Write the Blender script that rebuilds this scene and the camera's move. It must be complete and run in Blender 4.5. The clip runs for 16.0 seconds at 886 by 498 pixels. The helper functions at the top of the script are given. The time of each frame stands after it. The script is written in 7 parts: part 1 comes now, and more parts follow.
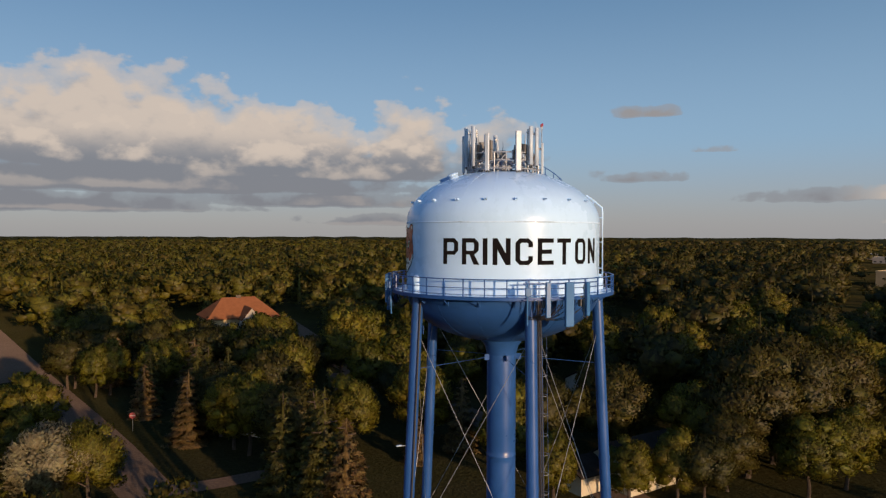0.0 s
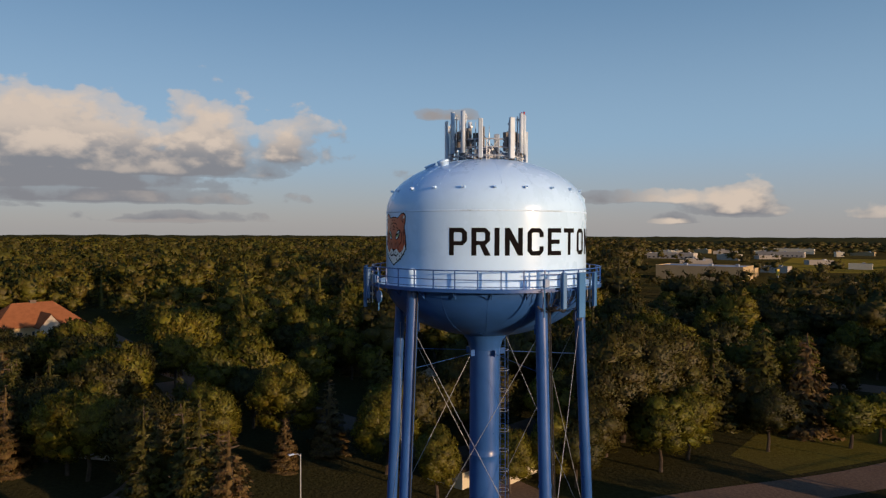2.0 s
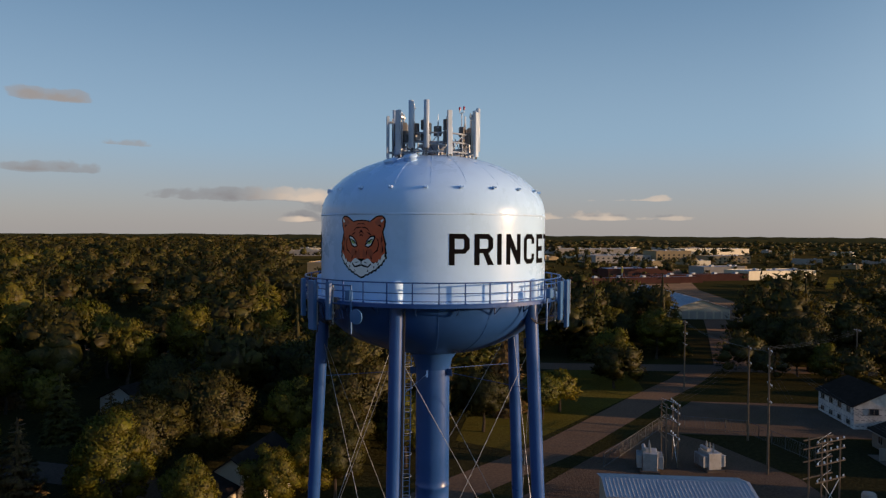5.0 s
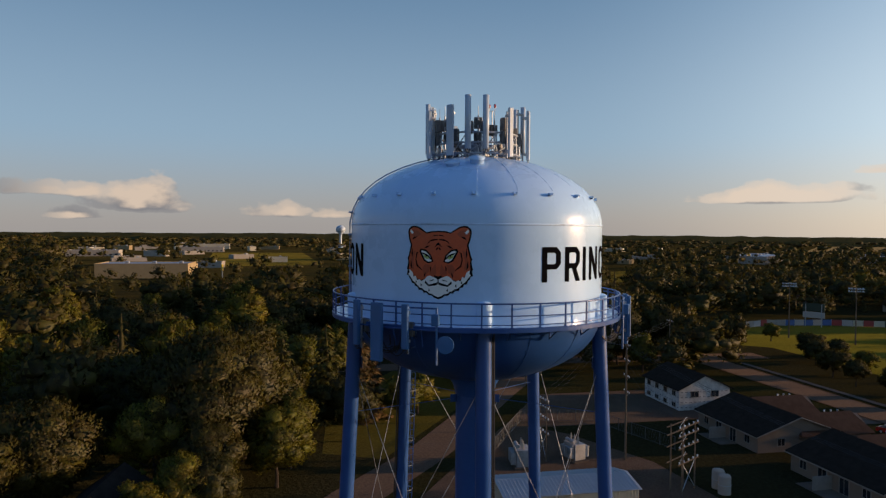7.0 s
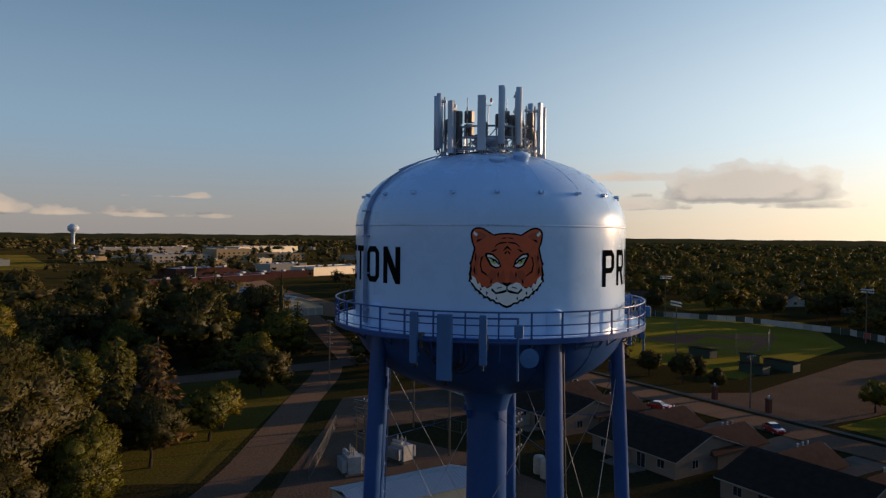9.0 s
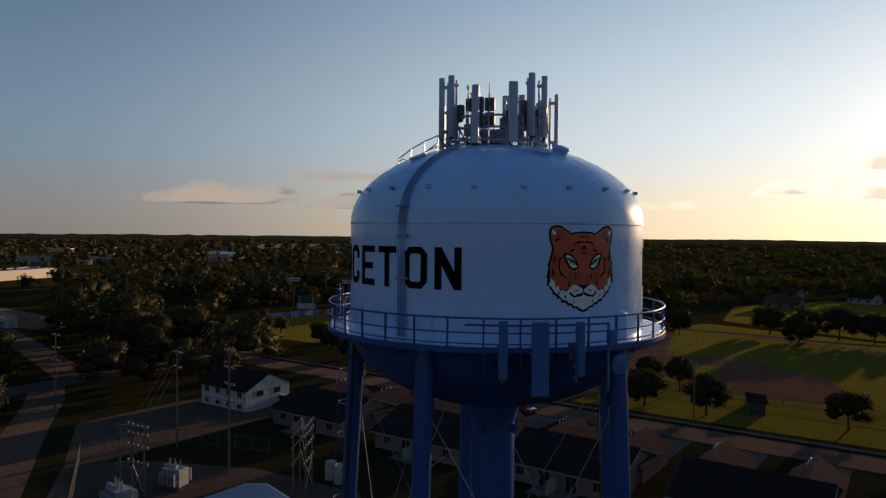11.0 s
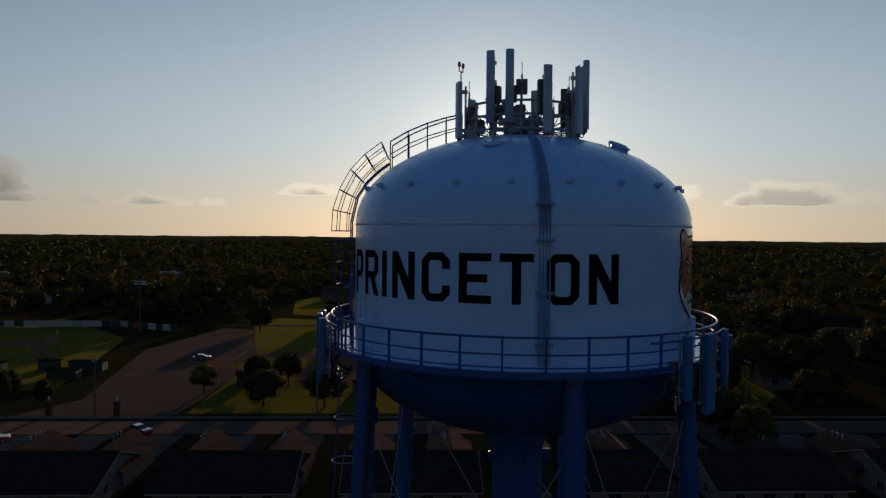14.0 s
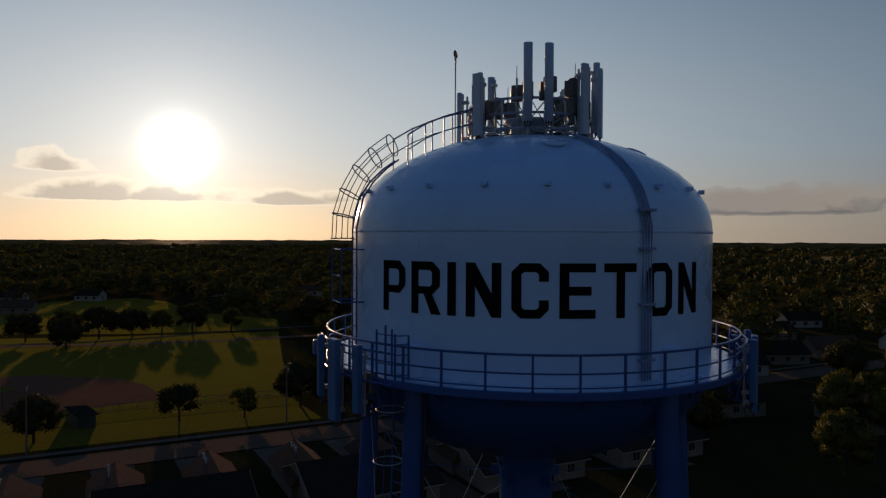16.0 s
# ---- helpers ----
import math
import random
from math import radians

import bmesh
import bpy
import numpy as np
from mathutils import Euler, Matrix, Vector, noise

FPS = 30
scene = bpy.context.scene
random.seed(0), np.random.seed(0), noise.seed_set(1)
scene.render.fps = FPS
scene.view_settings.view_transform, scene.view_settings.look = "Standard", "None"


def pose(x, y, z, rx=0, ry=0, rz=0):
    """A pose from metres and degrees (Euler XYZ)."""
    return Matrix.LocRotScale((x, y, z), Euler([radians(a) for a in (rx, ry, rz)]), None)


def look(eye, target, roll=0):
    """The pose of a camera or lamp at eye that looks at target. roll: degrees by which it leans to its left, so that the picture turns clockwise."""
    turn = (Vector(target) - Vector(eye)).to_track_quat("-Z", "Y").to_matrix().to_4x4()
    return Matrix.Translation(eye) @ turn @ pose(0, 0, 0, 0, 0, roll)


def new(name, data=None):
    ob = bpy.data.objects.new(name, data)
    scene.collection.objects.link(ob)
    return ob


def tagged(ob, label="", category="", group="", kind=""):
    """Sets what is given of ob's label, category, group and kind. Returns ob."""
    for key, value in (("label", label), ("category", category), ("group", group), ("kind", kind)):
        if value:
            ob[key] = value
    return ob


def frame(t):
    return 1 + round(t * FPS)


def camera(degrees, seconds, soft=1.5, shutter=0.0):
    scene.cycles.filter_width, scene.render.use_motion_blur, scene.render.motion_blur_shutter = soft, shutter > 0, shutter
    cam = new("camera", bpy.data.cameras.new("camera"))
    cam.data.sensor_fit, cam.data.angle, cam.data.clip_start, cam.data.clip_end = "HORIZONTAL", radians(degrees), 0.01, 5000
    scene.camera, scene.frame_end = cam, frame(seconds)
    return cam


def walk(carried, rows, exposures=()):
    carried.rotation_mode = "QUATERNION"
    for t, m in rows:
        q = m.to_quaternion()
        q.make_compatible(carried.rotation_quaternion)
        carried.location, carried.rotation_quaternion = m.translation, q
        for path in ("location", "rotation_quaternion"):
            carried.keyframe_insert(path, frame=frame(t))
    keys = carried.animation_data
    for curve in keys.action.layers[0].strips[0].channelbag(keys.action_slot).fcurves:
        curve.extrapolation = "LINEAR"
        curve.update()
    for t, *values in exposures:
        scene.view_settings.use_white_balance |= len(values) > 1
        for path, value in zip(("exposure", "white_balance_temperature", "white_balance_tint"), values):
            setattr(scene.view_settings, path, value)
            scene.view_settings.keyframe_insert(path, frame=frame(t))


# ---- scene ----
# Camera: a drone that circles a water tower. The tower's axis is at x = y = 0, the ground at z = 0.
cam = camera(64.82, 16.0, soft=1.3)
PATH = [  # seconds, x, y, z, yaw, pitch, roll
    (0, -4.39, -38.03, 32.99, -1.76, -1.20, -0.15),
    (0.5, -6.71, -37.38, 32.89, -5.80, -1.23, -0.16),
    (1, -8.91, -36.46, 32.76, -10.30, -1.26, -0.17),
    (1.5, -11.14, -35.45, 32.65, -14.82, -1.29, -0.19),
    (2, -13.25, -34.34, 32.56, -17.62, -1.30, -0.20),
    (2.5, -15.49, -32.87, 32.57, -21.63, -1.29, -0.23),
    (3, -17.66, -31.25, 32.49, -26.55, -1.31, -0.22),
    (3.5, -19.40, -29.28, 32.41, -31.69, -1.33, -0.26),
    (4, -21.09, -27.29, 32.60, -36.94, -1.32, -0.27),
    (4.5, -22.56, -25.13, 32.74, -42.25, -1.33, -0.29),
    (7, -27.05, -11.77, 33.34, -63.80, -1.44, -0.39),
    (7.5, -27.35, -9.40, 33.40, -67.36, -1.41, -0.41),
    (8, -27.60, -6.70, 33.43, -71.82, -1.38, -0.50),
    (8.5, -27.68, -3.96, 33.37, -77.63, -1.33, -0.57),
    (9, -27.49, -1.20, 33.32, -83.73, -1.27, -0.57),
    (11.5, -22.09, 11.60, 33.24, -113.39, -1.22, -0.50),
    (12, -20.28, 13.63, 33.24, -119.89, -1.22, -0.47),
    (12.5, -18.30, 15.49, 33.25, -126.87, -1.22, -0.45),
    (13, -15.88, 17.23, 33.22, -133.41, -1.20, -0.54),
    (13.5, -13.39, 18.64, 33.25, -139.34, -1.17, -0.56),
    (14, -11.00, 19.59, 33.30, -144.43, -1.15, -0.55),
    (14.5, -8.52, 20.27, 33.32, -148.92, -1.17, -0.55),
    (15, -6.08, 20.61, 33.32, -155.75, -1.02, -0.34),
    (15.5, -3.78, 20.89, 33.38, -161.62, -0.98, -0.24),
    (16, -1.62, 21.08, 33.42, -168.71, -0.90, -0.28),
]
walk(cam, [(t, pose(x, y, z, 90 + pitch, roll, yaw)) for t, x, y, z, yaw, pitch, roll in PATH],
     exposures=[(0, 0.26, 6500, 10), (3.5, 0.31, 6750, 11), (8.0, 0.24, 6950, 12), (9.2, 0.10, 6950, 12), (11.5, -0.58, 6800, 13), (12.5, -0.88, 6800, 13), (13.5, -0.98, 6500, 10), (14.5, -0.98, 6600, 11), (15.5, -1.02, 6800, 14), (16, -1.02, 6800, 14)])

# ---- light ----
SUN_AZ, SUN_EL = 148.0, 6.7          # degrees clockwise from +y, degrees up
SUN_DIR = Vector((math.sin(radians(SUN_AZ)) * math.cos(radians(SUN_EL)),
                  math.cos(radians(SUN_AZ)) * math.cos(radians(SUN_EL)), math.sin(radians(SUN_EL))))
sun = new("sun", bpy.data.lights.new("sun", "SUN"))
sun.data.energy, sun.data.angle, sun.data.color = 4.3, radians(0.55), (1.0, 0.665, 0.405)
sun.matrix_world = look(SUN_DIR * 100, (0, 0, 0))


class Nodes:
    """Short-hand for building node trees."""

    def __init__(self, tree):
        self.tree = tree
        tree.nodes.clear()

    def add(self, kind):
        return self.tree.nodes.new(kind)

    def link(self, a, b):
        self.tree.links.new(a, b)

    def put(self, socket, v):
        if isinstance(v, bpy.types.NodeSocket):
            self.link(v, socket)
        else:
            socket.default_value = v

    def math(self, op, a, b=0.0, c=0.0, clamp=False):
        n = self.add("ShaderNodeMath")
        n.operation, n.use_clamp = op, clamp
        for i, v in enumerate((a, b, c)):
            if i < len(n.inputs):
                self.put(n.inputs[i], v)
        return n.outputs[0]

    def smooth(self, v, lo, hi, a=0.0, b=1.0):
        n = self.add("ShaderNodeMapRange")
        n.interpolation_type = "SMOOTHSTEP"
        for i, x in enumerate((v, lo, hi, a, b)):
            self.put(n.inputs[i], x)
        return n.outputs[0]

    def mix(self, fac, a, b, blend="MIX"):
        n = self.add("ShaderNodeMix")
        n.data_type, n.blend_type = "RGBA", blend
        self.put(n.inputs[0], fac)
        self.put(n.inputs[6], a)
        self.put(n.inputs[7], b)
        return n.outputs[2]

    def noise(self, vec, scale, detail=4.0, rough=0.55, dim="3D"):
        n = self.add("ShaderNodeTexNoise")
        n.noise_dimensions = dim
        self.put(n.inputs["Vector"], vec)
        n.inputs["Scale"].default_value, n.inputs["Detail"].default_value, n.inputs["Roughness"].default_value = scale, detail, rough
        return n.outputs["Fac"]

    def xyz(self, x, y, z):
        n = self.add("ShaderNodeCombineXYZ")
        for i, v in enumerate((x, y, z)):
            self.put(n.inputs[i], v)
        return n.outputs[0]


# Clouds of the evening sky: degrees clockwise from +y, degrees up of the flat base, half width, height, body
CLOUDS = [(-24, 5.6, 13, 7.6, 1.9), (-35, 5.8, 10, 7.4, 1.8), (-12, 5.4, 10, 5.8, 1.8), (-1.0, 5.4, 4.6, 6.2, 1.5), (5.5, 6.0, 4.0, 4.0, 0.9), (-48, 6, 11, 7, 1.6),
          (-22, 3.6, 26, 3.0, 1.7), (-8, 2.4, 14, 1.5, 1.1), (-28, 1.9, 16, 1.6, 1.2), (-3, 0.9, 8, 0.9, 0.7), (-12, 4.6, 20, 2.6, 1.7),
          (18.3, 9.3, 3.3, 0.9, 0.9), (22, 6.4, 1.8, 0.5, 0.5), (17, 4.3, 3.5, 0.8, 0.45), (34, 2.6, 8, 1.0, 0.55),
          (40.5, 1.7, 4.0, 2.6, 1.2), (36.5, 0.9, 2.6, 0.8, 0.7), (51, 1.3, 3.4, 1.2, 0.7), (56, 1.2, 6, 0.7, 0.55), (63, 2.6, 3.8, 0.4, 0.5), (61, 1.1, 6, 0.6, 0.5),
          (90, 2.5, 7.0, 1.5, 1.3), (107.5, 3.0, 7.0, 2.9, 1.9), (98, 4.4, 5.0, 0.8, 0.9), (99, 2.2, 4.0, 1.2, 0.9), (112, 2.2, 5, 0.7, 0.6), (122, 2.2, 5.0, 0.9, 0.7),
          (142, 2.9, 6.0, 1.6, 1.4), (139.7, 4.9, 2.6, 1.5, 1.3), (134, 3.2, 3.0, 1.0, 0.9), (147, 2.9, 7, 1.3, 1.3), (156, 2.8, 5, 1.3, 1.2), (161, 3.0, 5, 1.3, 0.7), (171, 2.6, 6, 1.6, 1.3), (194, 2.2, 9, 2.1, 1.6),
          (205, 3.0, 8, 1.6, 0.9), (-70, 5, 14, 5, 1.2), (230, 3.5, 12, 2.5, 1.0)]


def build_world():
    world = bpy.data.worlds.new("evening_sky")
    scene.world = world
    world.use_nodes = True
    n = Nodes(world.node_tree)
    coord = n.add("ShaderNodeTexCoord").outputs["Generated"]
    sky = n.add("ShaderNodeTexSky")
    sky.sky_type, sky.sun_disc, sky.sun_elevation, sky.sun_rotation = "NISHITA", False, radians(SUN_EL), radians(SUN_AZ)
    sky.altitude, sky.air_density, sky.dust_density, sky.ozone_density = 300.0, 1.0, 1.2, 2.2
    sep = n.add("ShaderNodeSeparateXYZ")
    n.link(coord, sep.inputs[0])
    x, y, z = sep.outputs
    az = n.math("MULTIPLY", n.math("ARCTAN2", x, y), 180 / math.pi)
    az = n.math("MODULO", n.math("ADD", az, 360 + 110), 360.0)
    az = n.math("SUBTRACT", az, 110.0)                # -110 .. 250
    el = n.math("MULTIPLY", n.math("ARCSINE", z), 180 / math.pi)
    def clouds(lift):
        """How much cloud lies that many degrees above each way of view."""
        e_ = n.math("ADD", el, lift)
        flat = n.xyz(n.math("MULTIPLY", az, 0.30), n.math("MULTIPLY", e_, 0.46), 0.0)
        puff = n.noise(flat, 1.15, 6.0, 0.50)
        body = None
        for a, e, w, h, b in CLOUDS:
            dx = n.math("DIVIDE", n.math("SUBTRACT", az, a), w)
            dy = n.math("SUBTRACT", e_, e)
            dy = n.math("MAXIMUM", n.math("DIVIDE", dy, h), n.math("DIVIDE", dy, -0.22 * h))
            r = n.math("SQRT", n.math("ADD", n.math("MULTIPLY", dx, dx), n.math("MULTIPLY", dy, dy)))
            m = n.math("MULTIPLY", n.math("SUBTRACT", 1.0, r), b)
            body = m if body is None else n.math("MAXIMUM", body, m)
        lump = n.math("MULTIPLY", n.math("SUBTRACT", puff, 0.5), 1.9)
        return n.math("ADD", n.math("MAXIMUM", body, -0.7), lump)

    dens, dens_up = clouds(0.0), clouds(1.2)
    cover = n.smooth(dens, 0.05, 0.27)
    thick = n.smooth(dens, 0.15, 0.95)
    lit = n.smooth(n.math("SUBTRACT", dens, dens_up), -0.10, 0.60)
    heap = n.math("MULTIPLY", n.smooth(el, 5.4, 8.2), n.smooth(az, 12.0, 4.0))      # sunlit heads of the great bank
    lit = n.math("MAXIMUM", lit, n.math("MULTIPLY", heap, n.smooth(n.math("SUBTRACT", dens, dens_up), -0.55, 0.30, 0.08, 0.92)))
    # how near the way of view is to the sun
    dot = n.add("ShaderNodeVectorMath")
    dot.operation = "DOT_PRODUCT"
    n.link(coord, dot.inputs[0])
    dot.inputs[1].default_value = SUN_DIR
    away = n.math("MULTIPLY", n.math("ARCCOSINE", n.math("MINIMUM", dot.outputs["Value"], 1.0)), 180 / math.pi)
    near = n.smooth(away, 76.0, 12.0)
    close = n.smooth(away, 42.0, 5.0)
    clear = n.mix(1.0, sky.outputs[0], (0.115, 0.12, 0.15, 1), "MULTIPLY")
    low, mid, top = n.smooth(el, 0.0, 8.0), n.smooth(el, 5.0, 24.0), n.smooth(el, 20.0, 52.0)
    far_side = n.mix(low, (0.31, 0.305, 0.315, 1), (0.235, 0.36, 0.49, 1))
    far_side = n.mix(mid, far_side, (0.090, 0.188, 0.318, 1))
    sun_side = n.mix(low, (1.26, 1.08, 0.82, 1), (0.98, 1.15, 1.22, 1))
    sun_side = n.mix(mid, sun_side, (0.44, 0.67, 0.90, 1))
    air = n.mix(near, far_side, sun_side)
    air = n.mix(top, air, (0.020, 0.096, 0.290, 1))
    clear = n.mix(0.82, clear, air)
    shade = n.mix(near, n.mix(n.math("MULTIPLY", n.smooth(el, 5.0, 9.5), n.smooth(az, 12.0, 4.0)), (0.18, 0.185, 0.205, 1), (0.30, 0.285, 0.285, 1)), (0.46, 0.445, 0.43, 1))
    bright = n.mix(near, (0.54, 0.45, 0.375, 1), (1.20, 1.10, 0.95, 1))
    lit = n.math("MULTIPLY", lit, n.math("MAXIMUM", n.math("MAXIMUM", n.smooth(el, 3.0, 7.0, 0.25, 1.0), n.smooth(az, 28.0, 36.0)), near))
    lit = n.math("MULTIPLY", lit, n.math("MAXIMUM", n.math("MAXIMUM", n.smooth(az, 7.0, 14.0, 1.0, 0.22), n.smooth(az, 28.0, 36.0)), near))
    shade = n.mix(close, shade, (0.98, 0.86, 0.68, 1))
    white = n.mix(n.math("MULTIPLY", lit, n.smooth(near, 0.0, 0.6, 1.0, 0.35)), shade, bright)
    rim = n.math("MULTIPLY", n.smooth(dens, 0.75, 0.25), close)     # thin edges with the sun behind them
    white = n.mix(rim, white, (1.95, 1.75, 1.35, 1))
    tint = n.mix(n.math("MULTIPLY", cover, n.smooth(thick, 0.0, 0.8, 0.55, 0.95)), clear, white)
    # the sun's own blaze and the haze round it
    spread = n.math("DIVIDE", away, 1.75)
    blaze = n.math("MULTIPLY", n.math("POWER", 2.718, n.math("MULTIPLY", n.math("MULTIPLY", spread, spread), -1.0)), 3.6)
    halo = n.math("MULTIPLY", n.math("POWER", 2.718, n.math("MULTIPLY", away, -0.24)), 0.85)
    wide = n.math("MULTIPLY", n.math("POWER", 2.718, n.math("MULTIPLY", away, -0.07)), 0.12)
    glow = n.math("ADD", n.math("ADD", blaze, halo), wide)
    warm = n.mix(n.smooth(away, 3.0, 14.0), (1, 0.97, 0.88, 1), (1, 0.86, 0.66, 1))
    scaled = n.add("ShaderNodeVectorMath")
    scaled.operation = "SCALE"
    n.link(warm, scaled.inputs[0])
    n.link(glow, scaled.inputs["Scale"])
    total = n.mix(1.0, tint, scaled.outputs[0], "ADD")
    bg = n.add("ShaderNodeBackground")
    n.link(total, bg.inputs[0])
    out = n.add("ShaderNodeOutputWorld")
    n.link(bg.outputs[0], out.inputs[0])


build_world()


# ---- materials ----
def material(name, colour, rough=0.7, metal=0.0, vary=0.25, scale=3.0, fine=30.0, bump=0.0, coat=0.0, streak=0.0, island=0.0, second=None, patch=0.5, gloss=0.5, relief=0.05, sheen=None, coat_rough=0.12):
    """A procedural surface: a base colour with stains at two scales, roughness that follows them and fine relief."""
    m = bpy.data.materials.new(name)
    m.use_nodes = True
    n = Nodes(m.node_tree)
    co = n.add("ShaderNodeTexCoord").outputs["Object"]
    big = n.noise(co, scale, 5.0, 0.6)
    small = n.noise(co, fine, 3.0, 0.6)
    c = (*colour, 1)
    dark = (*[v * (1 - vary) for v in colour], 1)
    tone = n.mix(n.smooth(big, 0.3, 0.7), dark, c)
    if second:
        tone = n.mix(n.smooth(n.noise(co, scale * 0.37, 4.0, 0.6), patch - 0.1, patch + 0.1), tone, (*second, 1))
    tone = n.mix(n.math("MULTIPLY", n.smooth(small, 0.35, 0.75), vary * 0.7), tone, (*[min(1, v * (1 + vary) + 0.01) for v in colour], 1))
    if streak:
        sep = n.add("ShaderNodeSeparateXYZ")
        n.link(co, sep.inputs[0])
        turn = n.math("ARCTAN2", sep.outputs[0], sep.outputs[1])
        run = n.noise(n.xyz(n.math("MULTIPLY", turn, 14.0), n.math("MULTIPLY", sep.outputs[2], 0.35), 0.0), 2.2, 4.0, 0.6)
        tone = n.mix(n.math("MULTIPLY", n.smooth(run, 0.55, 0.8), streak), tone, (*[v * 0.55 for v in colour], 1))
    if island:
        geo = n.add("ShaderNodeNewGeometry")
        hsv = n.add("ShaderNodeHueSaturation")
        n.put(hsv.inputs["Hue"], n.smooth(geo.outputs["Random Per Island"], 0, 1, 0.5 - 0.02 * island, 0.5 + 0.02 * island))
        n.put(hsv.inputs["Value"], n.smooth(geo.outputs["Random Per Island"], 0, 1, 1 - 0.45 * island, 1 + 0.45 * island))
        n.link(tone, hsv.inputs["Color"])
        tone = hsv.outputs[0]
    b = n.add("ShaderNodeBsdfPrincipled")
    n.link(tone, b.inputs["Base Color"])
    n.put(b.inputs["Roughness"], n.smooth(big, 0.2, 0.8, max(0.04, rough - 0.08), min(1, rough + 0.1)))
    b.inputs["Metallic"].default_value = metal
    b.inputs["Specular IOR Level"].default_value = gloss
    b.inputs["Coat Weight"].default_value = coat
    b.inputs["Coat Roughness"].default_value = coat_rough
    if bump:
        bp = n.add("ShaderNodeBump")
        bp.inputs["Strength"].default_value, bp.inputs["Distance"].default_value = bump, relief
        n.link(small, bp.inputs["Height"])
        n.link(bp.outputs[0], b.inputs["Normal"])
    out = n.add("ShaderNodeOutputMaterial")
    surface = b
    if gloss < 0.1:       # dull, rough ground and masonry
        surface = n.add("ShaderNodeBsdfDiffuse")
        surface.inputs["Roughness"].default_value = 0.9
        n.link(tone, surface.inputs["Color"])
        if bump:
            n.link(bp.outputs[0], surface.inputs["Normal"])
    if sheen:             # blades of grass that catch a low sun
        blades = n.add("ShaderNodeBsdfSheen")
        blades.inputs["Roughness"].default_value = 0.55
        n.link(n.mix(n.smooth(small, 0.25, 0.8), (*[v * 0.55 for v in sheen], 1), (*sheen, 1)), blades.inputs["Color"])
        both = n.add("ShaderNodeAddShader")
        n.link(surface.outputs[0], both.inputs[0])
        n.link(blades.outputs[0], both.inputs[1])
        surface = both
    n.link(surface.outputs[0], out.inputs[0])
    return m


def foliage(name, colour, other):
    """Leaves: each sprig a little different, each tree too, with some light coming through."""
    m = bpy.data.materials.new(name)
    m.use_nodes = True
    n = Nodes(m.node_tree)
    geo = n.add("ShaderNodeNewGeometry")
    info = n.add("ShaderNodeObjectInfo")
    drift = n.noise(geo.outputs["Position"], 0.055, 2.0, 0.6)
    pick = n.math("ADD", n.math("MULTIPLY", info.outputs["Random"], 0.5), n.math("MULTIPLY", n.smooth(drift, 0.3, 0.7), 0.5))
    tone = n.mix(pick, (*colour, 1), (*other, 1))
    # noise darkens the leaf colour to paint in shaded gaps between leaves
    gap_shade = n.noise(geo.outputs["Position"], 1.1, 3.0, 0.7)
    tone = n.mix(n.smooth(gap_shade, 0.32, 0.58), n.mix(1.0, tone, (0.5, 0.53, 0.55, 1), "MULTIPLY"), tone)
    hsv = n.add("ShaderNodeHueSaturation")
    n.put(hsv.inputs["Hue"], n.smooth(geo.outputs["Random Per Island"], 0, 1, 0.485, 0.515))
    n.put(hsv.inputs["Value"], n.smooth(geo.outputs["Random Per Island"], 0, 1, 0.80, 1.22))
    n.link(tone, hsv.inputs["Color"])
    d = n.add("ShaderNodeBsdfDiffuse")
    t = n.add("ShaderNodeBsdfTranslucent")
    g = n.add("ShaderNodeBsdfGlossy")
    n.link(hsv.outputs[0], d.inputs[0])
    n.link(hsv.outputs[0], t.inputs[0])
    g.inputs["Roughness"].default_value = 0.55
    g.inputs[0].default_value = (0.5, 0.5, 0.5, 1)
    mx = n.add("ShaderNodeMixShader")
    mx.inputs[0].default_value = 0.30
    n.link(d.outputs[0], mx.inputs[1])
    n.link(t.outputs[0], mx.inputs[2])
    mg = n.add("ShaderNodeMixShader")
    mg.inputs[0].default_value = 0.03
    n.link(mx.outputs[0], mg.inputs[1])
    n.link(g.outputs[0], mg.inputs[2])
    out = n.add("ShaderNodeOutputMaterial")
    n.link(mg.outputs[0], out.inputs[0])
    return m


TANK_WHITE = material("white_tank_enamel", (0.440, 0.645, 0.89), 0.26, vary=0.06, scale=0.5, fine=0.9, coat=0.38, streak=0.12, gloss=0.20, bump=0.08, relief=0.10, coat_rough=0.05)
TANK_BLUE = material("blue_tank_enamel", (0.020, 0.076, 0.250), 0.34, vary=0.14, scale=0.6, fine=8.0, coat=0.05, streak=0.18, gloss=0.4)
LETTER_BLACK = material("black_lettering", (0.012, 0.011, 0.012), 0.6, vary=0.2, gloss=0.03)
TIGER_ORANGE = material("orange_emblem_paint", (0.60, 0.085, 0.018), 0.45, vary=0.15, coat=0.3)
TIGER_DARK = material("dark_orange_emblem_paint", (0.40, 0.060, 0.016), 0.45, vary=0.15, coat=0.3)
TIGER_WHITE = material("white_emblem_paint", (0.80, 0.79, 0.76), 0.35, vary=0.05, coat=0.3)
TIGER_GREEN = material("green_emblem_paint", (0.45, 0.55, 0.16), 0.35, vary=0.1)
SEAM_STAIN = material("stained_weld_seam", (0.40, 0.55, 0.75), 0.5, vary=0.4, scale=1.3, fine=8.0, second=(0.47, 0.65, 0.88), patch=0.46)
CABLE_BLUE = material("blue_grey_cable_pipe", (0.20, 0.30, 0.48), 0.5, vary=0.3, scale=2.0)
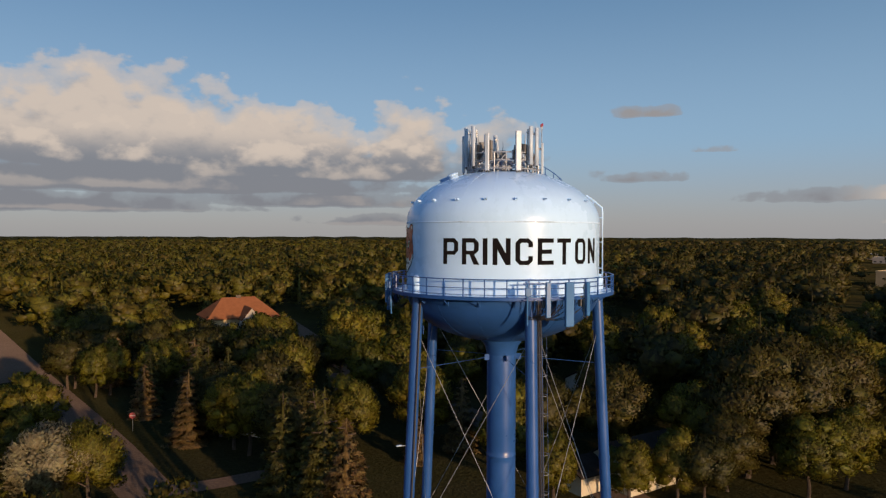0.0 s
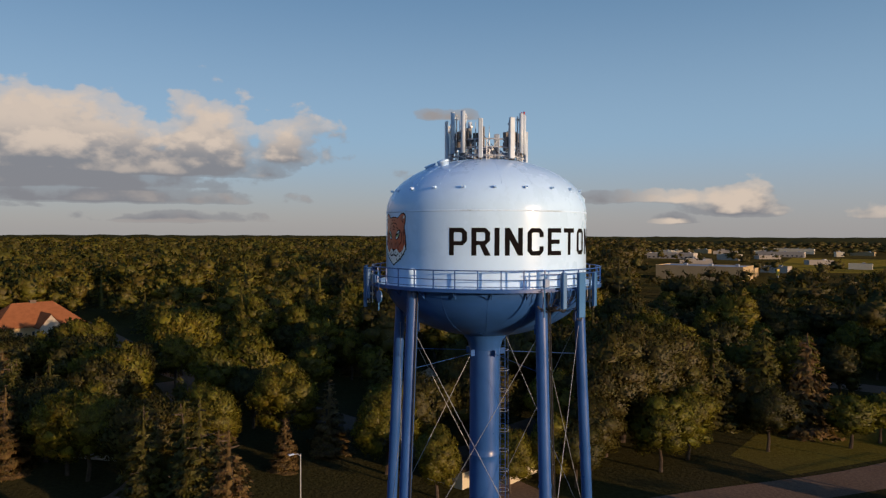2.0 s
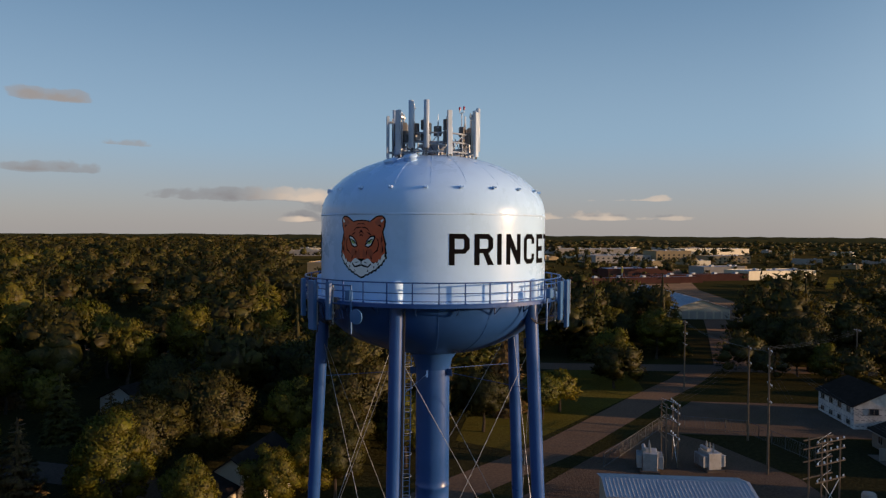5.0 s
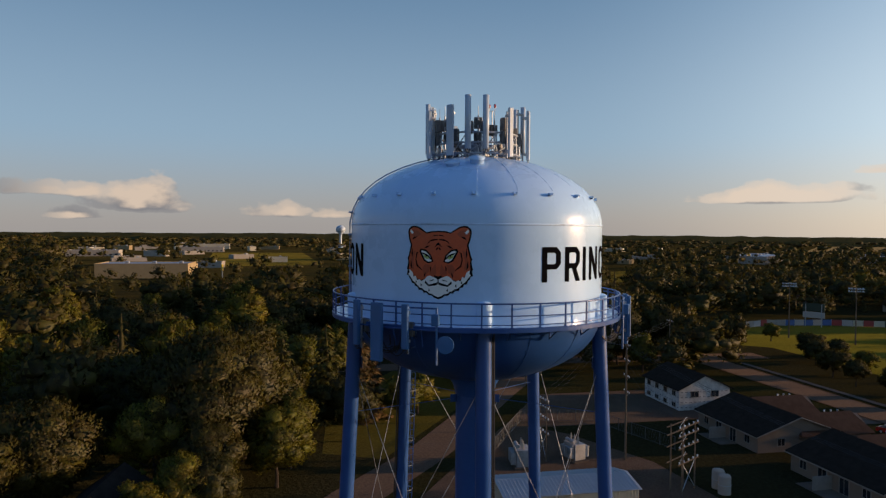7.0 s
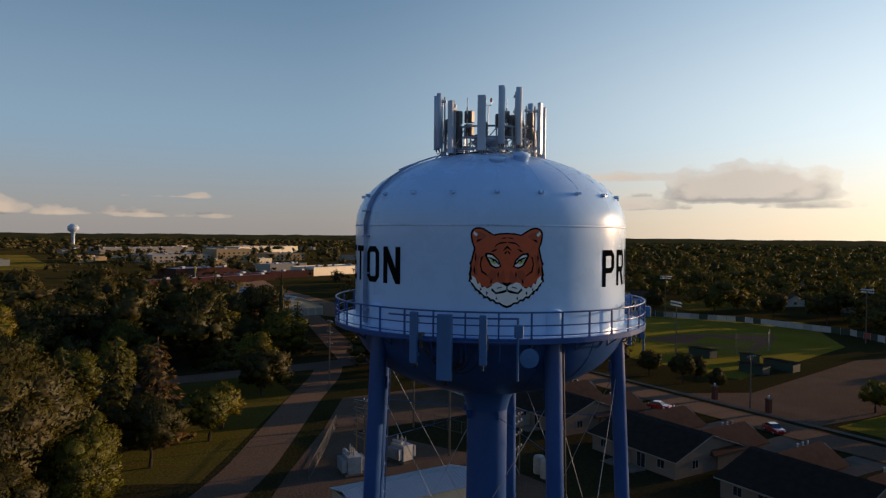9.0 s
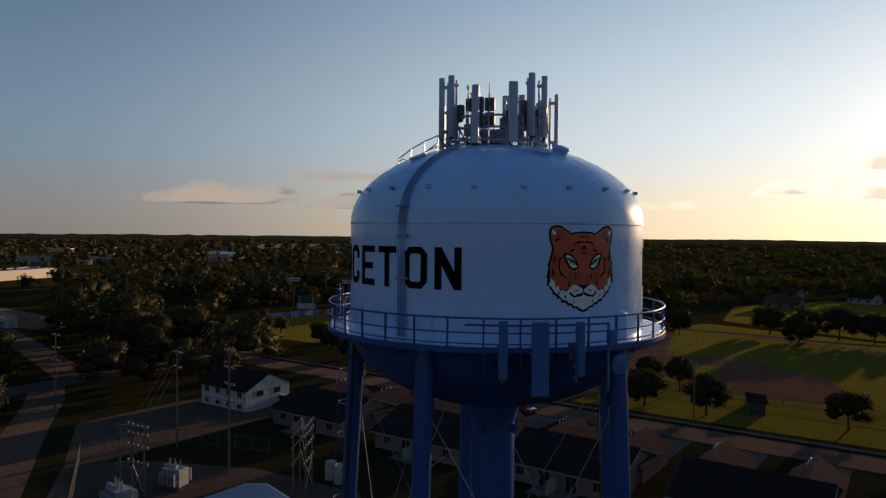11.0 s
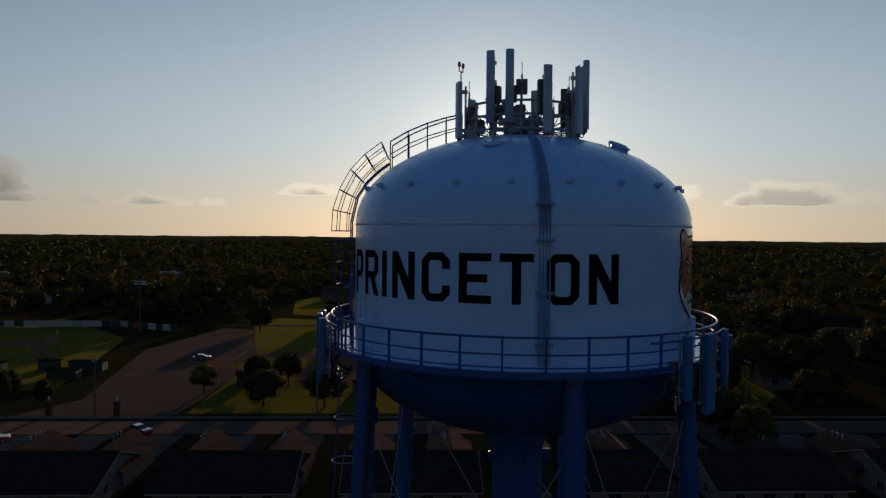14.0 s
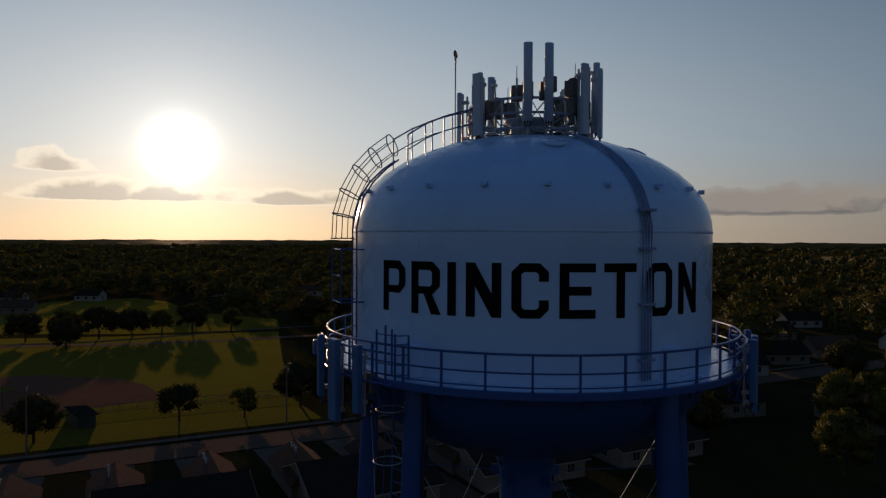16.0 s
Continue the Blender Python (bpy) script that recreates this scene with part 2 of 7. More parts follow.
STUBBLE = material("pale_stubble", (0.17, 0.125, 0.06), 0.95, vary=0.25, scale=0.01, fine=0.2, gloss=0.02, sheen=(0.12, 0.09, 0.04))
STEEL = material("galvanised_steel", (0.42, 0.45, 0.48), 0.5, 0.5, vary=0.25, scale=4.0)
CABLE = material("steel_rod", (0.34, 0.35, 0.38), 0.5, 0.5, vary=0.2)
BLACK_CABLE = material("black_cable", (0.02, 0.02, 0.022), 0.5, vary=0.2)
ANTENNA = material("pale_grey_radome", (0.44, 0.52, 0.60), 0.42, vary=0.10, scale=1.0)
ANTENNA_BLUE = material("blue_painted_radome", (0.032, 0.130, 0.31), 0.45, vary=0.12, scale=1.0)
RADIO_BOX = material("radio_unit_casing", (0.15, 0.145, 0.14), 0.5, vary=0.3)
RED_GLASS = material("red_beacon_glass", (0.36, 0.015, 0.012), 0.15, vary=0.1, coat=1.0)
ASPHALT = material("worn_asphalt", (0.058, 0.045, 0.037), 0.55, vary=0.35, scale=0.12, fine=2.5, bump=1.0, second=(0.046, 0.035, 0.029), patch=0.52, relief=0.15, gloss=0.03, sheen=(0.150, 0.102, 0.070))
CONCRETE = material("pale_concrete", (0.15, 0.112, 0.085), 0.85, vary=0.25, scale=0.4, fine=6, gloss=0.03)
GRAVEL = material("brown_gravel", (0.082, 0.058, 0.044), 0.95, vary=0.45, scale=0.11, fine=3.0, bump=1.0, second=(0.050, 0.040, 0.026), patch=0.55, relief=0.25, gloss=0.03, sheen=(0.085, 0.058, 0.040))
INFIELD = material("red_infield_dirt", (0.11, 0.055, 0.036), 0.95, vary=0.2, scale=0.2, fine=3.0, gloss=0.03, sheen=(0.10, 0.05, 0.03))
GRASS = material("meadow_grass", (0.024, 0.024, 0.009), 0.95, vary=0.45, scale=0.05, fine=1.6, bump=1.0, second=(0.020, 0.017, 0.009), patch=0.52, gloss=0.02, relief=0.45, sheen=(0.022, 0.018, 0.005))
LAWN = material("mown_lawn", (0.046, 0.047, 0.010), 0.95, vary=0.45, scale=0.06, fine=2.0, bump=1.0, second=(0.052, 0.042, 0.013), patch=0.53, gloss=0.02, relief=0.45, sheen=(0.155, 0.136, 0.018))
VERGE = material("olive_verge_grass", (0.042, 0.040, 0.011), 0.95, vary=0.35, scale=0.10, fine=2.0, bump=1.0, second=(0.030, 0.026, 0.010), patch=0.52, gloss=0.02, relief=0.45, sheen=(0.085, 0.070, 0.012))
BARK = material("grey_brown_bark", (0.085, 0.065, 0.05), 0.95, vary=0.4, scale=1.5, fine=12, bump=0.6, gloss=0.08)
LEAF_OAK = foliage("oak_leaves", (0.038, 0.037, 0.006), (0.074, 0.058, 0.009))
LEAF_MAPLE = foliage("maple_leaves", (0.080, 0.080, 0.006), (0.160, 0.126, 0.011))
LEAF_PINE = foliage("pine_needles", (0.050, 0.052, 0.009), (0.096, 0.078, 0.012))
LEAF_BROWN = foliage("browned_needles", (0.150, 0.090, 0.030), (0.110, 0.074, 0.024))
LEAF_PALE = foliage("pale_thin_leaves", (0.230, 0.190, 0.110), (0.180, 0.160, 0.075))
# Darker copy of LEAF_WOODS: shade over the right-hand woods, put into the colour
LEAF_WOODS_SHADE = foliage("shaded_woodland_leaves", (0.038, 0.036, 0.006), (0.088, 0.066, 0.009))
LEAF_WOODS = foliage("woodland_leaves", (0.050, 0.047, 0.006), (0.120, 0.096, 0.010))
SHINGLE = material("charcoal_shingles", (0.034, 0.027, 0.022), 0.9, vary=0.3, scale=1.0, fine=8.0, bump=0.4, gloss=0.03)
SHINGLE_BROWN = material("brown_shingles", (0.085, 0.052, 0.038), 0.9, vary=0.25, scale=0.8, fine=8.0, bump=0.4, gloss=0.03, sheen=(0.10, 0.064, 0.044))
SHINGLE_RUST = material("rust_brown_shingles", (0.20, 0.080, 0.038), 0.9, vary=0.2, scale=0.8, fine=8.0, bump=0.4, gloss=0.03)
SIDING = material("beige_siding", (0.23, 0.175, 0.135), 0.7, vary=0.1, scale=0.6, gloss=0.08)
SIDING_WHITE = material("white_siding", (0.40, 0.36, 0.31), 0.6, vary=0.1, scale=0.6, gloss=0.08)
HOUSEWRAP = material("printed_house_wrap", (0.62, 0.58, 0.54), 0.6, vary=0.35, scale=0.9, fine=5.0, gloss=0.08)
TRIM_HOUSE = material("dulled_white_house_trim", (0.30, 0.26, 0.22), 0.7, vary=0.15, scale=1.5, gloss=0.03)
FENCE_STEEL = material("dull_fence_wire", (0.10, 0.10, 0.10), 0.6, 0.3, vary=0.25, scale=3.0)
PRINT_GREY = material("grey_wrap_printing", (0.16, 0.16, 0.17), 0.7, vary=0.2, scale=3.0)
TRIM_WHITE = material("white_trim", (0.52, 0.48, 0.44), 0.6, vary=0.10, gloss=0.03)
METAL_ROOF = material("pale_metal_roof", (0.30, 0.32, 0.35), 0.55, 0.2, vary=0.15, scale=0.4)
METAL_WALL = material("cream_metal_wall", (0.52, 0.46, 0.34), 0.5, 0.1, vary=0.12, scale=0.5)
TAN_WALL = material("tan_block_wall", (0.40, 0.30, 0.17), 0.8, vary=0.12, scale=0.2, gloss=0.08)
RED_BRICK = material("red_brick_wall", (0.12, 0.055, 0.042), 0.85, vary=0.2, scale=0.3, gloss=0.08)
WINDOW_GLASS = material("dark_window_glass", (0.02, 0.024, 0.03), 0.08, vary=0.1, coat=0.5)
WOOD_POLE = material("weathered_pole_wood", (0.20, 0.15, 0.105), 0.9, vary=0.3, scale=1.5, fine=14, gloss=0.08)
CAR_RED = material("red_car_paint", (0.35, 0.015, 0.012), 0.25, vary=0.05, coat=1.0)
CAR_WHITE = material("white_car_paint", (0.7, 0.7, 0.7), 0.3, vary=0.05, coat=1.0)
CAR_DARK = material("dark_car_paint", (0.03, 0.032, 0.04), 0.25, vary=0.05, coat=1.0)
TYRE = material("tyre_rubber", (0.015, 0.015, 0.015), 0.9, vary=0.2)
BANNER_BLUE = material("blue_banner", (0.06, 0.13, 0.33), 0.6, vary=0.2, scale=0.5)
BANNER_RED = material("red_banner", (0.36, 0.05, 0.04), 0.6, vary=0.2, scale=0.5)
GREY_PAINT = material("weathered_grey_paint", (0.33, 0.32, 0.31), 0.6, vary=0.3, scale=1.2, fine=9.0, gloss=0.2)
YELLOW = material("yellow_paint", (0.62, 0.42, 0.05), 0.5, vary=0.1)
GREEN_PAINT = material("green_paint", (0.025, 0.045, 0.028), 0.6, vary=0.2)


# ---- mesh helpers ----
def mesh_object(name, bm, mat, parent=None, label="", smooth=False):
    """Links a bmesh as one mesh object, under a parent if one is given."""
    me = bpy.data.meshes.new(name)
    bm.to_mesh(me)
    bm.free()
    for m in mat if isinstance(mat, (list, tuple)) else [mat]:
        me.materials.append(m)
    if smooth:
        for p in me.polygons:
            p.use_smooth = True
    ob = new(name, me)
    if parent:
        ob.parent = parent
    if label:
        ob["label"] = label
    return ob


def part(name, bm, mat, parent, label="", smooth=False):
    return mesh_object(name, bm, mat, parent, label, smooth)


def thing(name, label, category, group="", at=(0, 0, 0), turn=0.0, kind=""):
    """An empty at a thing's base, which parents its parts."""
    ob = new(name)
    ob.matrix_basis = pose(*at, 0, 0, turn)
    ob.empty_display_size = 0.3
    return tagged(ob, label, category, group, kind)


def box(bm, x0, y0, z0, x1, y1, z1, bevel=0.0, m=None):
    """Adds a box, its edges bevelled, to bm."""
    r = bmesh.ops.create_cube(bm, size=1.0)
    vs = r["verts"]
    bmesh.ops.transform(bm, matrix=Matrix.LocRotScale(((x0 + x1) / 2, (y0 + y1) / 2, (z0 + z1) / 2), None, (x1 - x0, y1 - y0, z1 - z0)), verts=vs)
    if bevel:
        es = list({e for v in vs for e in v.link_edges})
        r = bmesh.ops.bevel(bm, geom=es, offset=bevel, segments=1, affect="EDGES")
        vs = list({v for v in r["verts"]} | {v for v in vs if v.is_valid})
    if m:
        bmesh.ops.transform(bm, matrix=m, verts=[v for v in vs if v.is_valid])
    return bm


def rod(bm, a, b, r, sides=8, r2=None, caps=True):
    """Adds a round bar from a to b to bm."""
    a, b = Vector(a), Vector(b)
    d = b - a
    q = d.to_track_quat("Z", "Y").to_matrix().to_4x4()
    bmesh.ops.create_cone(bm, cap_ends=caps, segments=sides, radius1=r, radius2=r if r2 is None else r2, depth=d.length,
                          matrix=Matrix.Translation((a + b) / 2) @ q)
    return bm


def tube(bm, points, r, sides=6, closed=False):
    """Adds a tube that follows the points to bm."""
    pts = [Vector(p) for p in points]
    n = len(pts)
    rings = []
    for i, p in enumerate(pts):
        a = pts[i - 1] if (i or closed) else p
        b = pts[(i + 1) % n] if (i < n - 1 or closed) else p
        q = (b - a).to_track_quat("Z", "Y")
        rings.append([bm.verts.new(p + q @ Vector((r * math.cos(2 * math.pi * k / sides), r * math.sin(2 * math.pi * k / sides), 0))) for k in range(sides)])
    for i in range(n if closed else n - 1):
        u, v = rings[i], rings[(i + 1) % n]
        if closed and i == n - 1:    # match the seam
            k0 = min(range(sides), key=lambda k: (u[0].co - v[k].co).length)
            v = v[k0:] + v[:k0]
        for k in range(sides):
            bm.faces.new((u[k], u[(k + 1) % sides], v[(k + 1) % sides], v[k]))
    return bm


def lathe(bm, profile, segments=96, mat_index=None):
    """Adds a body of revolution about the z axis, from (radius, height) pairs, to bm."""
    rings = []
    for r, z in profile:
        if r < 1e-4:
            rings.append([bm.verts.new((0, 0, z))])
        else:
            rings.append([bm.verts.new((r * math.sin(2 * math.pi * k / segments), -r * math.cos(2 * math.pi * k / segments), z)) for k in range(segments)])
    for u, v in zip(rings, rings[1:]):
        for k in range(segments):
            j = (k + 1) % segments
            if len(u) == 1:
                bm.faces.new((u[0], v[j], v[k]))
            elif len(v) == 1:
                bm.faces.new((u[k], u[j], v[0]))
            else:
                bm.faces.new((u[k], u[j], v[j], v[k]))
    bmesh.ops.recalc_face_normals(bm, faces=bm.faces)
    return bm


def at(phi, r, z):
    """A point round the tower: degrees, metres out, metres up."""
    return Vector((r * math.sin(radians(phi)), -r * math.cos(radians(phi)), z))


def turned(phi, r, z):
    """A pose on the tower whose -y axis points outwards."""
    p = at(phi, r, z)
    return pose(p.x, p.y, p.z, 0, 0, phi)


# ---- plan ----
U, N = Vector((-0.79, -0.6131)), Vector((0.6131, -0.79))   # along the street of new houses, and away across it
ROW0 = Vector((101.0, 2.1))


def row(s, d):
    """A place by the metres along the row of houses and across it."""
    p = ROW0 + U * s + N * d
    return p.x, p.y


ROADS = {
    "road_1": ([(-300, 402), (-230, 308), (-150, 201), (-100, 133.6), (-56, 75.0), (-38.5, 50.5), (-26, 37), (-10, 32), (15, 34), (41, 36), (64, 36.2), (78, 37.6), (106, 41), (128, 43), (143, 46)], 6.8),
    "road_2": ([(-20, 320), (20, 240), (60, 170), (100, 104), (119, 76), (139, 52), (149, 40.6), (165, 18), (182, -6), (230, -70), (300, -190)][:9], 8.4),
    "road_3": ([row(s, 37.5) for s in (-66, -40, 0, 60, 120, 200, 320)], 8.2),
    "road_4": ([(-62, 245), (-40, 185), (-26, 143), (-9, 112), (12, 74), (24, 38)], 6.5),
    "road_5": ([(600, 260), (420, 170), (260, 90), (149, 40.6)], 8.0),
    "road_7": ([(-38, 51), (-31, 54.5), (-25.5, 58), (-23, 66), (-23.5, 74)], 3.8),
    "road_6": ([row(118, -60), row(112, -10), row(108, 36)], 7.0),
}


def ribbon(points, width, z, step=4.0, thick=0.0):
    """A strip of ground along a line, as a bmesh."""
    bm = bmesh.new()
    pts = [Vector((x, y, 0)) for x, y in points]
    line = []
    for i, (a, b) in enumerate(zip(pts, pts[1:])):
        p0, p3 = pts[max(0, i - 1)], pts[min(len(pts) - 1, i + 2)]
        k = max(1, int((b - a).length / step))
        for j in range(k):
            t = j / k
            line.append(0.5 * ((2 * a) + (b - p0) * t + (2 * p0 - 5 * a + 4 * b - p3) * t * t + (3 * a - p0 - 3 * b + p3) * t ** 3))
    line.append(pts[-1])
    prev = None
    for i, p in enumerate(line):
        d = (line[min(i + 1, len(line) - 1)] - line[max(i - 1, 0)]).normalized()
        s = Vector((d.y, -d.x, 0)) * width / 2
        now = (bm.verts.new(p + s + Vector((0, 0, z))), bm.verts.new(p - s + Vector((0, 0, z))))
        if prev:
            bm.faces.new((prev[0], now[0], now[1], prev[1]))
        prev = now
    if thick:
        bmesh.ops.solidify(bm, geom=bm.faces[:], thickness=thick)
    bmesh.ops.recalc_face_normals(bm, faces=bm.faces)
    if bm.faces and sum(f.normal.z for f in bm.faces) < 0:
        bmesh.ops.reverse_faces(bm, faces=bm.faces)
    return bm, line


def patch(points, z):
    bm = bmesh.new()
    bm.faces.new([bm.verts.new((x, y, z)) for x, y in points])
    bmesh.ops.recalc_face_normals(bm, faces=bm.faces)
    bm.normal_update()
    if bm.faces[:][0].normal.z < 0:
        bmesh.ops.reverse_faces(bm, faces=bm.faces)
    bmesh.ops.triangulate(bm, faces=bm.faces)
    return bm


def build_ground():
    bm = bmesh.new()
    bmesh.ops.create_grid(bm, x_segments=40, y_segments=40, size=4900)
    tagged(mesh_object("ground", bm, GRASS), "rough green meadow grass reaching to the horizon", "ground", kind="structure")
    roads = []
    for i, (name, (pts, w)) in enumerate(ROADS.items()):
        bm, line = ribbon(pts, w, 0.02 + 0.006 * i)
        tagged(mesh_object(name, bm, ASPHALT), "worn grey asphalt road with patched surface", "road", kind="structure")
        roads.append((line, w))
    # kerbs and pavements along the street of new houses
    for d, name in ((33.0, "kerb_1"), (42.0, "kerb_2")):
        bm, _ = ribbon([row(s, d) for s in (-50, 0, 100, 200)], 0.3, 0.14, 10, 0.14)
        tagged(mesh_object(name, bm, CONCRETE), "low pale concrete kerb beside the street", "kerb", kind="structure")
    bm, _ = ribbon([row(s, 44.0) for s in (-50, 0, 100, 260)], 1.6, 0.06, 10)
    tagged(mesh_object("pavement", bm, CONCRETE), "pale concrete footpath along the street verge", "pavement", kind="structure")
    bm, _ = ribbon([(196, -140), (172, -160), (146, -177), (113, -214), (70, -246)], 2.2, 0.08, 6)
    tagged(mesh_object("path", bm, CONCRETE), "pale footpath across the park lawn", "path", kind="structure")
    bm, _ = ribbon([(190, -146), (172, -158), (140, -170), (110, -187), (84, -206)], 4.6, 0.05, 6)
    tagged(mesh_object("lane", bm, ASPHALT), "dark narrow asphalt lane through the park", "road", kind="structure")
    bm, _ = ribbon([(92, -300), (70, -249), (50, -208), (37, -185), (27, -172), (22, -150), (21, -128)], 8.5, 0.04, 6)
    tagged(mesh_object("lawn_strip", bm, LAWN), "long narrow strip of lawn between gardens", "lawn", kind="structure")
    for i, (pts, mat, label, cat) in enumerate([
            ([row(4, 43), row(12, 58), (172, -92), (192, -134), (176, -141), (128, -92), (109, -66), row(34, 43)], GRAVEL, "broad brown gravel car park beside the ball fields", "car park"),
            ([row(-70, 68), row(-3, 66), row(2, 68), (196, -100), (258, -112), (284, -54), (252, -4), (200, 24)], LAWN, "mown green lawn of the large ball field", "lawn"),
            ([row(36, 47), row(36, 80), (140, -105), (196, -150), (200, -166), (150, -186), (104, -210), (78, -156), (56, -113), row(107, 47)], LAWN, "mown green park lawn with long tree shadows", "lawn"),
            ([(150, -192), (206, -178), (252, -222), (264, -290), (236, -318), (206, -302), (170, -262), (120, -244), (106, -216)], LAWN, "bright mown lawn behind the row of park trees", "lawn"),
            ([(-27, 127), (-4, 135), (-3, 122), (-13, 112), (-22, 106)], ASPHALT, "small grey asphalt car park among trees", "car park"),
            ([(60, 40.5), (112, 45.2), (130, 58), (116, 72), (82, 66), (58, 50)], VERGE, "mown grass verge between two streets", "lawn"),
            ([row(-22, -36), row(-22, 30), row(130, 30), row(130, -14), row(60, -16), row(20, -34)], GRASS, "rough dark grass behind the new houses", "lawn"),
            ([(36, 4), (41, 28), (66, 30.2), (87, 31.4), (85, 20), (77, 5), (64, -7), (48, -6)], GRAVEL, "brown gravel yard round the substation", "yard"),
            ([row(-26, -20), row(-26, 6), row(-3, 14), row(-3, -34)], GRAVEL, "bare brown earth round the unfinished house", "yard"),
            ([(-146, 176), (-128, 168), (-92, 122), (-104, 110), (-160, 160)], ASPHALT, "grey asphalt car park beside the road", "car park"),
            ([(30, -170), (70, -190), (110, -300), (60, -420), (-120, -420), (-150, -180), (-30, -130)], GRASS, "dark rough grass round the older houses", "lawn"),
            ([(-800, -1500), (-300, -1500), (-200, -1150), (-600, -1100)], STUBBLE, "pale stubble field in the distance", "field"),
            ([(130, -113), (120, -123), (106, -125), (94, -119), (83, -109), (92, -97), (105, -88), (120, -98)], INFIELD, "bare red-brown dirt of the small ball diamond", "infield"),
            ([(240, 70), (262, 62), (330, 110), (420, 175), (380, 200), (300, 160)], ASPHALT, "grey asphalt yard beside the long shed", "yard")]):
        tagged(mesh_object("ground_patch", patch(pts, 0.006 + 0.0015 * i), mat), label, cat, kind="structure")
    return roads


ROAD_LINES = build_ground()


# ---- the water tower ----
SEAM = 33.2                       # height of the camera's level on the tank
R = 5.2                           # radius of the tank
DECK = SEAM - 3.13                # the balcony's floor
FRONT = 9.0                       # degrees round to which the lettering is centred


def dome(r):
    """Height of the roof at a distance from the axis."""
    return SEAM + 0.45 + 2.80 * max(0.0, 1 - (r / R) ** 2) ** 0.5


def wrapped(name, polys, r, mat, parent, label="", phi=0.0):
    """Flat shapes, in metres along the wall and up, laid round the tank at radius r."""
    bm = bmesh.new()
    for poly in polys:
        bm.faces.new([bm.verts.new((x, 0, z)) for x, z in poly])
    xs = [x for poly in polys for x, _ in poly]
    bm.normal_update()
    bmesh.ops.triangulate(bm, faces=[f for f in bm.faces if len(f.verts) > 4])
    cut = min(xs) + 0.11
    while cut < max(xs):
        bmesh.ops.bisect_plane(bm, geom=bm.verts[:] + bm.edges[:] + bm.faces[:], plane_co=(cut, 0, 0), plane_no=(1, 0, 0))
        cut += 0.11
    for v in bm.verts:
        v.co = at(phi + math.degrees(v.co.x / R), r, v.co.z)
    bmesh.ops.recalc_face_normals(bm, faces=bm.faces)
    for f in bm.faces:
        c = f.calc_center_median()
        if f.normal.x * c.x + f.normal.y * c.y < 0:
            f.normal_flip()
    return part(name, bm, mat, parent, label)


def ring_quads(outer, inner, closed=True):
    n = len(outer)
    return [[outer[i], outer[(i + 1) % n], inner[(i + 1) % n], inner[i]] for i in range(n if closed else n - 1)]


def block_letter(ch, w=0.845, h=1.26, s=0.225, b=0.205, c=0.20):
    """A block letter with clipped corners, as convex pieces that do not overlap; x from its left edge, z from its foot."""
    k = 0.06
    if ch == "I":
        return [[(0, 0), (s, 0), (s, h), (0, h)]]
    if ch == "T":
        m = (w - s) / 2
        return [[(0, h - b), (w, h - b), (w, h), (0, h)], [(m, 0), (m + s, 0), (m + s, h - b), (m, h - b)]]
    if ch == "E":
        m = (h - b) / 2
        return [[(0, 0), (s, 0), (s, h), (0, h)], [(s, 0), (w, 0), (w, b), (s, b)], [(s, m), (w * 0.88, m), (w * 0.88, m + b), (s, m + b)], [(s, h - b), (w, h - b), (w, h), (s, h)]]
    if ch == "N":
        q = 0.275
        return [[(0, 0), (s, 0), (s, h), (0, h)], [(w - s, 0), (w, 0), (w, h), (w - s, h)],
                [(s, h), (s, h - 2 * q), (w - s, 0), (w - s, 2 * q)]]
    if ch in "OC":
        outer = [(c, 0), (w - c, 0), (w, c), (w, h - c), (w - c, h), (c, h), (0, h - c), (0, c)]
        inner = [(s + k, b), (w - s - k, b), (w - s, b + k), (w - s, h - b - k), (w - s - k, h - b), (s + k, h - b), (s, h - b - k), (s, b + k)]
        quads = ring_quads(outer, inner)
        if ch == "C":
            quads[2:3] = [[(w, c), (w, 0.42), (w - s, 0.42), (w - s, b + k)], [(w, h - c), (w - s, h - b - k), (w - s, h - 0.42), (w, h - 0.42)]]
        return quads
    lo = 0.46 if ch == "P" else 0.48      # the bowl of P and R
    outer = [(s, lo), (w - c, lo), (w, lo + c), (w, h - c), (w - c, h), (s, h)]
    inner = [(s, lo + b * 0.9), (w - s - k, lo + b * 0.9), (w - s, lo + b * 0.9 + k), (w - s, h - b - k), (w - s - k, h - b), (s, h - b)]
    quads = [[(0, 0), (s, 0), (s, h), (0, h)]] + ring_quads(outer, inner, False)
    if ch == "R":
        quads.append([(w - s - 0.02, 0), (w + 0.03, 0), (w - c - 0.02, lo), (w - c - s - 0.04, lo)])
    return quads


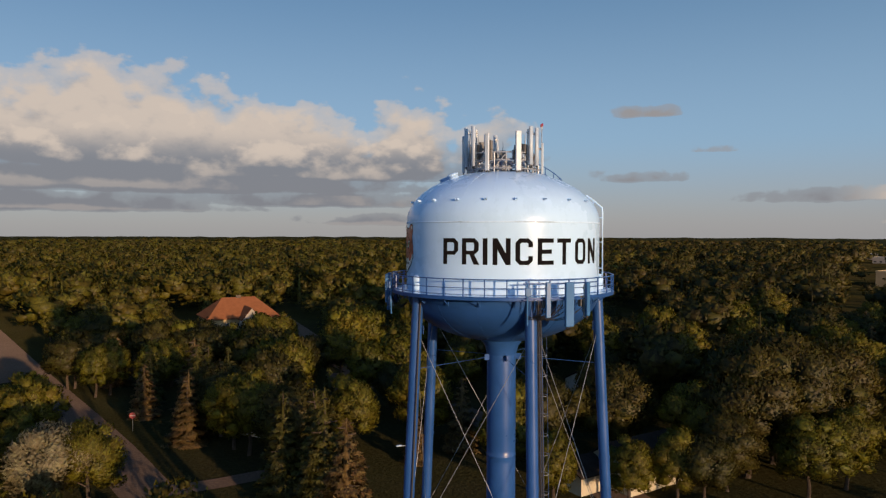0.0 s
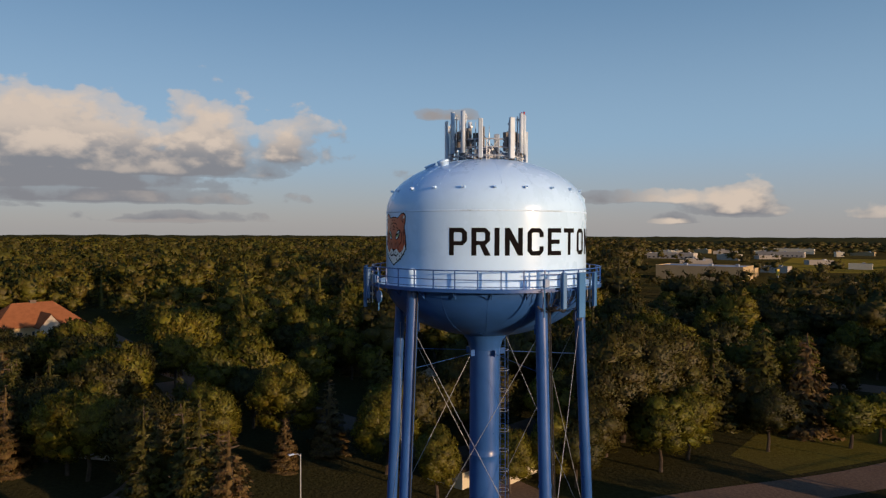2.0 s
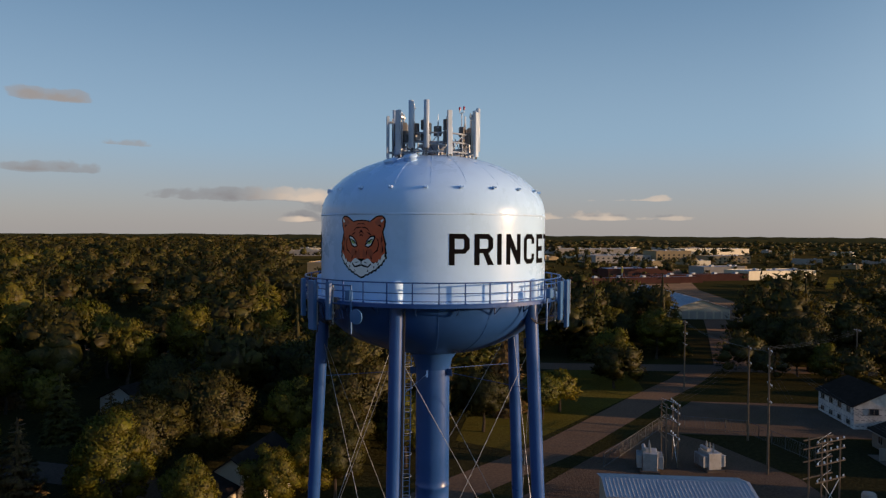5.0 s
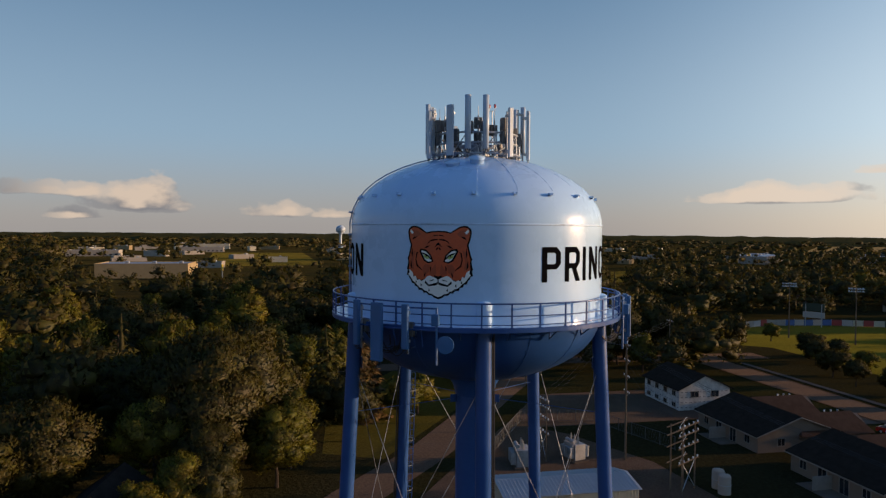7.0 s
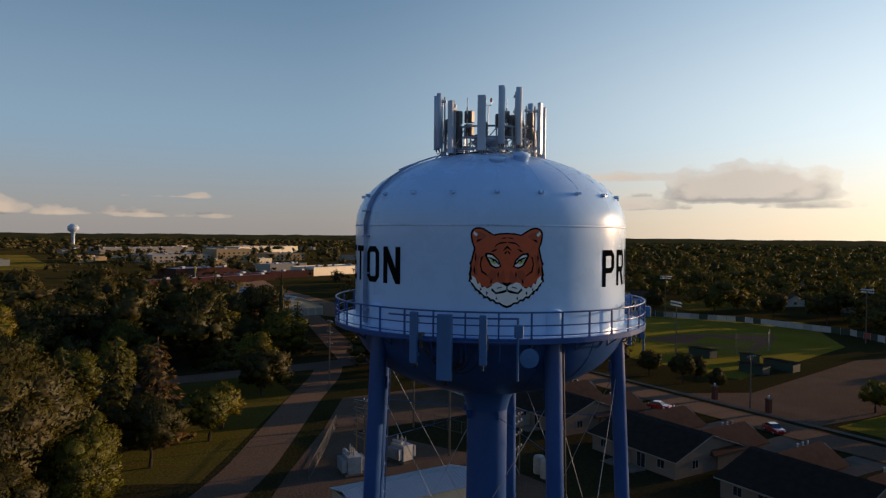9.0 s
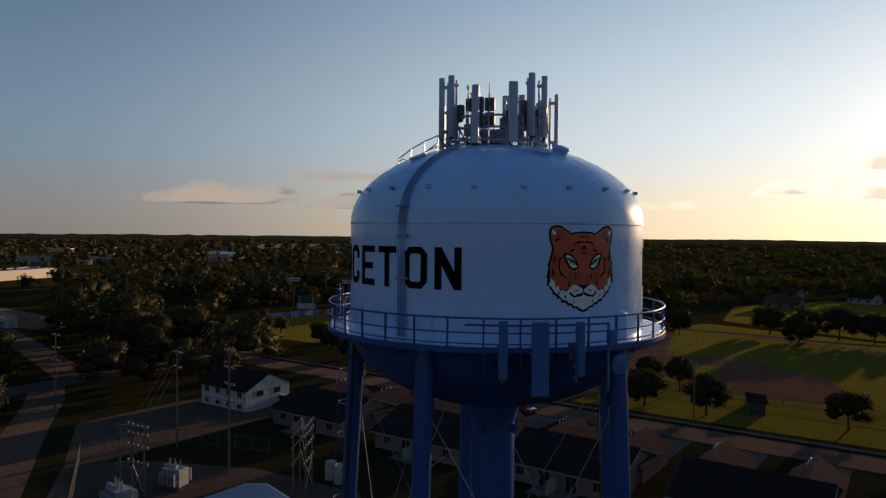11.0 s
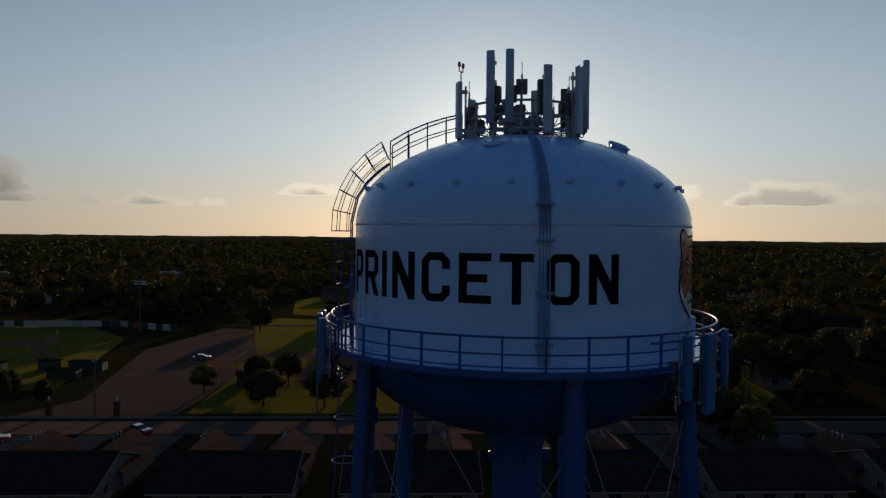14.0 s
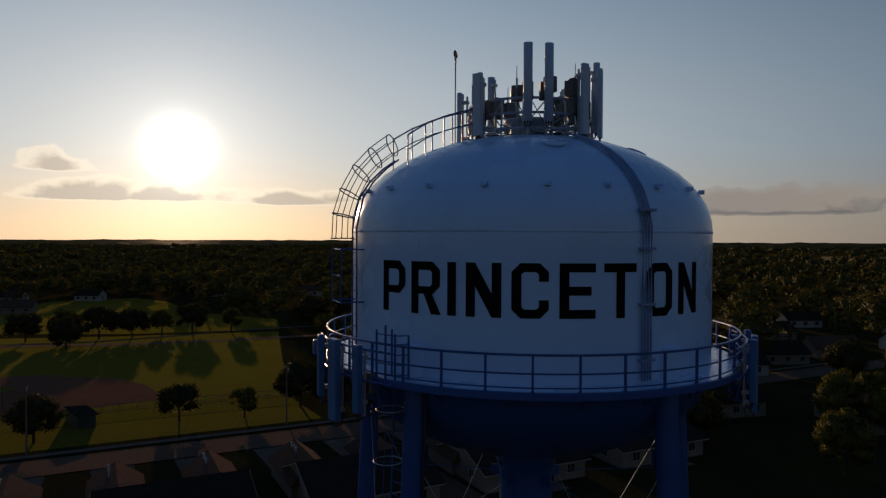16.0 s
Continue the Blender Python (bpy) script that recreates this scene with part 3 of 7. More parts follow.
def build_emblem(parent, phi):
    """A painted emblem in plain orange, white and dark shapes, symmetric about its middle."""
    z0 = SEAM

    def both(pts):
        return pts + [(-x, z) for x, z in reversed(pts) if abs(x) > 1e-6]

    edge = [(0, 0.165), (0.26, 0.15), (0.44, 0.11), (0.60, 0.215), (0.75, 0.305), (0.86, 0.335), (0.98, 0.335), (1.07, 0.305), (1.14, 0.245), (1.175, 0.16), (1.18, 0.08), (1.15, -0.12), (1.07, -0.34), (1.12, -0.55), (1.16, -0.72), (1.215, -0.83), (1.175, -0.90), (1.20, -1.05), (1.235, -1.20), (1.20, -1.24), (1.235, -1.41), (1.15, -1.44),
            (1.12, -1.55), (1.06, -1.57), (1.03, -1.70), (0.93, -1.71), (0.88, -1.82), (0.79, -1.82), (0.74, -1.95), (0.62, -1.93), (0.54, -2.04), (0.44, -2.02), (0.36, -2.12), (0.25, -2.11), (0.14, -2.20), (0, -2.245)]
    fill = [(0, 0.115), (0.26, 0.10), (0.43, 0.06), (0.61, 0.16), (0.76, 0.25), (0.87, 0.28), (0.97, 0.28), (1.04, 0.255), (1.095, 0.20), (1.12, 0.13), (1.12, 0.06), (1.09, -0.12), (1.01, -0.34), (1.06, -0.56), (1.10, -0.73), (1.14, -0.84), (1.12, -1.02), (1.15, -1.18), (1.02, -1.30), (0.93, -1.44), (0.70, -1.60), (0.47, -1.52), (0.30, -1.42), (0, -1.50)]
    jaw = [(0, -1.50), (0.16, -1.48), (0.30, -1.415), (0.42, -1.45), (0.50, -1.54), (0.62, -1.62), (0.72, -1.56), (0.80, -1.60), (0.86, -1.44), (0.94, -1.48), (1.00, -1.30), (1.13, -1.20), (1.11, -1.33), (1.17, -1.38), (1.08, -1.47), (1.02, -1.55), (0.98, -1.62), (0.88, -1.68), (0.80, -1.76), (0.70, -1.86), (0.60, -1.87), (0.50, -1.96), (0.42, -1.96), (0.33, -2.05), (0.22, -2.06), (0.12, -2.13), (0, -2.17)]
    up = lambda pts: [(x, z0 + z) for x, z in pts]
    emblem = wrapped("emblem", [up(both(edge))], R + 0.008, LETTER_BLACK, parent, "painted emblem of plain orange, white and black shapes", phi)
    wrapped("orange_field", [up(both(fill))], R + 0.013, TIGER_ORANGE, emblem, "", phi)
    wrapped("white_field", [up(both(jaw))], R + 0.017, TIGER_WHITE, emblem, "", phi)
    bars, eyes, pale, brown, lids = [], [], [], [], []
    for g in (1, -1):
        m = lambda pts: [(g * x, z0 + z) for x, z in pts]
        brown += [m([(0.66, 0.06), (0.80, 0.17), (0.96, 0.19), (1.02, 0.06), (0.92, -0.10), (0.78, -0.06)]), m([(0.10, -1.00), (0.22, -1.16), (0.34, -1.36), (0.20, -1.42), (0.06, -1.36)]),
                  m([(0.86, -0.52), (1.00, -0.60), (1.06, -0.90), (1.02, -1.16), (0.92, -1.24), (0.96, -0.92)]), m([(0.30, -1.04), (0.50, -1.02), (0.62, -1.20), (0.52, -1.42), (0.36, -1.30)])]
        bars += [m([(0.02, 0.02), (0.16, 0.01), (0.22, -0.04), (0.10, -0.02), (0.02, -0.01)]), m([(0.02, -0.12), (0.24, -0.14), (0.36, -0.22), (0.42, -0.32), (0.28, -0.20), (0.02, -0.16)]),
                 m([(0.0, -0.24), (0.06, -0.30), (0.15, -0.42), (0.04, -0.36), (0.0, -0.33)]), m([(0.01, -0.40), (0.10, -0.48), (0.07, -0.53), (0.01, -0.46)]),
                 m([(0.18, -0.92), (0.26, -0.70), (0.46, -0.50), (0.68, -0.47), (0.72, -0.56), (0.64, -0.72), (0.54, -0.90), (0.36, -0.99)]), m([(0.30, -0.34), (0.44, -0.38), (0.54, -0.46), (0.42, -0.44)]),
                 m([(0.74, -0.58), (0.84, -0.62), (0.875, -0.86), (0.82, -1.10), (0.66, -1.20), (0.60, -1.26), (0.64, -1.17), (0.785, -1.05), (0.835, -0.85), (0.80, -0.66)]),
                 m([(1.00, -0.42), (1.04, -0.66), (1.00, -0.80), (0.98, -0.60)]), m([(1.06, -0.86), (1.08, -1.08), (1.00, -1.22), (1.02, -1.02)]), m([(0.80, -0.04), (0.96, -0.06), (1.00, -0.16), (0.88, -0.10)]),
                 m([(0.26, -1.06), (0.31, -1.14), (0.30, -1.30), (0.26, -1.20)]), m([(0.47, -1.28), (0.54, -1.40), (0.52, -1.50), (0.48, -1.42)]),
                 m([(0.01, -1.64), (0.10, -1.67), (0.34, -1.74), (0.48, -1.60), (0.50, -1.68), (0.36, -1.80), (0.10, -1.76), (0.01, -1.72)]),
                 m([(0.16, -1.55), (0.34, -1.60), (0.30, -1.62), (0.16, -1.58)]), m([(0.60, -1.76), (0.66, -1.70), (0.66, -1.84)]), m([(0.80, -1.66), (0.86, -1.58), (0.86, -1.70)]), m([(0.30, -1.94), (0.35, -1.86), (0.36, -1.99)])]
        pale += [m([(0.24, -0.90), (0.31, -0.72), (0.48, -0.56), (0.62, -0.53), (0.64, -0.58), (0.57, -0.70), (0.49, -0.86), (0.36, -0.93)]), m([(0.94, 0.10), (1.06, 0.22), (1.09, 0.12), (1.00, 0.04)])]
        eyes += [m([(0.31, -0.80), (0.38, -0.72), (0.50, -0.665), (0.56, -0.69), (0.51, -0.79), (0.41, -0.84)])]
        lids += [m([(0.25, -0.84), (0.35, -0.70), (0.50, -0.63), (0.62, -0.60), (0.57, -0.67), (0.50, -0.68), (0.38, -0.75), (0.29, -0.85)]), m([(0.425, -0.71), (0.47, -0.70), (0.465, -0.77), (0.43, -0.78)])]
    bars.append([(x, z0 + z) for x, z in [(-0.16, -1.40), (0, -1.44), (0.16, -1.40), (0.12, -1.49), (0.02, -1.55), (0.02, -1.66), (-0.02, -1.66), (-0.02, -1.55), (-0.12, -1.49)]])
    for name, polys, lift, mat in (("brown_field", brown, 0.017, TIGER_DARK), ("black_marking", bars, 0.0215, LETTER_BLACK), ("pale_marking", pale, 0.026, TIGER_WHITE), ("green_marking", eyes, 0.030, TIGER_GREEN), ("dark_marking", lids, 0.0335, LETTER_BLACK)):
        for poly in polys:
            wrapped(name, [poly], R + lift, mat, emblem, "", phi)


POSTS = [5.7 + 10 * k for k in range(36)]
LEGS = [FRONT + 72 * k for k in range(5)]


def leg_r(z):
    return 5.30 + 0.05 * (26.2 - z)


def build_tower():
    tower = thing("water_tower", "white and blue steel water tower with lettering and a balcony", "water tower")
    bm = bmesh.new()
    prof = [(R, DECK - 0.08), (R, SEAM - 2.0), (R, SEAM - 1.0), (R, SEAM), (R, SEAM + 0.45)]
    prof += [(R * math.cos(radians(a)), SEAM + 0.45 + 2.80 * math.sin(radians(a))) for a in range(5, 90, 5)] + [(0.0, dome(0))]
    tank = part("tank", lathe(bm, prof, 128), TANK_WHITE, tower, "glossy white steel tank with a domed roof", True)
    bm = bmesh.new()
    for z in (SEAM + 0.40,):
        lathe(bm, [(R - 0.01, z - 0.045), (R + 0.010, z - 0.03), (R + 0.010, z + 0.03), (R - 0.01, z + 0.045)], 128)
    part("weld_seam", bm, SEAM_STAIN, tank, "stained weld seam", True)
    bm = bmesh.new()
    for k in range(20):       # radial plate seams of the roof
        tube(bm, [at(6 + 18 * k, r, dome(r) + 0.002) for r in (2.0, 2.6, 3.2, 3.8, 4.3, 4.7)], 0.009, 4)
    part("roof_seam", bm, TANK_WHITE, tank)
    bm = bmesh.new()
    prof = [(R, DECK - 0.085)] + [(R * math.cos(radians(a)), DECK - 0.085 - 2.75 * math.sin(radians(a))) for a in range(5, 78, 6)] + [(1.15, DECK - 2.82), (0.92, DECK - 3.15), (0.80, DECK - 3.6)]
    bowl = part("bowl", lathe(bm, prof, 128), TANK_BLUE, tower, "blue painted rounded tank bottom", True)
    bm = bmesh.new()
    for k in range(15):
        tube(bm, [at(4 + 24 * k, R * math.cos(radians(a)) + 0.002, DECK - 0.09 - 2.75 * math.sin(radians(a))) for a in range(4, 72, 8)], 0.009, 4)
    part("plate_seam", bm, TANK_BLUE, bowl)
    bm = bmesh.new()
    lathe(bm, [(0.79, DECK - 3.55), (0.79, 26.0), (0.79, 21.3), (0.79, 21.02), (0.805, 21.0), (0.805, 20.9), (0.79, 20.88), (0.79, 20.6), (0.79, 8.0), (0.79, 0.9), (0.79, 0.5), (1.3, 0.5), (1.3, 0.0)], 40)
    part("riser", bm, TANK_BLUE, tower, "thick blue central riser pipe", True)
    # lettering, twice round the tank
    for side in (0, 180):
        for i, ch in enumerate("PRINCETON"):
            start = {0: -39.6, 1: -28.05, 2: -16.55, 3: -11.35, 4: 0.5, 5: 12.45, 6: 24.0, 7: 36.6, 8: 48.6}[i]
            polys = [[(x, SEAM - (1.60 if side else 1.65) + z) for x, z in p] for p in block_letter(ch)]
            wrapped("letter", polys, R + 0.009, LETTER_BLACK, tower, "black painted block letter " + ch, start + side)
        build_emblem(tower, FRONT - 90 + side)
    # balcony
    bm = bmesh.new()
    lathe(bm, [(R + 0.003, DECK), (5.95, DECK), (5.97, DECK - 0.02), (5.97, DECK - 0.17), (5.93, DECK - 0.17), (5.93, DECK - 0.05), (R + 0.003, DECK - 0.05)], 108)
    part("balcony_deck", bm, TANK_BLUE, tower, "blue steel walkway round the tank")
    bm = bmesh.new()
    lathe(bm, [(R + 0.004, DECK + 0.004), (5.9, DECK + 0.004)], 108)
    part("walkway_plate", bm, TANK_WHITE, tower, "pale worn walkway plating")
    for z, r in ((0.82, 0.030), (0.41, 0.022), (0.10, 0.018)):
        bm = bmesh.new()
        tube(bm, [at(a, 5.93, DECK + z) for a in range(0, 360, 3)], r, 6, True)
        part("handrail", bm, TANK_BLUE, tower, "", True)
    bm = bmesh.new()
    box(bm, -0.025, -0.025, 0, 0.025, 0.025, 0.82)
    box(bm, -0.05, -0.03, 0, 0.05, 0.03, 0.02)
    first = part("rail_post", bm, TANK_BLUE, tower)
    for i, a in enumerate(POSTS):
        ob = first if i == 0 else new("rail_post", first.data)
        ob.parent = tower
        ob.matrix_basis = turned(a, 5.93, DECK)
    bm = bmesh.new()
    box(bm, -0.03, -0.70, -0.12, 0.03, 0.0, -0.05)
    box(bm, -0.02, -0.10, -0.55, 0.02, -0.04, -0.10)
    rod(bm, (0, -0.08, -0.52), (0, -0.62, -0.12), 0.025, 5)
    first = part("deck_bracket", bm, TANK_BLUE, tower)
    for k in range(20):
        ob = first if k == 0 else new("deck_bracket", first.data)
        ob.parent = tower
        ob.matrix_basis = turned(k * 18, R - 0.02, DECK)
    # legs, their heads on the tank wall and their braces
    for k, phi in enumerate(LEGS):
        bm = bmesh.new()
        rod(bm, at(phi, leg_r(0.4), 0.4), at(phi, leg_r(DECK - 0.02), DECK - 0.02), 0.285, 24, None, False)
        for z in (7.0, 14.0, 21.0):
            rod(bm, at(phi, leg_r(z - 0.08), z - 0.08), at(phi, leg_r(z + 0.08), z + 0.08), 0.31, 24, None, False)
        part("leg", bm, TANK_BLUE, tower, "round blue steel leg", True)
        bm = bmesh.new()
        rod(bm, at(phi, 5.16, DECK + 0.01), at(phi, 5.16, DECK + 0.74), 0.285, 24, None, False)
        bmesh.ops.create_uvsphere(bm, u_segments=20, v_segments=8, radius=0.284, matrix=Matrix.Translation(at(phi, 5.16, DECK + 0.74)) @ Matrix.Diagonal((1, 1, 0.35, 1)))
        part("leg_head", bm, TANK_WHITE, tower, "white capped head of the leg", True)
        bm = bmesh.new()
        lathe(bm, [(0.55, 0.0), (0.55, 0.35), (0.45, 0.42), (0.0, 0.42)], 16)
        bmesh.ops.translate(bm, verts=bm.verts, vec=at(phi, leg_r(0), 0))
        part("footing", bm, CONCRETE, tower, "concrete footing")
        nxt = LEGS[(k + 1) % 5]
        for lo, hi in ((0.9, 15.8), (16.4, 28.1)):
            for a, b in ((phi, nxt), (nxt, phi)):
                bm = bmesh.new()
                p, q = at(a, leg_r(hi), hi), at(b, leg_r(lo), lo)
                rod(bm, p, q, 0.013, 6)
                m = p.lerp(q, 0.62)
                rod(bm, m, m + (q - p).normalized() * 0.35, 0.026, 6)     # turnbuckle
                part("brace_rod", bm, CABLE, tower)
        bm = bmesh.new()
        rod(bm, at(phi, leg_r(16.1), 16.1), at(nxt, leg_r(16.1), 16.1), 0.11, 10)
        part("strut", bm, TANK_BLUE, tower)
        bm = bmesh.new()
        rod(bm, at(phi, leg_r(26.1) - 0.2, 26.1), at(phi, 0.8, 26.35), 0.014, 6)
        box(bm, -0.01, -0.30, -0.16, 0.01, 0.0, 0.16, m=turned(phi, 0.78, 26.35))
        part("riser_tie", bm, TANK_BLUE, tower)
        bm = bmesh.new()
        box(bm, -0.012, -0.2, -0.22, 0.012, 0.2, 0.22, m=turned(phi, leg_r(28.1) - 0.3, 28.1) @ pose(0, 0, 0, 0, 0, 90))
        part("gusset_plate", bm, TANK_BLUE, tower)
    # pipes down the legs
    for phi, n_ in ((LEGS[0], 5), (LEGS[4], 2), (LEGS[2], 2)):
        bm = bmesh.new()
        for j in range(n_):
            a = phi + 3.4 + 0.55 * j
            tube(bm, [at(a, leg_r(z) + 0.06 * (j % 2), z) for z in (1, 10, 20, 26, 28.6, DECK - 0.2)], 0.03, 5)
        part("conduit", bm, BLACK_CABLE, tower, "black cables clipped to the leg")
    # rigging lugs round the roof's shoulder
    bm = bmesh.new()
    box(bm, -0.07, -0.12, -0.02, 0.07, 0.04, 0.015)
    box(bm, -0.07, -0.12, -0.02, -0.05, 0.04, 0.09)
    box(bm, 0.05, -0.12, -0.02, 0.07, 0.04, 0.09)
    first = part("rigging_lug", bm, TANK_WHITE, tower)
    for k in range(21):
        ob = first if k == 0 else new("rigging_lug", first.data)
        ob.parent = tower
        ob.matrix_basis = turned(1.2 + 360 / 21 * k, 4.86, dome(4.86) + 0.02)
    # roof hatches
    for phi, r, tall in ((294, 2.95, 1.0), (196, 3.3, 0.3), (277, 3.15, 0.6)):
        bm = bmesh.new()
        lathe(bm, [(0.27, -0.12), (0.27, 0.15 * tall), (0.31, 0.15 * tall), (0.31, 0.23 * tall), (0.0, 0.27 * tall)], 18)
        ob = part("roof_hatch", bm, TANK_WHITE, tower, "", True)
        slope = math.degrees(math.atan2(2.80 * r / R ** 2, (1 - (r / R) ** 2) ** 0.5))
        ob.matrix_basis = turned(phi, r, dome(r)) @ pose(0, 0, 0, slope)
    # stand-off overflow pipe that hooks over the roof
    bm = bmesh.new()
    tube(bm, [at(80, 4.5, dome(4.5) + 0.05), at(80, 4.9, SEAM + 1.62), at(80, 5.36, SEAM + 1.22), at(80, 5.38, SEAM + 0.9), at(80, 5.38, DECK + 0.02)], 0.05, 8)
    for z in (-2.0, -0.6, 0.7):
        rod(bm, at(80, R, SEAM + z), at(80, 5.38, SEAM + z), 0.025, 5)
    part("overflow_pipe", bm, TANK_WHITE, tower, "white stand-off pipe", True)
    # stack of pipes from the balcony over the roof to the masts
    for j in range(4):
        bm = bmesh.new()
        a = 214.8 + 0.9 * j
        pts = [at(a, R + 0.07, DECK + 0.05), at(a, R + 0.07, SEAM - 1), at(a, R + 0.07, SEAM + 0.5)]
        pts += [at(a, r + 0.03, dome(r) + 0.07) for r in (5.1, 4.9, 4.6, 4.2, 3.7, 3.1, 2.5, 2.0)]
        tube(bm, pts, 0.026, 6)
        part("cable_pipe", bm, CABLE_BLUE, tower, "blue-grey cable pipe strapped to the tank")
    for z in (-2.6, -1.3, 0.0, 0.9):
        bm = bmesh.new()
        box(bm, -0.22, -0.12, -0.03, 0.22, 0.02, 0.03, m=turned(216.2, R, SEAM + z))
        part("pipe_strap", bm, CABLE_BLUE, tower)
    # ladder with a cage, and the handrails over the roof
    lad = 125.0
    bm = bmesh.new()
    way = [(5.38, DECK + 0.02), (5.38, SEAM - 1.2), (5.38, SEAM + 0.5)] + [(r + 0.16 * r / R, dome(r) + 0.16) for r in (5.05, 4.75, 4.4, 4.05)]
    off = 2.1
    for g in (-1, 1):
        tube(bm, [at(lad + g * off, r, z) for r, z in way], 0.026, 6)
    for (r0, z0), (r1, z1) in zip(way, way[1:]):
        n_ = max(1, int(math.hypot(r1 - r0, z1 - z0) / 0.3))
        for j in range(n_):
            f = j / n_
            rod(bm, at(lad - off, r0 + (r1 - r0) * f, z0 + (z1 - z0) * f), at(lad + off, r0 + (r1 - r0) * f, z0 + (z1 - z0) * f), 0.014, 5)
    part("tank_ladder", bm, TANK_BLUE, tower, "blue steel ladder up the tank wall")
    bm = bmesh.new()
    arch = []
    for r, z, lean in [(5.42, SEAM + 0.2, 0), (5.40, SEAM + 0.75, 12), (5.25, SEAM + 1.25, 28), (5.0, SEAM + 1.75, 45), (4.65, SEAM + 2.15, 58), (4.2, SEAM + 2.5, 66)]:
        m = turned(lad, r, z) @ pose(0, 0, 0, -lean)
        arch.append([m @ Vector((0.31 * math.sin(radians(a)), -0.29 - 0.31 * math.cos(radians(a)), 0)) for a in range(-170, 171, 20)])
    tube(bm, [ring[len(arch[0]) // 2] for ring in arch], 0.014, 5)
    cage = part("ladder_cage", bm, TANK_BLUE, tower, "hooped safety cage")
    for j in (2, 5, 12, 15):
        bm = bmesh.new()
        tube(bm, [ring[j] for ring in arch], 0.014, 5)
        part("cage_bar", bm, TANK_BLUE, cage)
    for ring in arch:
        bm = bmesh.new()
        tube(bm, ring, 0.018, 5)
        part("hoop", bm, TANK_BLUE, cage)
    guard = part("rest_guard", rod(bmesh.new(), at(118, 5.85, SEAM - 1.55), at(118, 5.85, SEAM - 0.05), 0.02, 5), TANK_BLUE, tower, "square steel guard beside the ladder")
    part("guard_bar", rod(bmesh.new(), at(128, 5.85, SEAM - 1.55), at(128, 5.85, SEAM - 0.05), 0.02, 5), TANK_BLUE, guard)
    for a in (118, 128):
        for z in (-1.5, -0.1):
            part("guard_bar", rod(bmesh.new(), at(a, R, SEAM + z), at(a, 5.85, SEAM + z), 0.02, 5), TANK_BLUE, guard)
    for z in (-1.5, -0.8, -0.1):
        part("guard_bar", rod(bmesh.new(), at(118, 5.85, SEAM + z), at(128, 5.85, SEAM + z), 0.018, 5), TANK_BLUE, guard)
    for a, name in ((lad - 6, "roof_handrail"), (lad + 9, "roof_handrail")):
        bm = bmesh.new()
        rs = (4.15, 3.6, 3.0, 2.4, 1.9)
        for lift, rr in ((0.85, 0.024), (0.45, 0.018)):
            tube(bm, [at(a, r, dome(r) + lift) for r in rs], rr, 6)
        for r in rs:
            rod(bm, at(a, r, dome(r) - 0.02), at(a, r, dome(r) + 0.85), 0.02, 5)
        part(name, bm, TANK_BLUE, tower, "blue handrail over the roof")
    # ladder up the leg
    bm = bmesh.new()
    for g in (-0.2, 0.2):
        tube(bm, [at(148.2, leg_r(z) + 0.1, z) + at(58, g, 0) for z in (1.5, 10, 20, 29.9)], 0.024, 5)
    z = 1.8
    while z < 29.8:
        p = at(148.2, leg_r(z) + 0.1, z)
        rod(bm, p + at(58, -0.2, 0), p + at(58, 0.2, 0), 0.013, 4)
        z += 0.32
    ladder = part("leg_ladder", bm, TANK_BLUE, tower, "narrow steel ladder up the leg")
    z = 3.0
    while z < 29.5:
        c = at(148.2, leg_r(z) + 0.42, z)
        part("cage_hoop", tube(bmesh.new(), [c + Vector((0.36 * math.cos(a), 0.36 * math.sin(a), 0)) for a in [2 * math.pi * i / 16 for i in range(16)]], 0.016, 4, True), STEEL, ladder)
        z += 1.25
    for a in (0.0, 1.57, 3.14, 4.71):
        part("cage_strap", tube(bmesh.new(), [at(148.2, leg_r(z) + 0.42, z) + Vector((0.36 * math.cos(a), 0.36 * math.sin(a), 0)) for z in (3.0, 12.0, 21.0, 29.3)], 0.012, 4), TANK_BLUE, ladder)
    return tower


TOWER = build_tower()


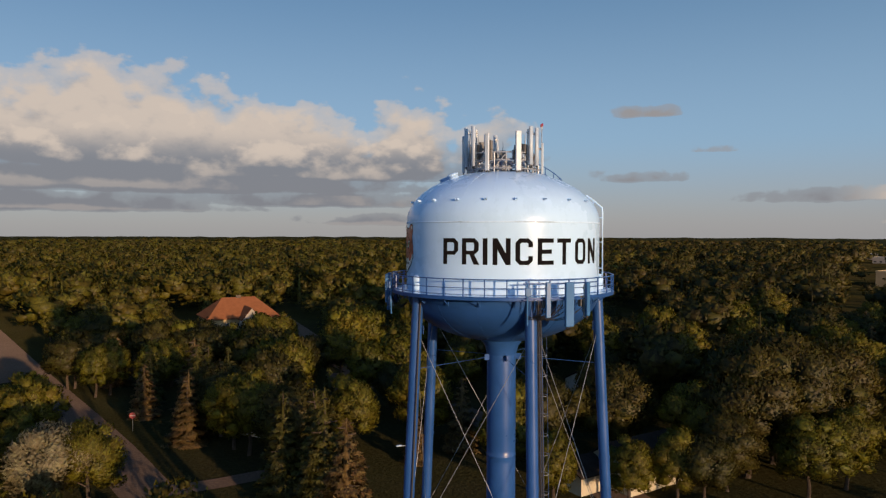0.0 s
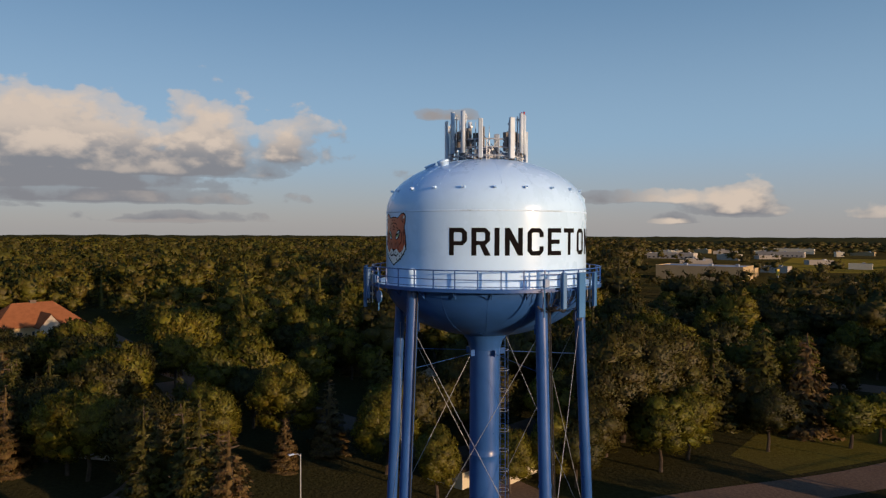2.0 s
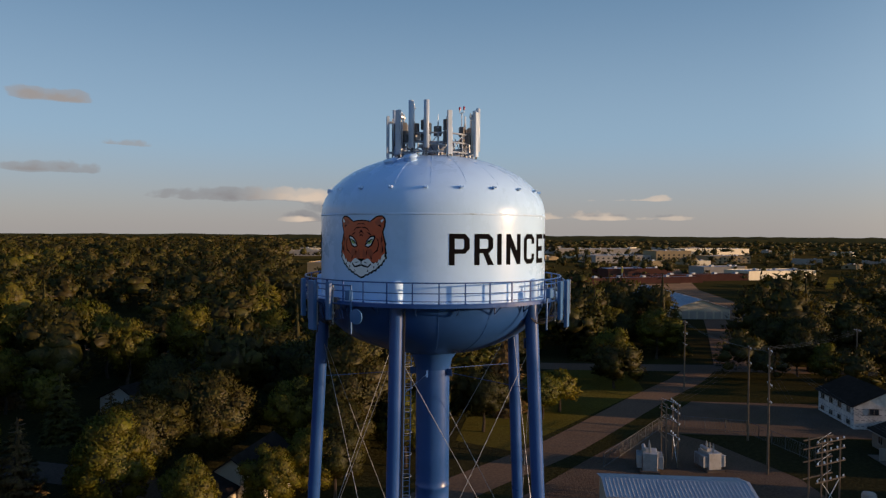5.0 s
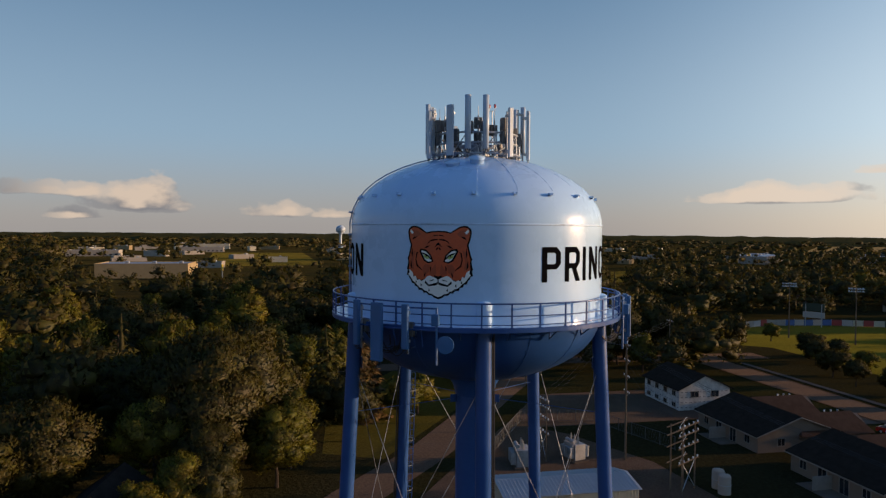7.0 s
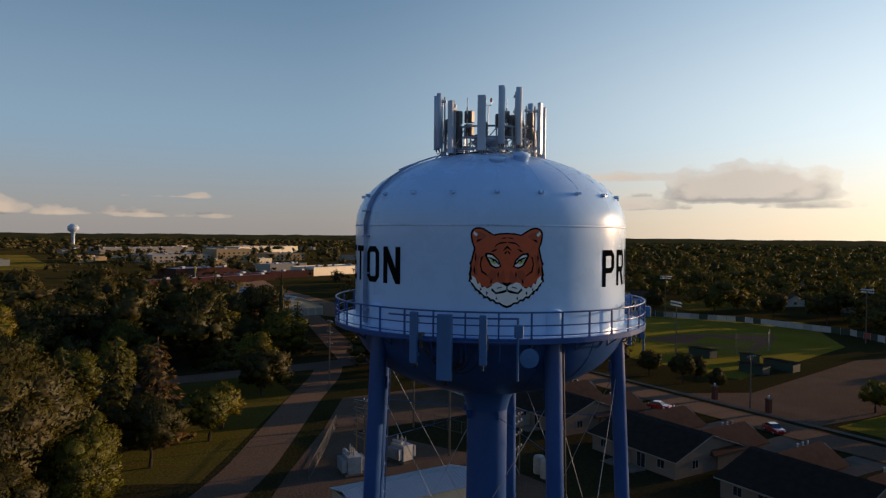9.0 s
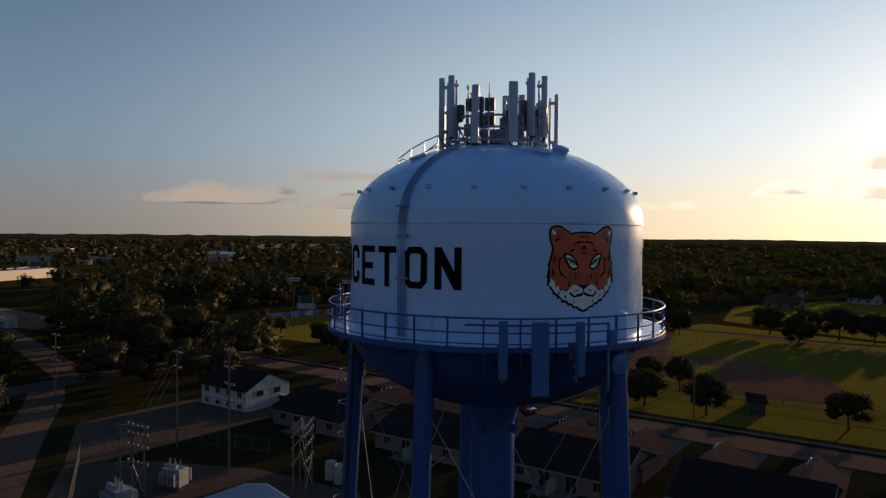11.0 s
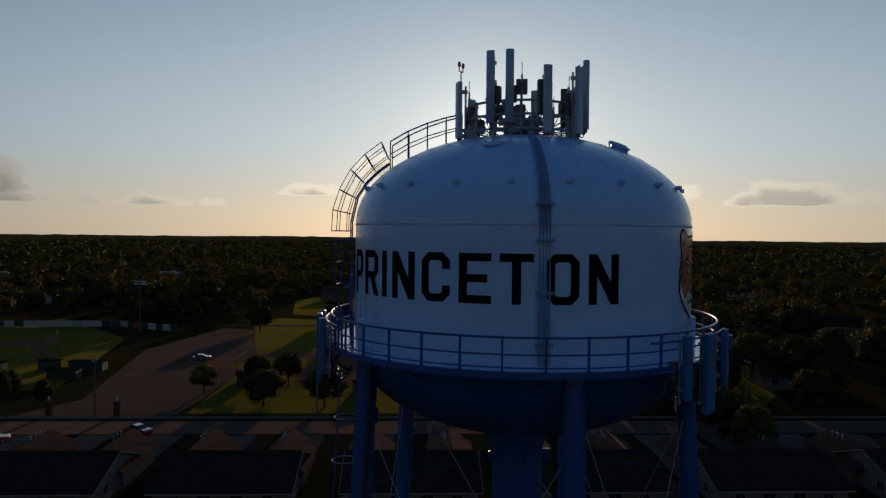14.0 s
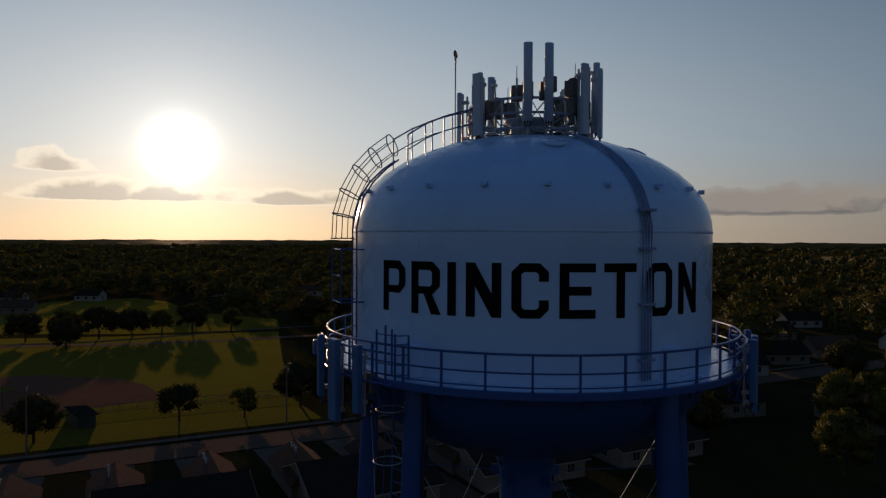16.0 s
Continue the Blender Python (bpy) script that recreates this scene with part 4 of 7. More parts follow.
# ---- radio gear on the tower ----
def build_ring():
    """The railed ring on the roof that carries the masts."""
    ring = thing("antenna_ring", "galvanised steel antenna ring on the tank roof", "antenna frame")
    base = dome(1.8)
    for z, r in ((0.18, 1.85), (0.62, 1.75), (1.02, 1.75)):
        bm = bmesh.new()
        tube(bm, [at(a, r, base + z) for a in range(0, 360, 12)], 0.04, 6, True)
        part("ring_pipe", bm, STEEL, ring)
    for k in range(18):
        bm = bmesh.new()
        a = 20 * k
        rod(bm, at(a, 1.8, dome(1.8) - 0.02), at(a, 1.75, base + 1.02), 0.03, 6)
        rod(bm, at(a, 1.75, base + 0.2), at(a + 20, 1.75, base + (0.95 if k % 2 else 0.55)), 0.02, 5)
        rod(bm, at(a, 1.80, base + 0.3), at(a + 7, 0.9, base + 0.25), 0.022, 5)
        part("ring_post", bm, STEEL, ring)
    bm = bmesh.new()
    lathe(bm, [(0.55, dome(0.5) - 0.03), (0.55, dome(0) + 0.35), (0.72, dome(0) + 0.40), (0.72, dome(0) + 0.50), (0.0, dome(0) + 0.62)], 28)
    part("roof_vent", bm, STEEL, ring, "round mushroom roof vent", True)
    bm = bmesh.new()
    rng = random.Random(3)
    for _ in range(26):
        a, b = rng.uniform(0, 360), rng.uniform(10, 60)
        bm = bmesh.new()
        tube(bm, [at(a, 1.7, base + rng.uniform(0.1, 1.3)), at(a + b * 0.4, 1.5, base + 0.12), at(a + b, 1.2, base + 0.1), at(216, 1.7, dome(1.7) + 0.06)], 0.016, 4)
        part("cable", bm, BLACK_CABLE, ring, "black cable looping over the roof")
    return ring


build_ring()


def panel_antenna(phi, r, top, bottom, width, depth, mat, round_=False, boxes=1, lean=0.0, label="", z_pole=None):
    """A sector antenna on its pipe, with brackets and radio boxes behind it."""
    base = z_pole if z_pole is not None else dome(1.8) - SEAM
    ob = thing("panel_antenna", label, "antenna", "sector antennas on the tower", at(phi, r, SEAM + base), phi)
    h0, h1 = bottom - base, top - base
    bm = bmesh.new()
    if round_:
        rod(bm, (0, 0, h0), (0, 0, h1), width / 2, 16)
        bmesh.ops.scale(bm, vec=(1, 0.8, 1), verts=bm.verts)
    else:
        box(bm, -width / 2, -depth / 2, h0, width / 2, depth / 2, h1, 0.025)
    bmesh.ops.translate(bm, verts=bm.verts, vec=(0, -0.16, 0))
    part("radome", bm, mat, ob, "", round_)
    bm = bmesh.new()
    for x in (-0.08, 0.0, 0.08):
        rod(bm, (x, -0.16, h0 - 0.07), (x, -0.16, h0 + 0.01), 0.022, 6)
    part("connector", bm, BLACK_CABLE, ob)
    bm = bmesh.new()
    rod(bm, (0, 0.06, 0.0), (0, 0.06, h1 - 0.12), 0.035, 8)
    part("pipe", bm, STEEL, ob)
    for z in (h0 + 0.25, h1 - 0.3):
        bm = bmesh.new()
        box(bm, -0.07, -0.12, z - 0.05, 0.07, 0.11, z + 0.05, 0.01)
        part("bracket", bm, STEEL, ob)
    for j in range(boxes):
        bm = bmesh.new()
        z = h0 + (h1 - h0) * (0.42 + 0.27 * j)
        box(bm, -0.15, 0.12, z - 0.25, 0.15, 0.30, z + 0.25, 0.02)
        for k in range(5):
            box(bm, -0.13 + 0.06 * k, 0.30, z - 0.22, -0.115 + 0.06 * k, 0.335, z + 0.22)
        part("radio_box", bm, RADIO_BOX, ob)
    bm = bmesh.new()
    for j in range(3):
        x = -0.08 + 0.08 * j
        tube(bm, [(x, -0.16, h0 - 0.05), (x * 0.6, -0.12, h0 - 0.16), (x * 0.3, 0.05, h0 - 0.12), (x * 0.2, 0.10, h0 + 0.2), (x * 0.4, 0.13, (h0 + h1) / 2)], 0.012, 4)
    part("jumper_cable", bm, BLACK_CABLE, ob)
    return ob


TALL = "tall slim pale grey antenna on the roof ring"
WIDE = "flat pale grey panel antenna on the roof ring"
for phi, r, top, bottom in ((58, 1.85, 5.45, 3.45), (40, 1.9, 5.45, 3.45), (200, 1.9, 5.5, 3.4), (184, 1.95, 5.5, 3.4), (304, 1.85, 5.5, 3.4), (284, 1.9, 5.5, 3.4)):
    panel_antenna(phi, r, top, bottom, 0.25, 0.2, ANTENNA, True, 1, label=TALL)
for phi, r, top, bottom, w in ((264, 1.95, 5.15, 3.15, 0.30), (230, 2.0, 5.05, 3.1, 0.24), (332, 2.0, 5.05, 3.1, 0.22), (16, 2.0, 5.15, 3.1, 0.30), (80, 2.0, 4.72, 3.05, 0.30), (142, 1.92, 4.85, 3.1, 0.30)):
    panel_antenna(phi, r, top, bottom, w, 0.14, ANTENNA, False, 1 if w > 0.25 else 2, label=WIDE)


def pole_gear(phi, r, z0, z1, box_z, name="radio_mast", label="bare steel mast pipe with dark radio boxes"):
    ob = thing(name, label, "mast", "masts on the roof ring", at(phi, r, SEAM + z0), phi)
    bm = bmesh.new()
    rod(bm, (0, 0, 0), (0, 0, z1 - z0), 0.03, 8)
    rod(bm, (0, 0, z1 - z0), (0, 0, z1 - z0 + 0.35), 0.012, 5)
    part("pipe", bm, STEEL, ob)
    for z in box_z:
        bm = bmesh.new()
        box(bm, -0.17, 0.04, z - z0 - 0.22, 0.17, 0.26, z - z0 + 0.22, 0.02)
        box(bm, -0.04, -0.05, z - z0 - 0.1, 0.04, 0.05, z - z0 + 0.1)
        part("radio_box", bm, RADIO_BOX, ob)
    return ob


for phi, r, top, bz in ((210, 1.55, 4.9, (4.55,)), (240, 1.6, 4.85, (4.5, 4.0)), (172, 1.5, 4.7, (4.3,)), (296, 1.5, 4.8, (4.5, 3.9)), (320, 1.6, 4.6, (4.2,)), (30, 1.5, 4.7, (4.3, 3.8)), (50, 1.45, 4.8, (4.4,)), (110, 1.7, 4.75, (4.0,)), (345, 1.55, 4.4, ())):
    pole_gear(phi, r, 2.9, top, bz)


def build_beacon():
    ob = thing("obstruction_light", "slim mast with two red obstruction lights on the roof", "warning light", "", at(95, 2.2, dome(2.2) - 0.02), 95)
    bm = bmesh.new()
    h = 2.8
    rod(bm, (0, 0, 0), (0, 0, h - 0.2), 0.022, 8)
    tube(bm, [(-0.13, 0, h - 0.05), (-0.13, 0, h - 0.2), (0.13, 0, h - 0.2), (0.13, 0, h - 0.05)], 0.02, 6)
    part("pipe", bm, STEEL, ob)
    for x in (-0.13, 0.13):
        bm = bmesh.new()
        lathe(bm, [(0.05, -0.06), (0.055, 0.0), (0.05, 0.07), (0.03, 0.10), (0.0, 0.11)], 12)
        bmesh.ops.translate(bm, verts=bm.verts, vec=(x, 0, h))
        part("red_lamp", bm, RED_GLASS, ob, "red glass lamp", True)


build_beacon()
LOW = "blue painted panel antenna on the balcony rail"
for phi, top, bottom, w, b in ((13.3, -2.40, -4.05, 0.24, 1), (23.5, -2.42, -4.5, 0.46, 0), (33.7, -2.45, -4.05, 0.22, 1),
                               (250.9, -2.33, -3.95, 0.25, 1), (260.3, -2.36, -4.42, 0.48, 0), (271.2, -2.36, -3.9, 0.24, 1),
                               (124.5, -2.35, -4.0, 0.24, 1), (134.4, -2.33, -4.4, 0.46, 0), (144.5, -2.35, -4.0, 0.24, 1)):
    panel_antenna(phi, 6.12, top, bottom, w, 0.17, ANTENNA_BLUE, False, b, label=LOW, z_pole=-4.1)
for phi in (4.6, 281.2, 114.5):
    ob = thing("radio_pipe", "blue pipe mast with a radio box on the balcony rail", "antenna", "pipe masts on the balcony", at(phi, 6.1, SEAM - 4.4), phi)
    bm = bmesh.new()
    rod(bm, (0, 0, 0), (0, 0, 1.95), 0.04, 8)
    part("pipe", bm, ANTENNA_BLUE, ob)
    bm = bmesh.new()
    box(bm, -0.13, -0.24, 1.35, 0.13, -0.04, 1.75, 0.02)
    part("radio_box", bm, ANTENNA_BLUE, ob)
    if phi != 281.2:
        continue
    bm = bmesh.new()
    lathe(bm, [(0.0, 0.09), (0.24, 0.09), (0.29, 0.08), (0.30, 0.09), (0.30, 0.14), (0.18, 0.15), (0.0, 0.16)], 24)
    bmesh.ops.transform(bm, matrix=pose(0.34, 0.0, 0.72, 90, 0, 0), verts=bm.verts)
    rod(bm, (0, 0, 0.72), (0.34, 0.0, 0.72), 0.025, 6)
    part("dish", bm, ANTENNA_BLUE, ob, "round blue dish")
for phi in (8, 18.5, 28.5, 38, 246, 255.5, 266, 276, 119, 129.5, 139.5, 149):
    ob = thing("standoff_frame", "blue steel stand-off bracket under the balcony rail", "bracket", "stand-off brackets", at(phi, 6.12, DECK - 0.6), phi)
    for a, b, r in (((0, 0.15, 0.5), (0, -0.02, 0.5), 0.025), ((-0.55, 0.04, 0.5), (0.55, 0.04, 0.5), 0.03), ((-0.55, 0.04, 1.25), (0.55, 0.04, 1.25), 0.03), ((0, 0.16, -0.1), (0, 0.0, 0.5), 0.022)):
        part("arm", rod(bmesh.new(), a, b, r, 6), TANK_BLUE, ob)


for phi, leg in ((23.5, LEGS[0]), (260.3, LEGS[4] - 36), (134.4, LEGS[2] - 18)):
    ob = thing("cable_loom", "black antenna cables drooping in loops below the balcony", "cable", "cable looms under the balcony", at(phi, 6.0, DECK - 0.3))
    base = at(phi, 6.0, DECK - 0.3)
    lr = random.Random(int(phi))
    for j in range(11):
        a0 = phi + lr.uniform(-13, 13)
        a1 = leg + lr.uniform(-4, 4)
        sag = lr.uniform(0.2, 0.55)
        pts = []
        for i in range(9):
            f = i / 8
            pts.append(at(a0 + (a1 - a0) * f, 6.05 - 0.75 * f, DECK - 0.35 - 4 * sag * f * (1 - f) - 0.5 * f) - base)
        part("cable", tube(bmesh.new(), pts, 0.018, 5), BLACK_CABLE, ob)
    for a in (-12, -4, 4, 12):
        part("hanger", rod(bmesh.new(), at(phi + a, 5.95, DECK - 0.1) - base, at(phi + a, 5.75, DECK - 0.75) - base, 0.02, 5), TANK_BLUE, ob)
        part("hanger", rod(bmesh.new(), at(phi + a, 5.75, DECK - 0.75) - base, at(phi + a, 6.1, DECK - 0.75) - base, 0.02, 5), TANK_BLUE, ob)
# the gated landing where the leg ladder comes up
GATE = thing("ladder_landing", "dark steel gate frame where the ladder meets the balcony", "gate", "", at(151, 5.9, DECK))
base = at(151, 5.9, DECK)
for a, r, hgt in ((147.5, 5.95, 1.15), (150.5, 5.95, 1.28), (153.5, 5.95, 1.10), (155.5, 5.7, 1.05), (148.0, 5.5, 1.12)):
    part("post", rod(bmesh.new(), at(a, r, DECK) - base, at(a, r, DECK + hgt) - base, 0.028, 6), TANK_BLUE, GATE)
for z in (0.12, 0.36, 0.60, 0.84, 1.05):
    part("bar", rod(bmesh.new(), at(147.5, 5.95, DECK + z) - base, at(153.5, 5.95, DECK + z) - base, 0.016, 5), TANK_BLUE, GATE)
    part("bar", rod(bmesh.new(), at(153.5, 5.95, DECK + z) - base, at(155.5, 5.7, DECK + z) - base, 0.016, 5), TANK_BLUE, GATE)


# ---- trees ----
def ico():
    """Corners and faces of a solid with twenty faces, radius one."""
    bm = bmesh.new()
    bmesh.ops.create_icosphere(bm, subdivisions=1, radius=1.0)
    v = np.array([p.co[:] for p in bm.verts])
    f = np.array([[p.index for p in q.verts] for q in bm.faces])
    bm.free()
    return v, f


ICO_V, ICO_F = ico()


def leaf_sprays(rng, p, nrm, size, tip, wide=0.36, lift=0.42):
    """A pointed spray of leaves at each place p, lying across the way nrm and pointing along tip: corners, three for each."""
    n = len(p)
    nrm = nrm + rng.normal(size=(n, 3)) * 0.28
    nrm /= np.linalg.norm(nrm, axis=1)[:, None]
    t = np.cross(nrm, tip)
    t /= np.linalg.norm(t, axis=1)[:, None] + 1e-6
    b = np.cross(t, nrm)
    s = size * rng.uniform(0.5, 1.5, n)[:, None]
    return np.stack([p + t * s * wide, p - t * s * wide, p + b * s + nrm * s * lift], axis=1).reshape(-1, 3)


def crown_kit(rng, c, r, count, size, squash, heart, inner):
    """Leafy clumps: uneven hearts, the first few of them deep inside, with sprays of leaves all over them.
    Gives corners, faces and shading normals."""
    heart = np.where(np.arange(len(c)) < inner, 0.82, 1.0) * heart
    hearts = c[:, None, :] + ICO_V[None] * (r * heart)[:, None, None] * rng.uniform(0.75, 1.2, (len(c), 12, 1)) * np.array((1, 1, squash))
    faces = (ICO_F[None] + 12 * np.arange(len(c))[:, None, None]).reshape(-1, 3)
    mid = c[0]
    around = hearts.reshape(-1, 3) - mid
    around /= np.linalg.norm(around, axis=1)[:, None] + 1e-6
    soft = np.tile(ICO_V, (len(c), 1)) + 0.8 * around
    if not count:
        return hearts.reshape(-1, 3), faces, soft
    w = r ** 2
    w[:inner] *= 0.9
    pick = rng.choice(len(c), count, p=w / w.sum())
    d = rng.normal(size=(count, 3))
    d /= np.linalg.norm(d, axis=1)[:, None]
    out = c[pick] - mid
    out = np.where(np.linalg.norm(out, axis=1)[:, None] < 1e-3, d, out)
    out /= np.linalg.norm(out, axis=1)[:, None] + 1e-6
    d = np.where((d * out).sum(1)[:, None] < -0.35, -d, d)
    p = c[pick] + d * (r[pick] * rng.uniform(0.72, 1.12, count))[:, None] * np.array((1, 1, squash))
    leaves = leaf_sprays(rng, p, d, size, d * 0.3 + out * 0.5 + np.array((0, 0, 0.7)) + rng.normal(size=(count, 3)) * 0.55)
    shade = d + 0.7 * out + rng.normal(size=(count, 3)) * 0.25
    faces = np.concatenate([faces, np.arange(3 * count).reshape(-1, 3) + 12 * len(c)])
    return np.concatenate([hearts.reshape(-1, 3), leaves]), faces, np.concatenate([soft, np.repeat(shade, 3, axis=0)])


def broadleaf(seed, height, spread, count, size, base=0.08, clumps=38, heart=0.74):
    """A round-crowned tree of that height and half spread, standing at the origin."""
    rng = np.random.default_rng(seed)
    mid, half = height * (base + 1) / 2, height * (1 - base) / 2
    m = min(spread, half)
    c = [(0, 0, mid), (rng.uniform(-0.15, 0.15) * spread, rng.uniform(-0.15, 0.15) * spread, mid + 0.34 * half)]
    r = [0.78 * m, 0.62 * m]
    lean = rng.uniform(0, 6.28)
    for i in range(clumps):
        z = rng.uniform(-0.75, 1.0)
        a = rng.uniform(0, 6.28)
        w = (1 - z * z) ** 0.5 * (1.0 + 0.16 * math.cos(2 * (a - lean)) + 0.12 * math.cos(3 * a + lean))
        rad = rng.uniform(0.20, 0.40) * m
        out = rng.uniform(0.72, 1.02) - 0.75 * rad / m
        c.append((w * math.cos(a) * spread * out, w * math.sin(a) * spread * out, mid + z * half * out))
        r.append(rad)
    return crown_kit(rng, np.array(c), np.array(r), count, size, 0.88, heart, 2)


def conifer(seed, height, spread, count, size, base=0.06, ragged=0.3, step=0.9):
    """A pine or spruce: whorls of drooping branches clad in needles round a dark, uneven core."""
    rng = np.random.default_rng(seed)
    levels = max(6, int(height * (1 - base) / step))
    z, a, reach = [], [], []
    for i in range(levels):
        f = i / levels
        k = max(4, int(9 * (1 - f) + 3))
        turn = rng.uniform(0, 6.28)
        for j in range(k):
            z.append(height * (base + (1 - base) * f) + rng.uniform(-0.35, 0.35) * step)
            a.append(turn + 6.28 * j / k + rng.uniform(-0.25, 0.25))
            reach.append((spread * (1 - f) ** 0.85 + 0.03 * spread) * rng.uniform(1 - ragged, 1 + 0.5 * ragged))
    z, a, reach = np.array(z), np.array(a), np.array(reach)
    pick = rng.choice(len(z), count, p=reach ** 1.5 / (reach ** 1.5).sum())
    g = rng.uniform(0.25, 1.0, count) ** 0.7
    rr = reach[pick] * g
    aa = a[pick] + rng.normal(size=count) * 0.16
    p = np.stack([rr * np.cos(aa), rr * np.sin(aa), z[pick] - 0.22 * rr + 0.10 * reach[pick] * g ** 3 + rng.normal(size=count) * 0.10 * step], axis=1)
    out = np.stack([np.cos(aa), np.sin(aa), np.zeros(count)], axis=1)
    nrm = out * 0.75 + np.array((0, 0, 0.65))
    leaves = leaf_sprays(rng, p, nrm, size, out + rng.normal(size=(count, 3)) * 0.45, 0.30, 0.12)
    segs, rings = 9, 8
    core, soft = [], []
    for i in range(rings + 1):
        f = i / rings
        for j in range(segs):
            t = 6.28 * (j + 0.5 * (i % 2)) / segs
            w = 0.22 * spread * (1 - f) ** 0.9 * rng.uniform(0.6, 1.2) + 0.003 * height
            core.append((w * math.cos(t), w * math.sin(t), height * (base + (0.97 - base) * f)))
            soft.append((math.cos(t), math.sin(t), 0.5))
    idx = [(i * segs + j, i * segs + (j + 1) % segs, (i + 1) * segs + (j + 1) % segs, (i + 1) * segs + j) for i in range(rings) for j in range(segs)]
    faces = np.array([t for q in idx for t in ((q[0], q[1], q[2]), (q[0], q[2], q[3]))])
    n0 = len(core)
    faces = np.concatenate([faces, np.arange(3 * count).reshape(-1, 3) + n0])
    shade = np.repeat(nrm + rng.normal(size=(count, 3)) * 0.25, 3, axis=0)
    return np.concatenate([np.array(core), leaves]), faces, np.concatenate([np.array(soft), shade])


def faces_mesh(name, verts, faces, mat, normals=None):
    """A mesh of triangles from arrays, with soft shading where normals are given."""
    me = bpy.data.meshes.new(name)
    me.vertices.add(len(verts))
    me.loops.add(3 * len(faces))
    me.polygons.add(len(faces))
    me.vertices.foreach_set("co", verts.astype(np.float32).ravel())
    me.loops.foreach_set("vertex_index", faces.astype(np.int32).ravel())
    me.polygons.foreach_set("loop_start", np.arange(0, 3 * len(faces), 3, dtype=np.int32))
    me.polygons.foreach_set("use_smooth", np.ones(len(faces), dtype=bool))
    me.update(calc_edges=True)
    me.materials.append(mat)
    if normals is not None:
        normals = normals / (np.linalg.norm(normals, axis=1)[:, None] + 1e-9)
        me.normals_split_custom_set_from_vertices(normals.tolist())
    return me


def trunk_mesh(seed, height, r, limbs=7, conifer_like=False):
    rng = random.Random(seed)
    bm = bmesh.new()
    top = height * (0.95 if conifer_like else 0.62)
    pts = [Vector((0, 0, -0.2))]
    for i in range(1, 5):
        pts.append(Vector((rng.uniform(-1, 1) * 0.02 * height, rng.uniform(-1, 1) * 0.02 * height, top * i / 4)))
    for i in range(4):
        rod(bm, pts[i], pts[i + 1], r * (1 - 0.21 * i), 7, r * (1 - 0.21 * (i + 1)), False)
    for _ in range(limbs):
        f = rng.uniform(0.35, 0.95)
        a = rng.uniform(0, 6.28)
        p = Vector((0, 0, top * f))
        ln = height * (0.12 if conifer_like else 0.26) * (1.1 - 0.5 * f)
        q = p + Vector((math.cos(a) * ln, math.sin(a) * ln, ln * (0.1 if conifer_like else 0.75)))
        rod(bm, p, q, r * 0.36, 5, r * 0.12, False)
    me = bpy.data.meshes.new("trunk")
    bm.to_mesh(me)
    bm.free()
    me.materials.append(BARK)
    return me


TREE_KINDS = {   # crown maker, height, half spread, leaf count, spray size, leaves, label
    "oak": (broadleaf, 16.0, 6.4, 3300, 0.56, LEAF_OAK, "tall green oak with a broad rounded crown"),
    "oak_wide": (broadleaf, 15.0, 7.6, 3500, 0.58, LEAF_OAK, "broad dark green oak with a spreading crown"),
    "maple": (broadleaf, 14.0, 5.2, 3000, 0.52, LEAF_MAPLE, "full yellow-green maple with a dense crown"),
    "maple_tall": (broadleaf, 19.0, 5.8, 3400, 0.56, LEAF_MAPLE, "tall leafy maple with an uneven crown"),
    "pine": (conifer, 19.0, 4.4, 3600, 0.85, LEAF_PINE, "tall dark green pine with ragged branches"),
    "spruce": (conifer, 13.0, 3.6, 3400, 0.62, LEAF_BROWN, "browned spruce with a pointed crown"),
    "pale_tree": (broadleaf, 11.0, 4.6, 3000, 0.50, LEAF_PALE, "thin pale grey-green tree with bare boughs"),
    "park_tree": (broadleaf, 9.5, 4.6, 2000, 0.46, LEAF_OAK, "round park tree on a mown lawn"),
    "young_tree": (broadleaf, 7.0, 2.6, 1200, 0.38, LEAF_MAPLE, "small bright green tree on the grass verge"),
}
TREE_PROTO = {}


def tree(kind, x, y, height=None, turn=0.0, group="trees round the tower", wide=1.0, variant=0):
    """One tree with its trunk and crown; those near the tower have finer leaves."""
    maker, h0, spread, count, size, mat, label = TREE_KINDS[kind]
    near = math.hypot(x, y) < 92
    key = (kind, variant % 3, near)
    if key not in TREE_PROTO:
        seed = 17 * sorted(TREE_KINDS).index(kind) + 101 * (variant % 3) + 5
        crown = faces_mesh("crown", *(lambda v, f, n: (v, f, mat, n))(*maker(seed, h0, spread, int(count * (3.2 if near else 1.15)), size * (0.62 if near else 1))))
        TREE_PROTO[key] = (crown, trunk_mesh(seed, h0, 0.028 * h0 ** 0.9 + 0.05, 7, maker is conifer))
    crown, trunk = TREE_PROTO[key]
    ob = thing("tree", label, "tree", group)
    k = (height or h0) / h0
    ob.matrix_basis = Matrix.LocRotScale((x, y, 0), Euler((0, 0, radians(turn))), (k * wide, k * wide, k))
    for nm, me in (("trunk", trunk), ("crown", crown)):
        o = new(nm, me)
        o.parent = ob
    return ob


def inside(poly, x, y):
    hit, j = False, len(poly) - 1
    for i in range(len(poly)):
        (xi, yi), (xj, yj) = poly[i], poly[j]
        if (yi > y) != (yj > y) and x < (xj - xi) * (y - yi) / (yj - yi) + xi:
            hit = not hit
        j = i
    return hit


def road_gap(x, y):
    """Metres from the nearest road's edge."""
    best = 1e9
    for line, w in ROAD_LINES:
        best = min(best, min((p.x - x) ** 2 + (p.y - y) ** 2 for p in line) ** 0.5 - w / 2)
    return best


